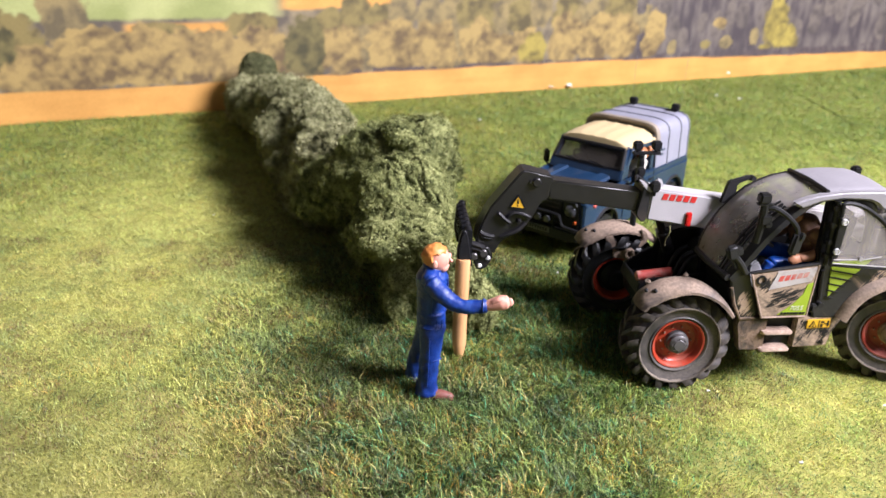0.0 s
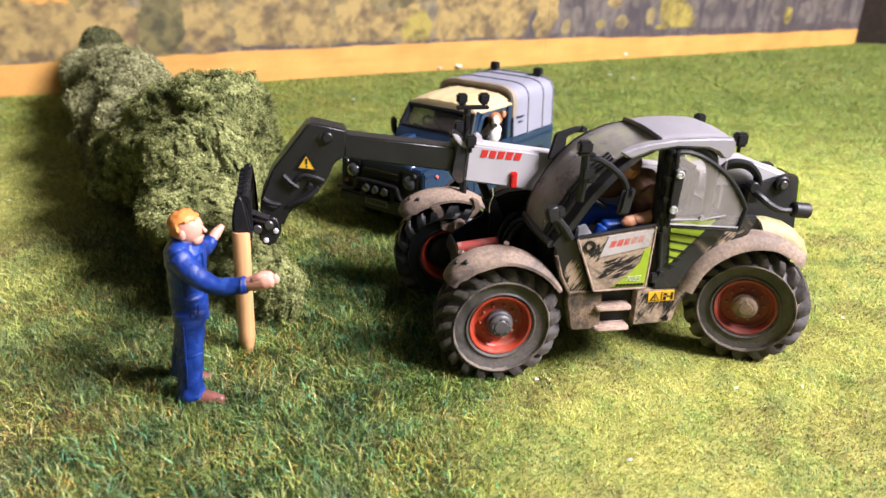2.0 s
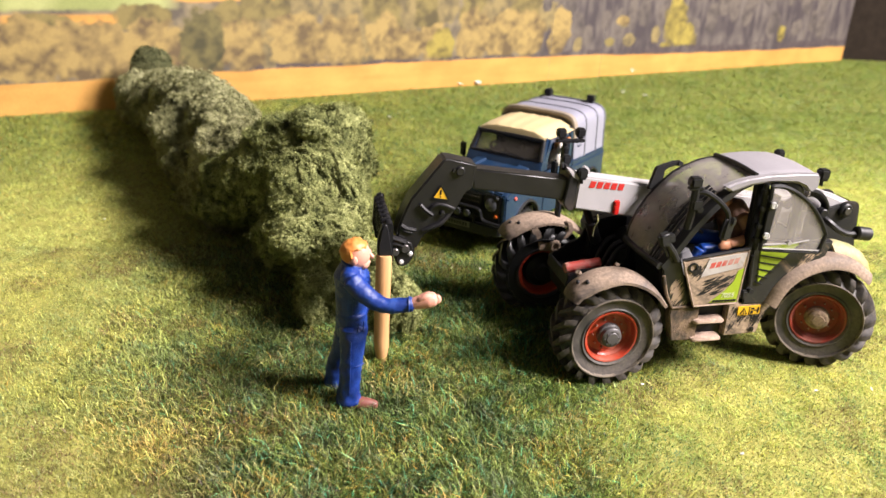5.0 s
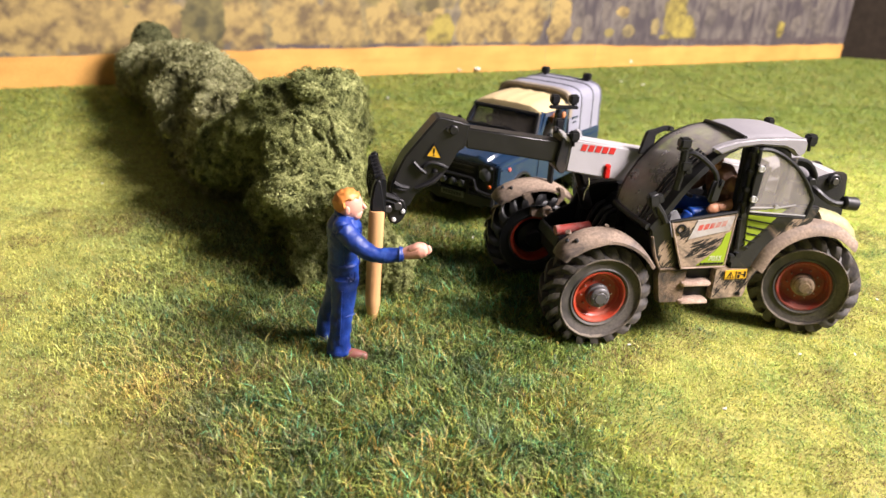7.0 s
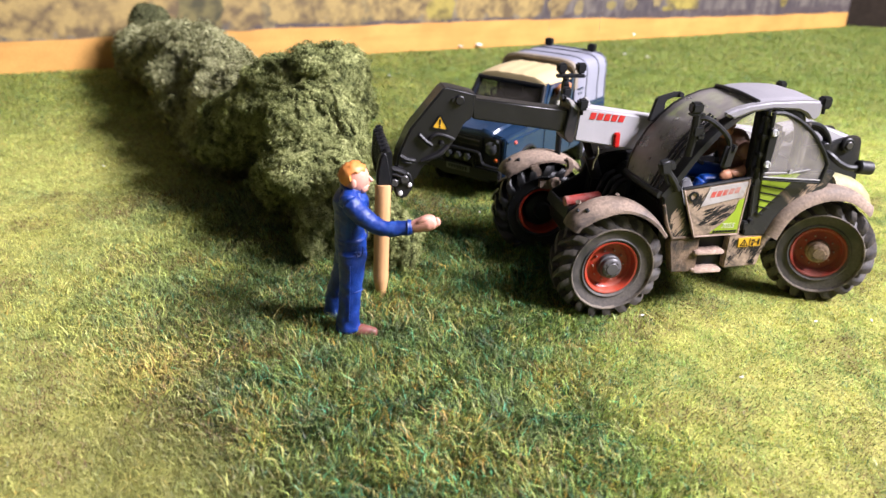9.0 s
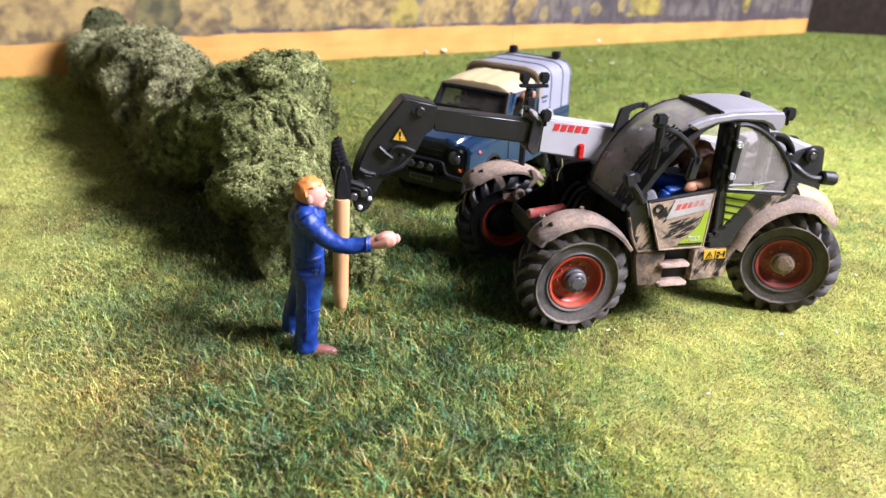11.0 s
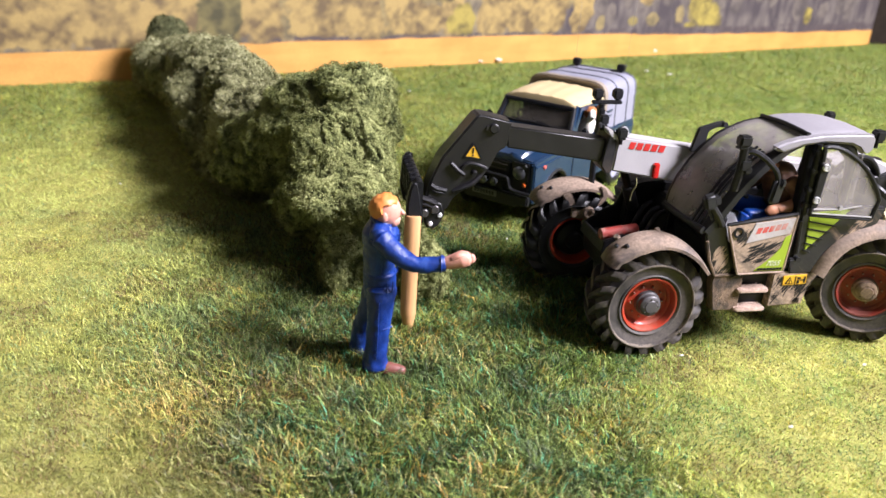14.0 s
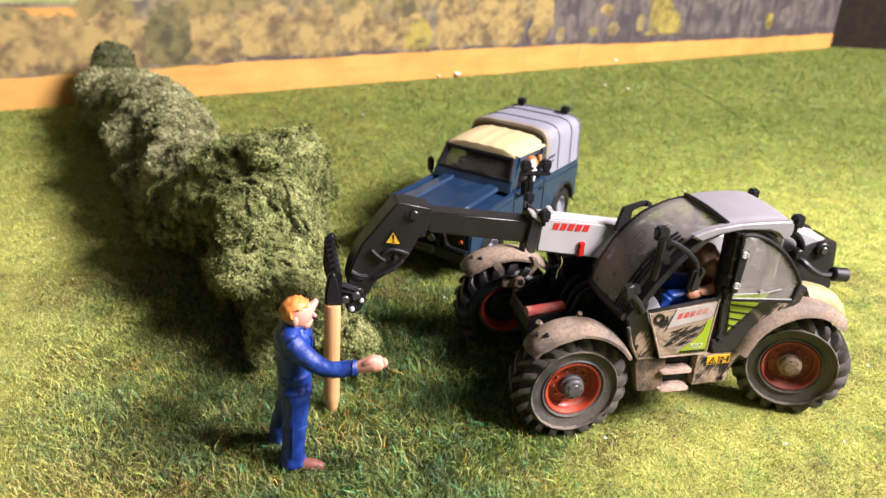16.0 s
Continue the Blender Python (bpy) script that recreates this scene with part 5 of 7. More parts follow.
    cyl(bm, (-69.8, 8.6, 60.2), (-69.8, 9.8, 60.2), 1.7, seg=16, bevel=0.3)
    part("pivot_pin", bm, PIN, pv, "bright pivot pin")
    bm = BM()
    prism(bm, [(-79.6, 46), (-81.2, 47.6), (-82.0, 51), (-80.4, 60.0), (-78.4, 62.0), (-77.8, 60)], -10, 4.0, 0.4)
    part("tail_board", bm, GREEN, t, "lime green tail board")
    bm = BM()
    prism(bm, [(-36, 58), (-36, 65), (-50, 67.2), (-57, 69.0), (-69, 64.4), (-75, 62.8), (-74, 60)], -9, 4.4, 1.0, 3)
    part("boom_rear_cover", bm, WHITE, t, "pale boom end cover")
    for k, (y, lift) in enumerate(((5.2, 0), (6.4, 1.5), (7.8, 3.0))):
        bm = BM()
        tube(bm, [(-40, y, 62), (-45, y + 1, 66.5 + lift), (-53, y + 1.5, 67.5 + lift * 0.6), (-59, y + 1, 63.5), (-60, y, 58)], 1.1, 8, smooth=5)
        part("hose", bm, BLACK, t)
    bm = BM()
    tube(bm, [(-55.5, 10, 59.5), (-57.6, 14, 57.6), (-61.5, 15.6, 54.6), (-66, 16, 52.7), (-71.4, 16, 52.3)], 1.4, 8, smooth=4)
    box(bm, (-56.0, 9.5, 57.4), (6, 5, 6.4), 0.6)
    cyl(bm, (-55.5, 9, 60.6), (-55.5, 13, 60.6), 2.2, seg=14, bevel=0.4)
    ta = part("tail_lamp_arm", bm, BLACK, t)
    bm = BM()
    cyl(bm, (-70.6, 16, 52.8), (-77.8, 16, 51.9), 3.0, seg=20, bevel=0.6)
    part("tail_lamp", bm, BLACK_DUSTY, ta)
    return t


build_telehandler()

# ---------------------------------------------------------------- the off-road pick-up (x ahead, y to its left, z up)
def car_wheel(parent, at):
    bm = BM()
    prof = [(7.4, 3.4), (8.2, 4.6), (10.2, 4.9), (11.8, 4.2), (12.3, 2.6), (12.4, 0)]
    lathe(bm, prof + [(r, -w) for r, w in prof[-2::-1]], 40, closed=True)
    for k in range(28):
        a = 2 * math.pi * k / 28
        for y in (-2.6, 2.6):
            box(bm, (12.2 * math.cos(a), y, 12.2 * math.sin(a)), (1.2, 2.6, 1.4), 0, rot(0, -math.degrees(a), 0))
    tyre = part("wheel", bm, RUBBER_CLEAN, parent, "black off-road tyre", at=at)
    bm = BM()
    lathe(bm, [(0.05, -3), (7.4, -3.2), (7.5, 3.6), (7.0, 3.9), (6.4, 2.6), (5.6, 1.2), (3.4, 1.8), (3.0, 3.2), (0.05, 3.4)], 32)
    part("rim", bm, LR_GREY, tyre, "silver steel rim")
    return tyre


def build_car():
    c = thing("pickup_car", "dark blue toy off-road pick-up with cream roof and grey canopy", "car", mmpose(101.5, 486.9, 0, 0, 0, 230.9))
    for x in (48, -39):
        for s in (1, -1):
            car_wheel(c, mmpose(x, s * 22.6, 11.0, 0, 0, 0 if s > 0 else 180))
    bm = BM()
    box(bm, (4, 0, 14), (134, 36, 9), 1.5)
    part("chassis", bm, BLACK, c)

    # body sides with wheel cut-outs
    def arch(x, r, z0):
        return [(x + r * math.cos(a), z0 + r * math.sin(a)) for a in (math.pi * k / 10 for k in range(11))]
    side = [(73.5, 15), (73.5, 36.4), (70, 37.6), (30, 39.6), (-57.5, 39.0), (-58.5, 37), (-58.5, 15)] + arch(-39, 14.4, 13.5)[::-1] + [(-20, 13.2), (28, 13.2)] + arch(48, 14.4, 13.5)[::-1]
    for s in (1, -1):
        bm = BM()
        prism(bm, side, s * 24.2, s * 27.2, 0.7, 2)
        sd = part("body_side", bm, LR_BLUE, c)
        for x in (48, -39):
            bm = BM()
            tube(bm, [(px, s * 27.3, pz) for px, pz in arch(x, 14.6, 13.5)], 1.0, 6)
            part("arch_trim", bm, BLACK_DUSTY, sd, "dusty black wheel-arch trim")
        bm = BM()
        tube(bm, [(72, s * 27.4, 34.4), (30, s * 27.5, 35.6), (-57, s * 27.5, 35.2)], 0.5, 6)
        part("waist_trim", bm, LR_BLUE, sd)
        for x in (28.4, -8.6):
            bm = BM()
            box(bm, (x, s * 27.3, 27), (0.5, 0.4, 24))
            part("door_gap", bm, BLACK, sd)
        bm = BM()
        box(bm, (-4, s * 27.6, 34), (4.0, 1.0, 1.4), 0.3)
        part("door_handle", bm, BLACK, sd)
        bm = BM()
        lathe(bm, [(0.05, 1.1), (0.8, 0.9), (1.15, 0.3), (1.2, -0.4)], 14, axis="y", c=(63.5, 27.3, 33.2) if s > 0 else (63.5, -27.9, 33.2))
        part("side_repeater", bm, REPEATER, sd, "small pinkish-red side lamp")
    bm = BM()
    box(bm, (-33, 0, 26), (50, 50, 22), 1.0)
    part("load_bed", bm, LR_BLUE, c)
    # wings and bonnet
    bm = BM()
    prism(bm, [(-24.6, 26), (-24.6, 37.0), (-16, 38.2), (16, 38.2), (24.6, 37.0), (24.6, 26)], 29, 72.6, 0.8, 2, axis="x")
    part("wings", bm, LR_BLUE, c)
    bm = BM()
    rings = []
    for x, z in ((72.8, 37.6), (71.6, 39.4), (60, 40.4), (42, 41.4), (29, 42.0)):
        rings.append([(x, y, z + dz) for y, dz in ((-18.5, -1.8), (-17.6, -0.3), (-11.5, 0.4), (-10.4, -0.7), (10.4, -0.7), (11.5, 0.4), (17.6, -0.3), (18.5, -1.8))])
    loft(bm, rings)
    part("bonnet", bm, LR_BLUE, c, "dark blue bonnet with a sunken middle")
    # front
    bm = BM()
    box(bm, (72.6, 0, 27.5), (3, 26, 16), 0.6)
    gr = part("grille", bm, BLACK, c)
    for k in range(5):
        bm = BM()
        box(bm, (74.3, 0, 22 + 2.8 * k), (0.8, 22, 0.9), 0.2)
        part("grille_bar", bm, BLACK_DUSTY, gr)
    for s in (1, -1):
        bm = BM()
        box(bm, (73.6, s * 19.0, 28.2), (1.4, 10.4, 15.6), 0.4)
        lp = part("lamp_panel", bm, BLACK, c)
        bm = BM()
        lathe(bm, [(0.05, 76.2), (2.4, 75.9), (3.7, 75.0), (4.1, 74.0), (4.1, 73)], 24, axis="x", c=(0, s * 18.2, 30.2))
        part("headlamp", bm, LAMP_GLASS, lp, "round headlamp")
        for z, m in ((34.6, LAMP_GLASS), (24.4, AMBER)):
            bm = BM()
            lathe(bm, [(0.05, 75.4), (0.9, 75.2), (1.15, 74.2), (1.15, 73)], 14, axis="x", c=(0, s * 22.0, z))
            part("marker_lamp", bm, m, lp)
    bm = BM()
    box(bm, (75.2, 0, 16.5), (3.6, 52, 5.4), 0.7)
    bp = part("bumper", bm, BLACK, c)
    bm = BM()
    tube(bm, [(76.4, -27, 20.6), (76.6, -17.5, 21.0), (77.0, -14.6, 22.8), (77.0, -13.4, 26.2), (77.0, -10.5, 27.6), (77.0, 10.5, 27.6), (77.0, 13.4, 26.2), (77.0, 14.6, 22.8), (76.6, 17.5, 21.0), (76.4, 27, 20.6)], 0.95, 8, smooth=3)
    for s in (1, -1):
        tube(bm, [(75.6, s * 9.5, 17), (76.8, s * 9.5, 22), (77.0, s * 9.5, 27.4)], 0.8, 8)
    part("bull_bar", bm, BLACK, c, "low black tubular bull bar")
    for y in (-6, 0, 6):
        bm = BM()
        lathe(bm, [(0.05, 79.4), (1.9, 79.0), (2.1, 78.0), (2.0, 76.4), (0.05, 76.2)], 16, axis="x", c=(0, y, 24.2))
        part("spot_lamp", bm, LAMP_GLASS, bp)
    bm = BM()
    box(bm, (77.2, 0, 17.2), (0.5, 15, 3.4), 0.1)
    pl = part("number_plate", bm, PLATE, bp)
    bm = BM()
    for k in range(7):
        box(bm, (77.55, -5.4 + 1.8 * k, 17.2), (0.3, 1.1, 2.0))
    part("plate_bar", bm, BLACK, pl)
    # cab: windscreen, posts, roof
    bm = BM()
    for s in (-1, 1):
        loft(bm, [[(x, s * y, z) for x, y, z in ring] for ring in (((31, 25.4, 39.5), (31, 22.2, 39.5), (27.5, 22.2, 39.5), (27.5, 25.4, 39.5)),
                                                                   ((21.4, 23.0, 57.8), (21.4, 20.4, 57.8), (18.2, 20.4, 57.5), (18.2, 23.0, 57.5)))])
    prism(bm, [(31.8, 39.5), (26.0, 39.5), (24.0, 45.6), (28.4, 46.0), (30.2, 43.6)], -25.0, 25.0, 0.6)
    prism(bm, [(22.4, 55.6), (18.8, 55.6), (17.4, 58), (21.2, 58.2)], -22.8, 22.8, 0.4)
    part("screen_frame", bm, LR_BLUE, c)
    bm = BM()
    loft(bm, [[(27.8, -24, 45.4), (27.8, 24, 45.4), (27.2, 24, 45.4), (27.2, -24, 45.4)], [(22.0, -22, 56.0), (22.0, 22, 56.0), (21.4, 22, 56.0), (21.4, -22, 56.0)]])
    part("windscreen", bm, LR_GLASS, c, "tinted clear windscreen")
    bm = BM()
    for s in (-1, 1):
        tube(bm, [(28.4, s * 23.4, 45.6), (22.4, s * 21.6, 56.4)], 1.25, 8)
    tube(bm, [(22.5, -21.8, 56.3), (22.7, 0, 56.6), (22.5, 21.8, 56.3)], 1.25, 8)
    tube(bm, [(28.4, -23.4, 45.8), (28.6, -8, 45.6), (28.6, 0, 46.2), (28.6, 10, 45.4), (28.4, 23.4, 45.8)], 0.8, 6, smooth=3)
    tube(bm, [(29.2, 14, 45.4), (28.2, 6, 46.8), (27.8, 2, 47.2)], 0.4, 5)
    tube(bm, [(29.2, -4, 45.4), (28.2, -11, 46.8), (27.8, -15, 47.2)], 0.4, 5)
    part("screen_seal", bm, BLACK, c)
    bm = BM()
    for s in (1, -1):
        prism(bm, [(-9.5, 39), (-5.5, 39), (-5.5, 57.8), (-9.5, 57.8)], s * 22.6, s * 25.6, 0.4)
    prism(bm, [(-9.6, 39), (-8.6, 39), (-8.6, 60), (-9.6, 60)], -24, 24)
    part("rear_post", bm, LR_BLUE, c)
    for s in (1, -1):
        bm = BM()
        prism(bm, [(26, 44), (19.4, 57.2), (-5.4, 57.2), (-5.4, 54.8), (16.8, 54.8), (20.6, 46.4), (21.5, 39.4), (27, 39.4)], s * 23.0, s * 24.6, 0.3)
        part("door_frame", bm, LR_BLUE, c)
    bm = BM()
    rings = []
    n = 22
    for x, z, w, h in ((22.4, 57.0, 21.6, 2.0), (21.6, 57.4, 22.6, 3.4), (16, 57.8, 23.4, 4.6), (6, 58.0, 24.2, 5.0), (-10.2, 58.0, 25.0, 5.2)):
        top = []
        for k in range(n + 1):
            y = -w + 2 * w * k / n
            e = abs(y / w)
            top.append((x, y, z + h * (1 - e ** 4.2) + (0.4 if k % 4 == 2 and 2 < k < n - 2 else 0)))
        rings.append(top + [(x, w, z - 0.8), (x, -w, z - 0.8)])
    loft(bm, rings)
    part("cab_roof", bm, LR_CREAM, c, "cream ribbed cab roof")
    bm = BM()
    box(bm, (4, 0, 40), (32, 46, 4), 1)
    for y in (-11, 11):
        box(bm, (-4, y, 47), (5, 16, 20), 2, rot(0, -8, 0))
    part("seat_row", bm, BLACK, c)
    bm = BM()
    m = Matrix.Translation((17, -11, 46)) @ rot(0, -60, 0).to_4x4()
    tube(bm, [m @ Vector((5 * math.cos(a), 5 * math.sin(a), 0)) for a in (2 * math.pi * k / 16 for k in range(17))], 0.7, 6)
    part("steering_wheel", bm, BLACK, c)
    # canopy
    prof = []
    for k in range(25):
        a = math.pi * k / 24
        prof.append((math.copysign(abs(math.cos(a)) ** 0.36, math.cos(a)) * 25.8, 50 + abs(math.sin(a)) ** 0.42 * 16.8))
    ring = [(26.4, 38.6)] + prof + [(-26.4, 38.6)]
    bm = BM()
    loft(bm, [[(x, y * k, 38.6 + (z - 38.6) * j) for y, z in ring] for x, k, j in ((-12.6, 0.975, 0.985), (-13.4, 1.0, 1.0), (-34, 1.0, 1.0), (-57.6, 1.0, 0.99), (-58.4, 0.97, 0.965))])
    can = part("canopy", bm, LR_GREY, c, "silver-grey hard canopy")
    bm = BM()
    loft(bm, [[(x, y * k, 38.6 + (z - 38.6) * j) for y, z in prof] for x, k, j in ((-12.4, 0.9, 0.9), (-10.4, 0.96, 0.97), (-10.8, 1.0, 1.012), (-14.2, 1.012, 1.02), (-14.6, 0.99, 0.99))], closed=True)
    part("canopy_front", bm, LR_TAN, can, "dusty tan front band of the canopy, darkened for shade")
    for x, w, m in ((-27.5, 0.8, LR_GREY_DARK), (-45, 0.8, LR_GREY_DARK), (-57, 0.7, LR_GREY_DARK)):
        bm = BM()
        tube(bm, [(x, y * 1.003, z + 0.1) for y, z in ring], w * 0.75, 6)
        part("canopy_rib", bm, m, can)
    bm = BM()
    letter_bars(bm, -14.5, 49.2, -22.5, 49.2, 26.2, 1.0, 5, 0.2, 0.3)
    letter_bars(bm, -16, 46.6, -21, 46.6, 26.4, 0.7, 4, 0.2, 0.3)
    part("canopy_mark", bm, LR_BLUE, can, "small blue mark bars")
    for s in (1, -1):
        bm = BM()
        box(bm, (-55.4, s * 15.3, 69.4), (4.6, 4.8, 4.2), 0.6)
        cyl(bm, (-55.4, s * 15.3, 64.5), (-55.4, s * 15.3, 68), 1.2, seg=8)
        part("roof_lamp", bm, BLACK, c, "black roof work lamp")
        bm = BM()
        tube(bm, [(-57.5, s * 17.6, 64), (-57.5, s * 17.8, 90), (-58.5, s * 18.4, 118)], 0.06, 4)
        part("aerial", bm, LR_GREY_DARK, c, "hair-thin aerial wire")
    # mirrors
    for s in (1, -1):
        bm = BM()
        tube(bm, [(27, s * 25.0, 38.5), (26.4, s * 28.4, 37.8), (25.4, s * 30.4, 39.6)], 0.8, 6, smooth=3)
        box(bm, (25, s * 31.0, 43.2), (2.2, 4.2, 9.2), 1.0, None, 3)
        part("door_mirror", bm, BLACK, c)
    return c


build_car()

# ---------------------------------------------------------------- painted toy figures, each one plain mesh
def limb(bm, pts, radii, mi, flat=1.0, seg=12, wobble=0.0, seed=0):
    """A rounded limb through pts; radii are given along it; flat squeezes it in y."""
    P = smooth_line(pts, 9 if wobble else 5)
    n = len(P)
    seg = seg * 2 if wobble else seg
    R = np.interp(np.linspace(0, 1, n), np.linspace(0, 1, len(radii)), radii)
    rings, up = [], None
    for i, p in enumerate(P):
        d = (P[min(i + 1, n - 1)] - P[max(i - 1, 0)]).normalized()
        if up is None:
            up = d.cross(Vector((0, 1, 0)))
            up = up.normalized() if up.length > 0.1 else d.orthogonal().normalized()
        up = (up - d * up.dot(d)).normalized()
        sd = d.cross(up)
        ring = []
        for k in range(seg):
            a = 2 * math.pi * k / seg
            q = Vector((p.x * 0.35 + seed, p.y * 0.35 + math.cos(a) * 1.3, p.z * 0.35 + math.sin(a) * 1.3))
            f = 1 + wobble * (noise.noise(q) + 0.7 * (0.4 - 2 * abs(noise.noise(q * 2.1))))
            v = float(R[i]) * f * (math.cos(a) * up + math.sin(a) * sd)
            ring.append(p + Vector((v.x, v.y * flat, v.z)))
        rings.append(ring)
    first, last = rings[0], rings[-1]
    R = [float(r) for r in R]
    c0, c1 = P[0], P[-1]
    rings = [[c0 + (q - c0) * 0.55 - (P[1] - P[0]).normalized() * R[0] * 0.35 for q in first]] + rings + [[c1 + (q - c1) * 0.55 + (P[-1] - P[-2]).normalized() * R[-1] * 0.35 for q in last]]
    loft(bm, rings, mi=mi)


def figure_object(name, bm, mats, label, category, at):
    ob = new(name, finish(bm, name, 60))
    for m in mats:
        ob.data.materials.append(m)
    ob.matrix_basis = at
    return tagged(ob, label, category)


def worker():
    """Standing figure in overalls, facing +x, both arms out to a post."""
    bm = BM()
    # overalls 0, skin 1, hair 2, boots 3
    limb(bm, [(-4.0, -4.6, 3), (-3.6, -4.8, 12), (-2.6, -4.4, 22), (-2.4, -3.6, 33)], [4.4, 3.8, 4.2, 5.1], 0, 1.0, 14, 0.14, 1)
    limb(bm, [(-9.4, 7.6, 3), (-8.2, 6.8, 12), (-5.6, 4.8, 22), (-3.0, 3.4, 33)], [4.2, 3.7, 4.1, 5.0], 0, 1.0, 14, 0.14, 2)
    limb(bm, [(-2.6, 0, 29), (-2.8, 0, 35), (-3.0, 0, 40), (-2.6, 0, 47), (-2.8, 0, 52.5), (-2.8, 0, 56.4)], [5.5, 5.7, 5.2, 6.0, 6.2, 3.6], 0, 1.2, 18, 0.1, 3)
    limb(bm, [(-3.2, -6.6, 52.8), (-3.0, -3, 54.0), (-3.0, 3, 54.0), (-3.2, 6.6, 52.8)], [3.6, 3.4, 3.4, 3.6], 0, 1.0, 14, 0.06, 6)
    limb(bm, [(-2.8, 0, 37.2), (-2.8, 0, 38.2)], [5.8, 5.8], 0, 1.22, 18)
    limb(bm, [(-2.8, -6.8, 53.0), (2.0, -9.4, 48.8), (8.5, -11.4, 45.6), (18.0, -12.2, 46.4)], [3.7, 3.3, 2.8, 2.5], 0, 1.0, 12, 0.14, 4)
    limb(bm, [(-2.8, 6.8, 53.0), (-2.0, 12.5, 47.8), (-0.8, 18.0, 46.2), (0.5, 21.4, 47.2)], [3.7, 3.2, 2.7, 2.3], 0, 1.0, 12, 0.14, 5)
    limb(bm, [(-2.6, 0, 55.4), (-2.4, -0.2, 57.6)], [3.7, 3.2], 0, 1.1, 14)
    # collar, cuff, seams and pocket edges
    ring = [2 * math.pi * k / 16 for k in range(17)]
    tube(bm, [(-2.3 + 3.5 * math.cos(a), -0.2 + 3.9 * math.sin(a), 56.6 - 1.0 * math.cos(a)) for a in ring], 0.75, 6)
    tube(bm, [(16.9 + 0.1 * math.cos(a), -12.2 + 2.5 * math.cos(a), 46.3 + 2.5 * math.sin(a)) for a in ring], 0.45, 5)
    for a, b in (((3.4, -2.4, 53), (3.0, -2.6, 38.6)), ((-2.4, -7.0, 50), (-2.6, -6.7, 39)), ((1.6, -6.2, 36.6), (1.2, -7.6, 33.4)), ((-0.4, -6.8, 36.4), (-0.6, -8.2, 33)), ((-3.0, -8.9, 30), (-3.6, -9.0, 8)), ((1.8, -6.6, 20), (-1.6, -8.6, 19.4))):
        limb(bm, [a, tuple((Vector(a) + Vector(b)) * 0.5 + Vector((0.1, -0.15, 0))), b], [0.2, 0.24, 0.2], 0, 1.0, 6)
    # hands
    limb(bm, [(17.8, -12.2, 46.4), (20.6, -12.6, 47.3), (23.6, -12.9, 48.3), (25.8, -13.0, 48.6)], [1.9, 2.5, 3.0, 2.4], 1, 0.9, 14)
    limb(bm, [(20.4, -13.6, 48.6), (22.4, -14.0, 49.8), (24.2, -13.8, 50.0)], [1.1, 1.2, 1.0], 1)
    limb(bm, [(25.4, -13.0, 47.6), (26.9, -13.0, 48.4), (26.4, -13.0, 49.8)], [1.2, 1.2, 1.0], 1)
    limb(bm, [(0.5, 21.4, 47.2), (1.8, 23.4, 48.9), (3.7, 25.4, 51.0)], [1.6, 1.8, 1.0], 1, 0.9)
    limb(bm, [(1.0, 22.6, 49.0), (1.8, 24.0, 50.6)], [0.8, 0.6], 1, 0.9, 8)
    # neck, head, hair
    body = set(bm.verts)
    limb(bm, [(-2.6, 0, 55.2), (-2.2, -0.4, 59)], [2.6, 2.5], 1)
    ball(bm, (-2.0, -0.6, 61.8), (4.2, 3.7, 4.9), 20, 14, 1)
    ball(bm, (0.1, -0.7, 59.0), (1.9, 2.5, 2.0), 14, 10, 1)
    limb(bm, [(1.8, -0.9, 62.4), (2.9, -1.1, 61.0)], [0.5, 0.65], 1, 1.0, 8)
    limb(bm, [(1.5, -0.7, 59.6), (1.9, -0.8, 59.2)], [0.55, 0.5], 1, 1.8, 8)
    for s in (-1, 1):
        ball(bm, (-2.6, s * 3.7 - 0.6, 61.0), (1.0, 0.6, 1.5), 10, 8, 1)
    before = set(bm.verts)
    hc = Vector((-2.7, -0.6, 62.8))
    ball(bm, hc, (4.5, 4.15, 4.2), 30, 22, 2, rot(0, -16, 0))
    for v in set(bm.verts) - before:
        q = v.co - hc
        if q.x > -0.4 and q.z < 1.6:
            v.co = hc + Vector((q.x * 0.55, q.y * 0.7, q.z * 0.4))
        elif q.z < -3.2:
            v.co.z = hc.z - 3.2
        v.co += q.normalized() * 0.55 * noise.noise(v.co * 0.9)
    pivot = Vector((-2.4, -0.4, 57.0))
    for v in set(bm.verts) - body:
        v.co = pivot + (v.co - pivot) * 1.14 - Vector((-0.9, 0, 2.3))
    # boots
    limb(bm, [(-5.6, -4.6, 1.7), (-2, -4.8, 2.2), (3, -5.4, 1.9), (6.4, -5.8, 1.5)], [2.2, 2.6, 2.3, 1.6], 3, 0.95)
    limb(bm, [(-11.2, 7.8, 1.7), (-7.2, 7.8, 2.2), (-3.2, 7.6, 1.9), (-0.2, 7.4, 1.5)], [2.2, 2.6, 2.3, 1.6], 3, 0.95)
    return figure_object("toy_figure", bm, [OVERALL, SKIN, HAIR, BOOT], "standing toy worker in blue overalls reaching towards a post", "figurine", mmpose(-1.2, 276.5, 0.6))


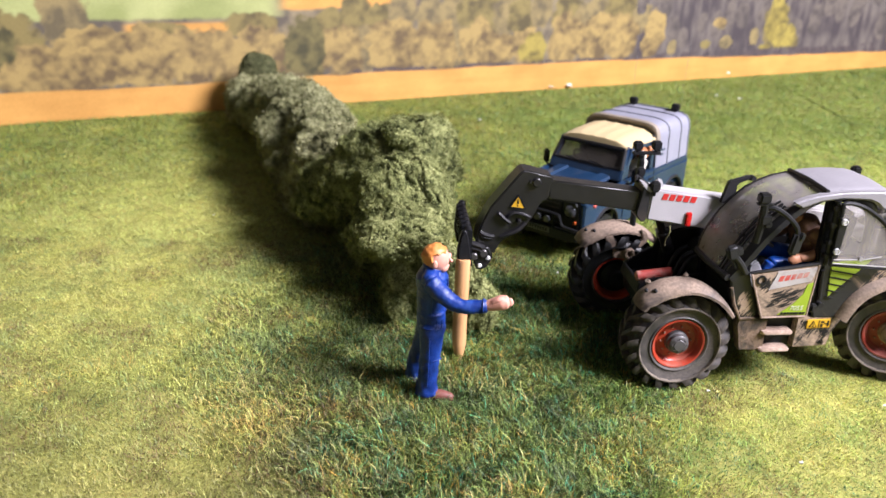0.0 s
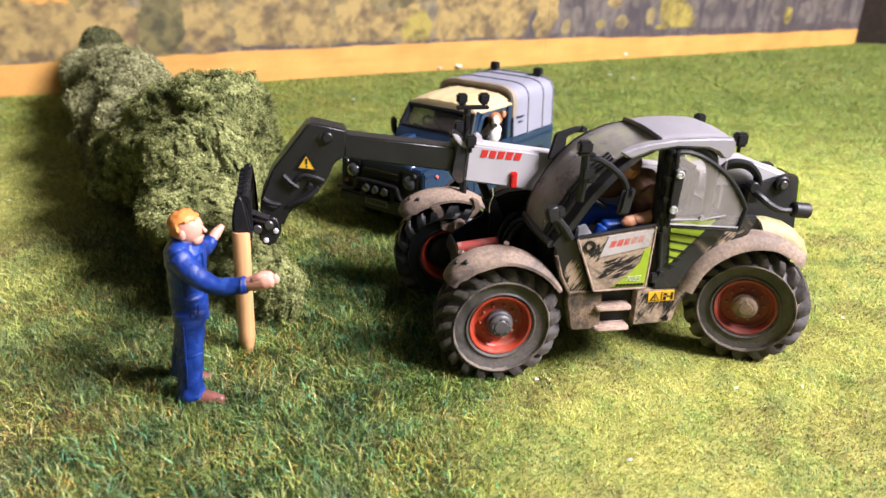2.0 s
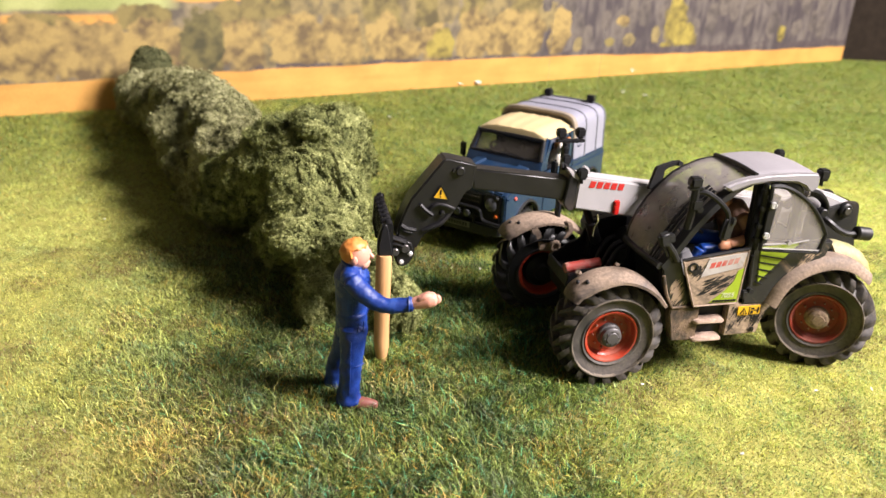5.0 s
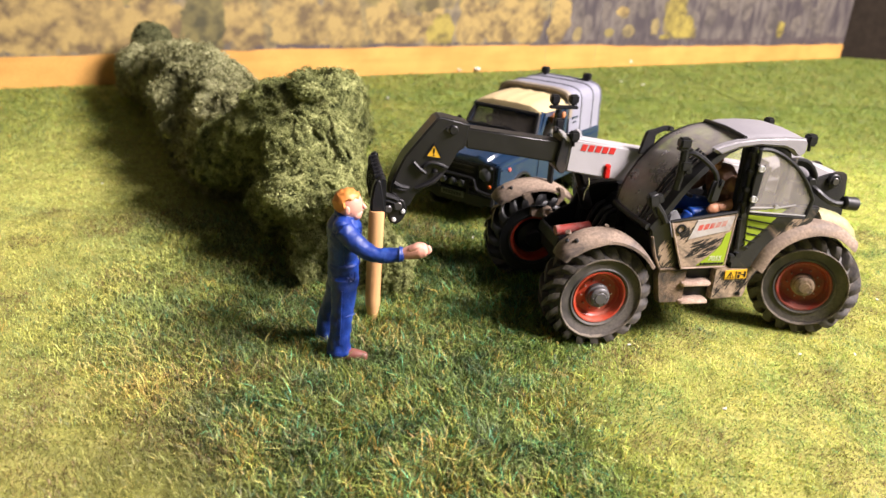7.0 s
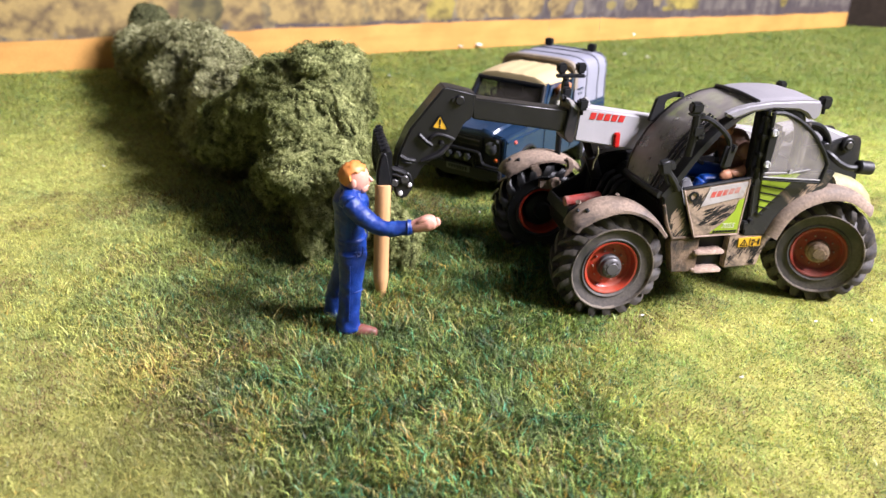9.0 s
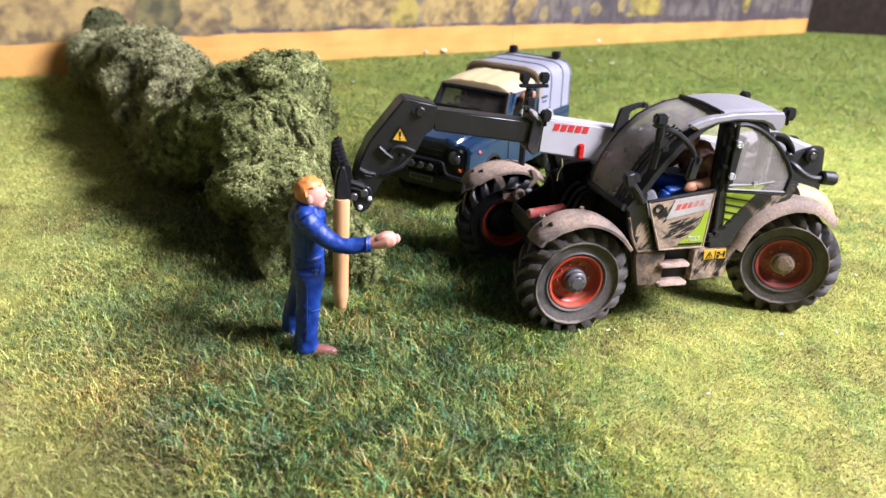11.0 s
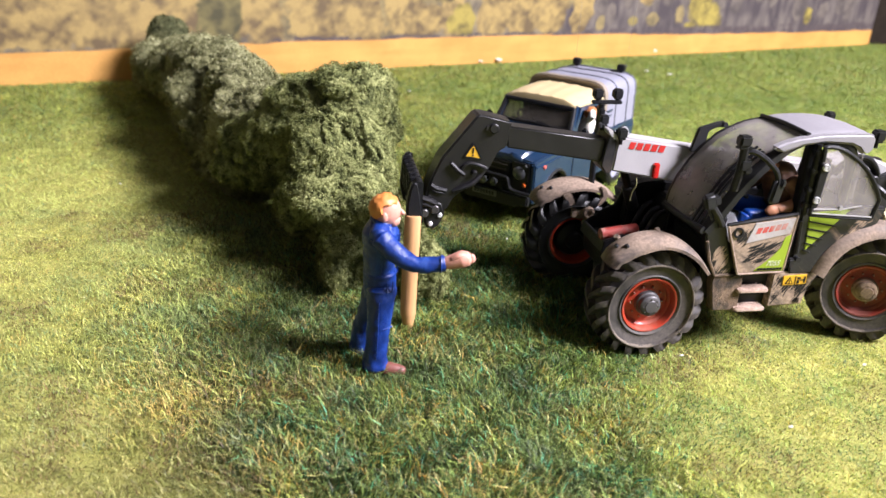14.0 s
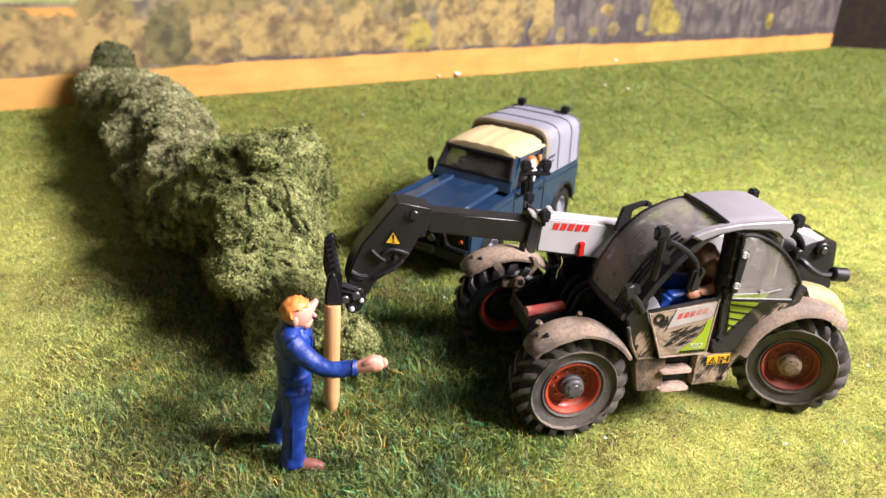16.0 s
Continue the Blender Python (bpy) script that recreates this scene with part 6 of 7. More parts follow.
def driver():
    bm = BM()
    # jumper 0, skin 1, hair 2, jeans 3
    limb(bm, [(-13, 19, 50), (-13.6, 19, 56), (-12.4, 19.4, 63), (-10.0, 19.6, 68.5)], [6.4, 6.6, 6.8, 4.6], 0, 1.2, 16, 0.12, 1)
    limb(bm, [(-11.6, 26.6, 65.6), (-14.0, 29.6, 61.4), (-13.2, 30.4, 57.4)], [3.5, 3.2, 2.7], 0, 1, 12, 0.12, 2)
    limb(bm, [(-13.0, 30.4, 57.6), (-8.0, 31.0, 56.6), (-3.0, 31.6, 56.2)], [2.3, 2.0, 1.7], 1)
    limb(bm, [(-3.2, 31.6, 56.2), (-0.6, 32.0, 55.6), (1.6, 32.2, 54.8)], [1.8, 2.0, 1.2], 1, 0.8)
    limb(bm, [(-11.0, 12.6, 65.6), (-4, 11.6, 60.6), (5.0, 14.0, 61.0)], [3.4, 3.0, 2.4], 0)
    limb(bm, [(5.0, 14.0, 61.0), (9.0, 15.2, 61.6)], [1.9, 1.6], 1)
    limb(bm, [(-11, 24.6, 49.5), (-2, 25.4, 50.8), (7.0, 26.0, 51.6)], [3.6, 3.2, 2.8], 3, 1, 12, 0.1, 3)
    limb(bm, [(7.0, 26.0, 51.4), (9.6, 26.2, 47), (11.4, 26.2, 43)], [2.8, 2.5, 2.2], 3)
    limb(bm, [(-11, 13.6, 49.5), (-2, 13.0, 51.4), (7.0, 12.6, 52.6), (11, 12.6, 46)], [4.3, 4.0, 3.4, 2.6], 3)
    limb(bm, [(-8.8, 19.8, 67.6), (-7.0, 19.9, 70)], [2.6, 2.4], 1)
    ball(bm, (-4.6, 20.2, 72.0), (4.0, 3.6, 4.6), 18, 12, 1, rot(0, 14, 0))
    limb(bm, [(-1.0, 20.2, 72.0), (0.2, 20.2, 71.2)], [0.8, 0.8], 1, 1, 8)
    ball(bm, (-5.8, 20.2, 73.4), (4.2, 4.0, 3.8), 18, 12, 2)
    for v in bm.verts:
        lift = min(max((v.co.z - 52) / 8, 0), 1)
        v.co.x += 1.6 + 3.4 * lift
        v.co.z += 0.6
    return figure_object("toy_figure", bm, [JUMPER, SKIN_TAN, HAIR_DARK, JEANS], "seated toy driver in brown jumper and blue trousers", "figurine", mmpose(141.0, 328.9, 0, 0, 0, 186.45))


HAIR_DARK = painted("brown_hair_paint", (0.16, 0.06, 0.02), 0.5, 0.2)


def dog():
    bm = BM()
    limb(bm, [(8, 21, 40), (9.2, 23.4, 44), (10.0, 25.4, 48)], [3.8, 4.2, 3.2], 0, 1, 12, 0.1)
    ball(bm, (10.0, 25.6, 51.6), (3.3, 3.3, 3.1), 16, 12, 1)
    limb(bm, [(10.8, 26.2, 52.8), (12.2, 27.2, 51.2), (13.6, 28.0, 50.0)], [1.6, 1.9, 1.3], 0, 1, 10)
    ball(bm, (12.2, 26.8, 49.6), (1.9, 1.9, 1.3), 12, 8, 0)
    for x, y in ((8.0, 28.4), (11.2, 23.0)):
        limb(bm, [(x, y, 53.4), (x + 0.2, y + 0.2, 54.6), (x + 1.3, y + 0.8, 52.8)], [1.4, 1.2, 0.6], 1, 1, 8)
    ball(bm, (14.4, 28.6, 50.3), (0.75, 0.75, 0.6), 8, 6, 2)
    for x, y in ((11.6, 28.0), (12.8, 26.0)):
        ball(bm, (x, y, 52.4), (0.5, 0.5, 0.5), 8, 6, 2)
    for v in bm.verts:
        v.co = Vector((7.6, 25.0, 44.6)) + (v.co - Vector((9.6, 25.0, 45.0))) * 1.22
    return figure_object("toy_dog", bm, [DOG_WHITE, DOG_TAN, BLACK], "white and tan toy dog leaning from the car window", "figurine", mmpose(101.5, 486.9, 0, 0, 0, 230.9))


worker()
driver()
dog()


def post():
    bm = BM()
    rings = []
    for z, r, dx in ((-0.5, 1.5, 0.2), (1.0, 1.8, 0.2), (7.6, 3.0, 0.1), (8.2, 3.05, 0.1), (11, 3.08, 0), (30, 3.1, 0), (48, 3.1, 0.2), (48.8, 2.8, 0.2)):
        rings.append([(dx + r * math.cos(a), r * math.sin(a), z) for a in (2 * math.pi * k / 20 for k in range(20))])
    loft(bm, rings)
    ob = new("fence_post", finish(bm, "fence_post", 30))
    ob.data.materials.append(WOOD)
    ob.matrix_basis = mmpose(7.6, 304.2, 0, 0, 0.5, 0)
    return tagged(ob, "pointed pale wooden fence post standing on the grass", "post")


post()


# small white scraps lying on the mat
def scrap(x, y, size, seed):
    rng = random.Random(seed)
    bm = BM()
    pts = [(size * rng.uniform(0.5, 1.1) * math.cos(a), size * rng.uniform(0.35, 0.9) * math.sin(a)) for a in (2 * math.pi * k / 7 for k in range(7))]
    prism(bm, pts, 0, size * 0.4, size * 0.12, 1, axis="z")
    ob = new("paper_scrap", finish(bm, "paper_scrap", 30))
    ob.data.materials.append(SCRAP)
    ob.matrix_basis = mmpose(x, y, 1.2 + 0.25 * size, rng.uniform(-25, 25), rng.uniform(-25, 25), rng.uniform(0, 360))
    tagged(ob, "tiny white scrap lying on the grass", "scrap", "white scraps on the grass")


SCRAP = painted("white_crumb", (0.7, 0.68, 0.62), 0.7, 0.1)
for k, (x, y, s) in enumerate(((111.7, 283, 1.1), (132.5, 237.5, 1.0), (181.8, 276.7, 1.0), (206, 277, 0.9), (25.6, 752, 2.2), (136, 938, 5.0), (113, 928, 3.5), (357, 1050, 8.5),
                               (392, 1066, 5.0), (300, 905, 3.0), (322, 890, 3.0), (255, 560, 1.6), (-150, 470, 1.0), (62, 398, 0.8), (44, 372, 0.8), (250, 330, 0.9))):
    scrap(x, y, s, 100 + k)

# ---------------------------------------------------------------- the hedge of clump foliage
LEAF = fibre_material("clump_foliage", 0.8, trans=0.18)
# heart coloured darker than the crumbs, as shade in the gaps between them
HEART_SHADE, tnt, tb = material("gap_shade_foliage_heart")
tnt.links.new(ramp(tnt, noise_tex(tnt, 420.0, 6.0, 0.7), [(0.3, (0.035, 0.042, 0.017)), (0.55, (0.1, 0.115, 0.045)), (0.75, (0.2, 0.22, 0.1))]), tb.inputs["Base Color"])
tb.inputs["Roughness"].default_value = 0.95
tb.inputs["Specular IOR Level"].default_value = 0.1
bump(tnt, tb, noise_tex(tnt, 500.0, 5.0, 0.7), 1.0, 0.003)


def sphere_points(n, rng):
    k = np.arange(n) + 0.5
    z = 1 - 2 * k / n
    a = math.pi * (1 + 5 ** 0.5) * k + rng.uniform(0, 6)
    r = np.sqrt(1 - z * z)
    return np.c_[r * np.cos(a), r * np.sin(a), z]


def lump(P, seed):
    """How far foliage swells or sinks at P, in mm."""
    bend = np.stack([value_noise(P, 17.0, seed + 60 + k) - 0.5 for k in range(3)], 1)
    fine = np.stack([value_noise(P, 6.0, seed + 70 + k) - 0.5 for k in range(3)], 1)
    Q = (P + 16 * bend + 5 * fine) * np.array((0.85, 0.85, 1.1))

    def puff(cell, k):
        return np.abs(2 * fractal(Q, cell, seed + k, 2) - 1)
    # rounded mounds, then tufts with dark pits between them
    pits = np.clip((value_noise(Q, 3.6, seed + 31) - 0.66) * 4.0, 0, 1)
    return 8 * puff(19.0, 0) + 4.2 * puff(7.5, 9) + 3.0 * puff(3.2, 17) + 1.8 * (value_noise(Q, 1.5, seed + 18) - 0.5) - 1.8 * pits - 3.4


def sag(P, seed):
    """Bend the rounded forms into uneven, hanging ones."""
    big = np.stack([fractal(P, 26.0, seed + 80 + 5 * k, 2) - 0.5 for k in range(3)], 1)
    return P + big * np.array((8.0, 8.0, 7.0))


def ball_arrays(level):
    bm0 = BM()
    bmesh.ops.create_icosphere(bm0, subdivisions=level, radius=1)
    bm0.verts.ensure_lookup_table()
    unit = np.array([v.co[:] for v in bm0.verts])
    tri = np.array([[v.index for v in f.verts] for f in bm0.faces])
    bm0.free()
    return unit, tri


def settle(P, blobs, sharp=2.6):
    """Move points near the blobs on to the smooth skin round all of them; returns the places, the outward ways and how deep inside each began."""
    P = np.asarray(P, float)
    first = None
    for _ in range(4):
        total, slope = np.full(len(P), 1e-9), np.zeros_like(P)
        for c, s in blobs:
            D = (P - np.array(c)) / np.array(s)
            w = np.exp(np.clip(-sharp * ((D * D).sum(1) - 1), -30, 30))
            total += w
            slope += w[:, None] * 2 * D / np.array(s)
        f = -np.log(total) / sharp
        first = f if first is None else first
        g = slope / total[:, None]
        step = np.clip(f / np.maximum((g * g).sum(1), 1e-5), -60, 60)[:, None] * g
        far = np.linalg.norm(step, axis=1)[:, None]
        P = P - step * np.minimum(1, 7 / np.maximum(far, 1e-6))
    N = g / np.maximum(np.linalg.norm(g, axis=1)[:, None], 1e-9)
    return P, N, first


def bush(label, at, blobs, seed, leaves, size, colours, relief=1.0):
    """Clump of foliage: a dark heart and a fleece of small crumbs. blobs: centre and half sizes in mm."""
    rng = np.random.default_rng(seed)
    blobs, main = list(blobs), len(blobs)
    for c, s in list(blobs):
        for _ in range(int(1 + s[0] * s[2] / 300)):
            u = rng.normal(size=3)
            u[2] = abs(u[2]) * 0.9 - 0.25
            u /= np.linalg.norm(u)
            r = rng.uniform(5.0, 8.5)
            blobs.append((tuple(np.array(c) + u * np.array(s) * rng.uniform(0.82, 0.96)), (r * rng.uniform(0.9, 1.5), r * rng.uniform(0.9, 1.5), r * rng.uniform(0.7, 1.1))))
    b = thing("hedge_bush", label, "hedge", mmpose(*at), "hedge of clump foliage")
    area = np.array([(s[0] * s[1] + s[1] * s[2] + s[0] * s[2]) for _, s in blobs], float)
    vs, fs, off = [], [], 0
    unit_fine, tri_fine = ball_arrays(5)
    unit_low, tri_low = ball_arrays(3)
    for number, (c, s) in enumerate(blobs):
        unit, tri = (unit_fine, tri_fine) if number < main else (unit_low, tri_low)
        P, N, _ = settle(unit * np.array(s) + np.array(c), blobs)
        P = P + N * (lump(P, seed)[:, None] * 0.95 * relief - 1.6)
        P = sag(P, seed)
        P[:, 2] = np.maximum(P[:, 2], -1)
        vs.append(P)
        fs.append(tri + off)
        off += len(P)
    me = raw_mesh("heart", np.vstack(vs), np.vstack(fs), mat=HEART_SHADE)
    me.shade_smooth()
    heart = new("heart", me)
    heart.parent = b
    # crumbs and curled sprigs over the surface
    pts, nor = [], []
    for (c, s), share in zip(blobs, area / area.sum()):
        n = int(leaves * share)
        U = sphere_points(n, rng) + rng.normal(0, 0.01, (n, 3))
        U /= np.linalg.norm(U, axis=1)[:, None]
        P, N, deep = settle(U * np.array(s) + np.array(c), blobs)
        P = P + N * (lump(P, seed) * relief + rng.random(n) ** 1.6 * 3.2 * size - 0.8)[:, None]
        keep = (P[:, 2] > 0.5) & (deep > -0.75)
        pts.append(P[keep])
        nor.append(N[keep])
    P, N = np.vstack(pts), np.vstack(nor)
    P = sag(P, seed)
    N, P = N[P[:, 2] > 0], P[P[:, 2] > 0]
    n = len(P)
    M = N + 0.4 * rng.normal(size=(n, 3))
    M /= np.linalg.norm(M, axis=1)[:, None]
    D = np.cross(M, rng.normal(size=(n, 3)))
    D /= np.linalg.norm(D, axis=1)[:, None]
    S = np.cross(M, D)
    L = size * rng.uniform(0.6, 1.7, n)[:, None]
    Wd = L * rng.uniform(0.3, 0.62, n)[:, None]
    # a few thin sprigs stand out of the mat
    sprig = (rng.random(n) < 0.16)[:, None]
    L = np.where(sprig, L * 2.9, L)
    Wd = np.where(sprig, Wd * 0.34, Wd)
    D = np.where(sprig, (0.45 * N + D - np.array((0, 0, 0.3))) / 1.1, D)
    V = np.stack([P - D * L * 0.5 + S * Wd, P - D * L * 0.5 - S * Wd, P + D * L * 0.6 + N * 0.25 * L], 1).reshape(-1, 3)
    F = np.arange(3 * n).reshape(n, 3)
    t = np.clip(0.36 + 0.6 * (fractal(P, 26.0, seed + 3, 2) - 0.5) + 1.3 * (fractal(P, 3.4, seed + 4, 3) - 0.5) + 0.4 * rng.random(n), 0, 1)[:, None]
    lo, mid, hi = (np.array(c) for c in colours)
    C = np.where(t < 0.5, lo + (mid - lo) * t * 2, mid + (hi - mid) * (t - 0.5) * 2)
    C = C * rng.uniform(0.88, 1.1, (n, 1))
    fol = tagged(new("foliage", raw_mesh("foliage", V, F, np.repeat(C, 3, 0), LEAF)), kind="stuff")
    fol.parent = b
    return b


DEEP = ((0.042, 0.054, 0.018), (0.255, 0.28, 0.094), (0.56, 0.58, 0.245))
BOTTLE = ((0.04, 0.045, 0.02), (0.1, 0.11, 0.045), (0.2, 0.2, 0.09))
GREYISH = ((0.07, 0.075, 0.032), (0.3, 0.3, 0.135), (0.58, 0.57, 0.32))
bush("tall dark green clump-foliage hedge bush with mossy crumbs", (-18, 374, 0),
     [((4, 28, 65), (14, 19, 16)), ((-20, 33, 60), (20, 18, 19)), ((8, 23, 71), (10, 14, 11)), ((8, 4, 44), (11, 14, 24)), ((7, 47, 57), (13, 15, 19)), ((7, 36, 36), (13, 20, 26)), ((-9, 5, 52), (18, 15, 18)), ((-6, 27, 69), (15, 14, 13)), ((-12, -3, 43), (14, 12, 13)), ((6, -8, 42), (13, 12, 13)), ((-7, -18, 33), (14, 13, 12)),
      ((6, -24, 25), (13, 12, 16)), ((1, -27, 13), (11, 10, 12)), ((4, -32, 9), (12, 10, 11)), ((26, -36, 15), (12, 11, 16)), ((34, -44, 13), (9, 8, 13)), ((18, -14, 14), (14, 16, 15)),
      ((-45, 50, 38), (18, 17, 20)), ((-23, 25, 22), (11, 17, 21)), ((-14, 8, 20), (10, 13, 15)), ((-4, 30, 28), (18, 26, 26)), ((-32, 40, 44), (16, 18, 18))], 21, 1000000, 0.6, DEEP)
bush("mid-height grey-green foliage hedge bush", (-66, 455, 0),
     [((-15, 13, 36), (19, 19, 20)), ((0, -2, 44), (17, 17, 20)), ((-14, 38, 43), (19, 22, 23)), ((-13, 8, 17), (18, 24, 17)), ((-2, 12, 26), (20, 24, 24)), ((-30, 30, 22), (15, 20, 20))], 33, 400000, 0.72, GREYISH, 0.9)
bush("greyish foliage hedge bush with ragged top", (-98, 540, 0),
     [((10, -12, 45), (20, 23, 23)), ((-10, 28, 45), (21, 26, 23)), ((-17, 2, 27), (17, 26, 25)), ((-30, 40, 26), (17, 26, 24))], 47, 260000, 0.9, GREYISH, 0.85)
bush("low greyish foliage bush with drooping crumbs", (-140, 640, 0),
     [((12, -30, 39), (22, 26, 26)), ((-10, 2, 34), (23, 28, 24)), ((-34, 48, 27), (23, 28, 21)), ((-44, 70, 22), (20, 20, 19))], 53, 130000, 1.15, GREYISH, 0.7)
bush("rounded dark green bush at the backdrop", (-180, 738, 0),
     [((-2, -3, 44), (16, 14, 18)), ((-4, -8, 20), (19, 14, 21))], 59, 60000, 1.3, BOTTLE, 0.35)

# ---------------------------------------------------------------- static grass fibres
GRASS = fibre_material("static_grass_fibre", 0.42, trans=0.1)


def fibres(name, label, x0, x1, y0, y1, count, length, width, seed, keep=None, spread=(0.32, 1.5), mixed=1.0, simple=False, tangle=0.0):
    """Standing, bent fibres of grass on the mat."""
    rng = np.random.default_rng(seed)
    P = np.c_[rng.uniform(x0, x1, count), rng.uniform(y0, y1, count)]
    if keep is not None:
        P = P[keep(P, rng)]
    n = len(P)
    big, mid, small = fractal(P, 120.0, 71, 3), fractal(P, 34.0, 72, 3), fractal(P, 9.0, 73, 2)
    tuft, pale = grass_zones(P)
    # short dark fibres among the long ones stand in for shade at the roots
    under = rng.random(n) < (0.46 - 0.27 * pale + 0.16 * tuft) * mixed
    straw = np.clip((big - 0.42) * 4.0, 0, 1) * np.clip((mid - 0.38) * 4.0, 0, 1)
    straw = straw * (1 - 0.75 * tuft) * (1 - 0.6 * pale * (P[:, 1] > 300))
    dead = spot(P, -82, 254, 26, 15) + 0.6 * spot(P, -100, 215, 22, 20) + 0.45 * spot(P, 10, 203, 36, 14)
    straw = np.clip(straw + 0.7 * dead * (0.4 + 1.2 * mid), 0, 1)
    straw = np.clip(straw + 0.8 * spot(P, 13, 283, 10, 9), 0, 1)
    brown = np.clip((fractal(P, 20.0, 77, 3) - 0.53) * 8.0, 0, 1) * (1 - 0.8 * tuft)
    brown = np.clip(brown + 0.8 * spot(P, -42, 258, 22, 9), 0, 1)
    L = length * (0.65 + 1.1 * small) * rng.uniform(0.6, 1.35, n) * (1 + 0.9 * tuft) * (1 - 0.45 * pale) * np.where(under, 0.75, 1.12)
    a = rng.uniform(0, 2 * math.pi, n)
    lean_a = 2 * math.pi * (1.3 * fractal(P, 16.0, 75, 2)) + rng.normal(0, 1.6, n)
    lean = rng.uniform(0.25, 1.5, n) * (1 - 0.4 * tuft * (1 - tangle)) * (1 + 0.5 * pale) + tangle * rng.uniform(0.0, 0.9, n)
    d = np.c_[np.cos(lean_a), np.sin(lean_a)] * lean[:, None]
    side = np.c_[np.cos(a), np.sin(a), np.zeros(n)] * (width * rng.uniform(0.7, 1.3, n))[:, None] * 0.5
    base = np.c_[P, ground_height(P) - 0.5]
    midp = base + np.c_[d * 0.35, np.ones(n)] * (L * 0.52)[:, None]
    tip = base + np.c_[d * 1.0, np.full(n, 0.85) - tangle * rng.uniform(-0.15, 0.5, n)] * L[:, None]
    corners = 3 if simple else 5
    if simple:
        V = np.stack([base - side, base + side, tip], 1).reshape(-1, 3)
        F = np.arange(3 * n).reshape(n, 3)
    else:
        V = np.stack([base - side, base + side, midp - side * 0.8, midp + side * 0.8, tip], 1).reshape(-1, 3)
        o = (np.arange(n) * 5)[:, None]
        F = np.concatenate([o + [[0, 1, 3]], o + [[0, 3, 2]], o + [[2, 3, 4]]], 0)
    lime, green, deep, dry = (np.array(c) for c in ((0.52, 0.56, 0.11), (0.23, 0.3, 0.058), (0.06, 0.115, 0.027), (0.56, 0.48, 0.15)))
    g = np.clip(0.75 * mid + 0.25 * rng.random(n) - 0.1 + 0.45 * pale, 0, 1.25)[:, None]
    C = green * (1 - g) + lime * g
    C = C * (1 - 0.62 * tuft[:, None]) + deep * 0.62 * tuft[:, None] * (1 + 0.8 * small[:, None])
    teal, amber = np.array((0.05, 0.22, 0.1)), np.array((0.62, 0.36, 0.06))
    kind = rng.random(n)[:, None]
    cool, warm = (np.clip((fractal(P, 8.0, k, 2) - 0.54) * 5, 0, 1)[:, None] for k in (87, 88))
    C = np.where(kind < 0.02 + 0.07 * (1 - pale[:, None]) + 0.2 * cool * mixed, teal * (0.8 + tuft[:, None]), np.where(kind > 1 - (0.02 + 0.22 * warm) * mixed, amber, C))
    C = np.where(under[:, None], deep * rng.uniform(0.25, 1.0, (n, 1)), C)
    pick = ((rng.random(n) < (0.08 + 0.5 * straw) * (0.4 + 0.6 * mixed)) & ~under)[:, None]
    C = np.where(pick, (dry + np.array((0.06, -0.07, -0.04)) * np.clip(dead, 0, 1)[:, None]) * rng.uniform(0.6, 1.1, (n, 1)), C)
    # mottling: drier and fresher patches a thumb's width across
    mott = np.clip((fractal(P, 15.0, 78, 3) - 0.5) * 3.2, -1, 1)[:, None]
    C = C * (1 + 0.38 * mixed * mott)
    C = C * np.where(mott > 0, 1 + mixed * mott * np.array((0.1, -0.02, -0.1)), 1 - mixed * mott * np.array((-0.25, 0.0, 0.35)))
    fresh = np.clip((P[:, 0] - 30) / 70, 0, 1)[:, None]
    C = C * (1 + fresh * np.array((-0.1, 0.03, 0.0)))
    olive = (np.clip((fractal(P, 11.0, 79, 2) - 0.44) * 5, 0, 1) * np.clip((290 - P[:, 1]) / 60, 0, 1) * np.clip((20 - P[:, 0]) / 60, 0, 1))[:, None]
    C = C * (1 - 0.35 * mixed * olive) + np.array((0.2, 0.18, 0.06)) * 0.35 * mixed * olive
    worn = (0.5 * np.clip((262 - P[:, 1]) / 50, 0, 1) * np.clip((-15 - P[:, 0]) / 50, 0, 1) * (1 - tuft))[:, None]
    C = C * (1 - worn) + np.array((0.5, 0.42, 0.13)) * worn * rng.uniform(0.5, 1.25, (n, 1))
    felt = 0.45 * (pale * (P[:, 0] < 60))[:, None]
    C = C * (1 - felt) + np.array((0.34, 0.36, 0.13)) * felt
    C = np.where((rng.random(n) < 0.5 * brown * mixed)[:, None], np.array((0.2, 0.135, 0.06)) * rng.uniform(0.6, 1.3, (n, 1)), C)
    C = np.clip(C * rng.uniform(*spread, (n, 1)) * (1 + 0.5 * pale[:, None]) * 0.92, 0, 0.8)
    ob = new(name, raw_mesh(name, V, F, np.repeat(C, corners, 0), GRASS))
    return tagged(ob, label, "grass", kind="stuff")


def in_view(P, rng):
    """Leave out the fibres far to the sides."""
    return (P[:, 0] > -0.62 * P[:, 1] - 60) & (P[:, 0] < 0.75 * P[:, 1] + 110)


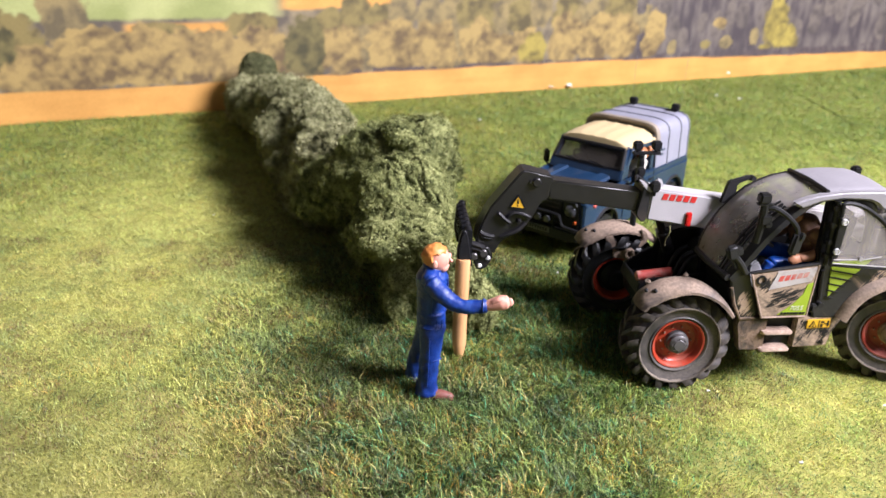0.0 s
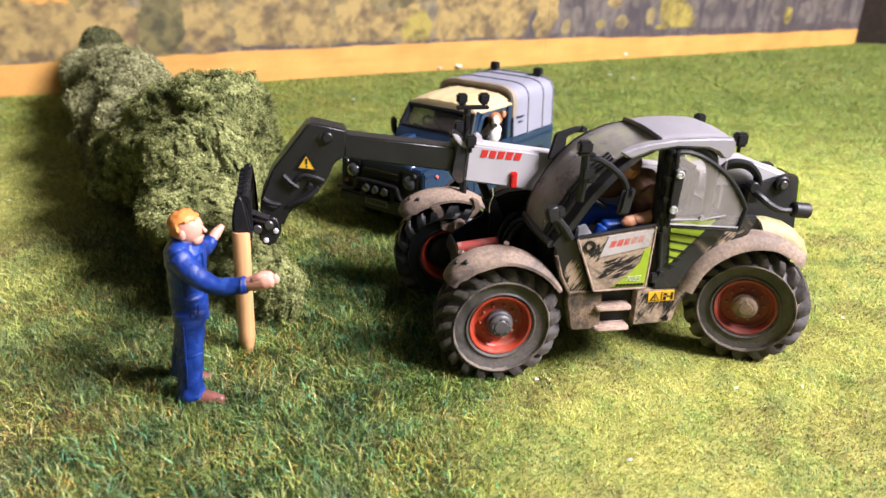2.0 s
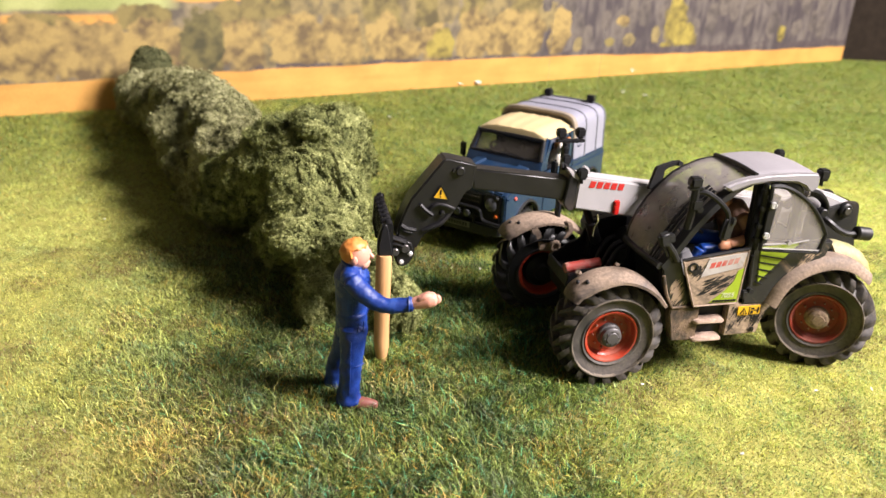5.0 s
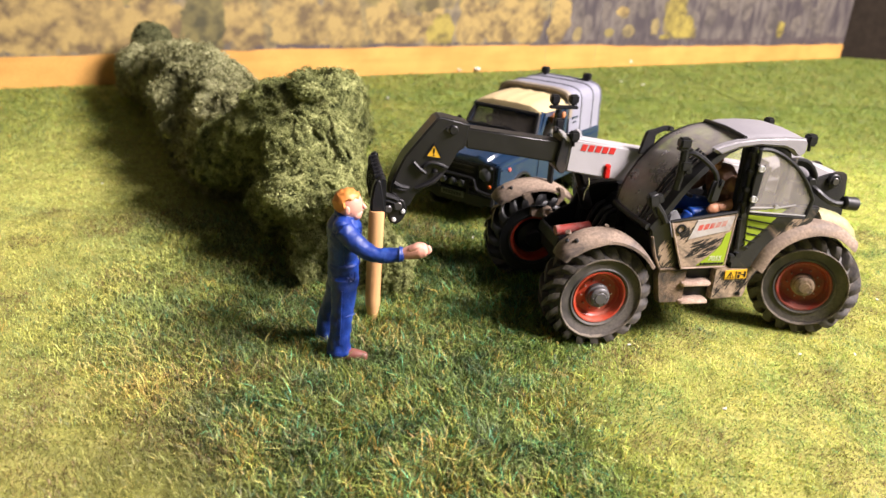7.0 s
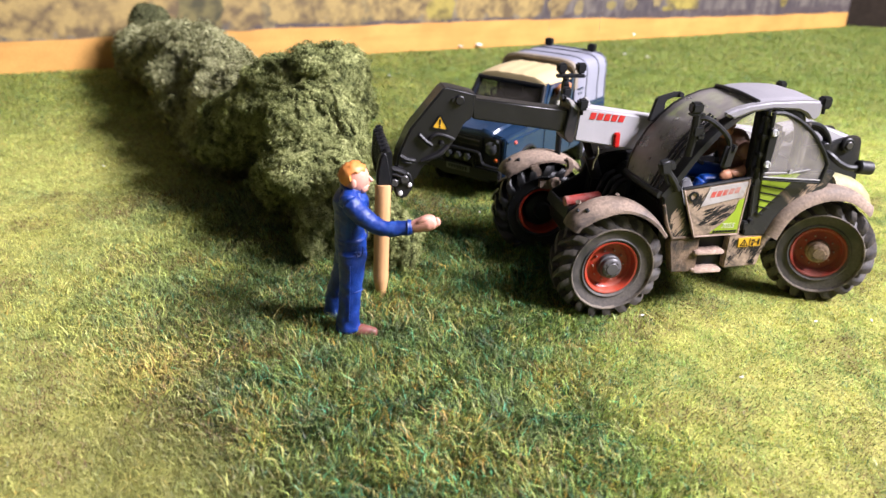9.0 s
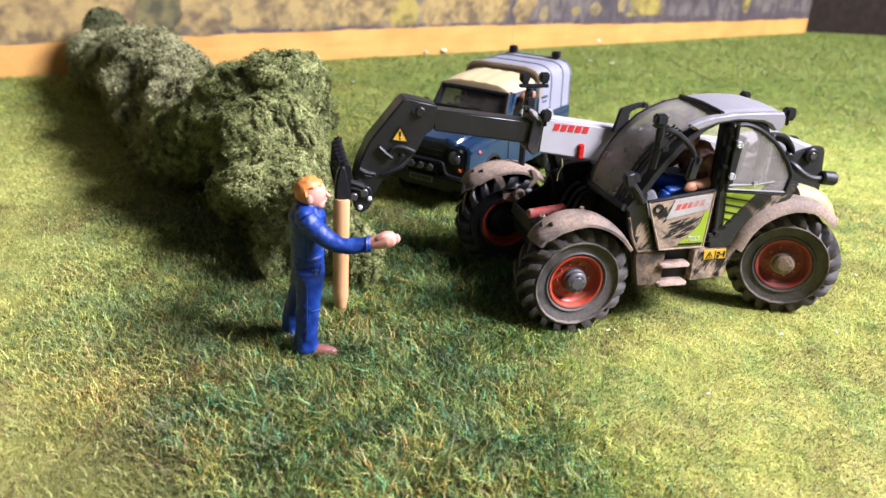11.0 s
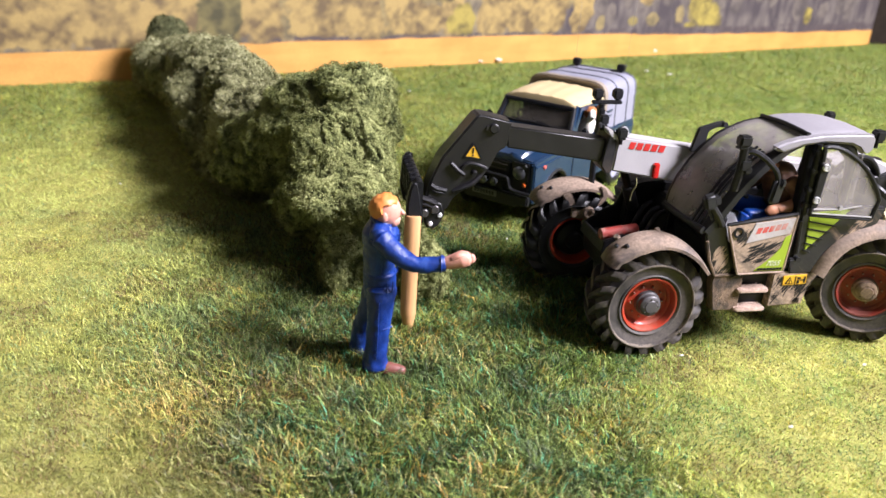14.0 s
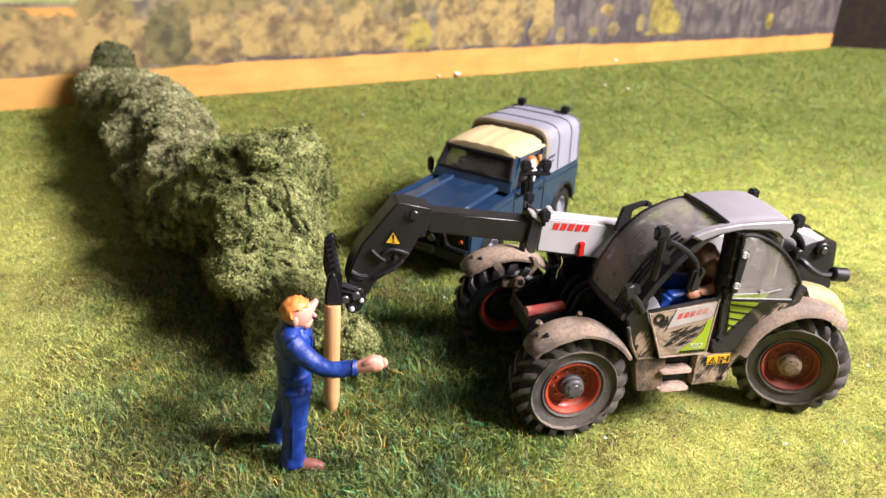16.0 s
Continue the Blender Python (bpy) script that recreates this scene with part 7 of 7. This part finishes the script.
fibres("grass", "short yellow-green static grass with straw patches", -330, 420, 118, 430, 520000, 2.0, 0.2, 81, in_view)
fibres("grass", "long tangled dark green static grass tufts, some darkened for shade", -200, 200, 118, 430, 420000, 2.15, 0.33, 82,
       lambda P, rng: in_view(P, rng) & (rng.random(len(P)) < (1.0 * grass_zones(P)[0] - 0.08) * (1 - 0.9 * spot(P, 1, 270, 13, 11))), (0.08, 1.9), 0.9, False, 0.2)
fibres("grass", "short bright green static grass of the far field", -420, 800, 430, 830, 420000, 2.2, 0.42, 83, in_view, (0.76, 1.28), 0.25, True)
fibres("grass", "sunlit green grass towards the backdrop", -420, 960, 780, 1235, 150000, 2.6, 0.7, 85,
       lambda P, rng: in_view(P, rng) & ((P[:, 1] - 832) < (P[:, 0] + 91) * 0.476 - 6) & (P[:, 1] > 830), (0.75, 1.15), 0.1, True)
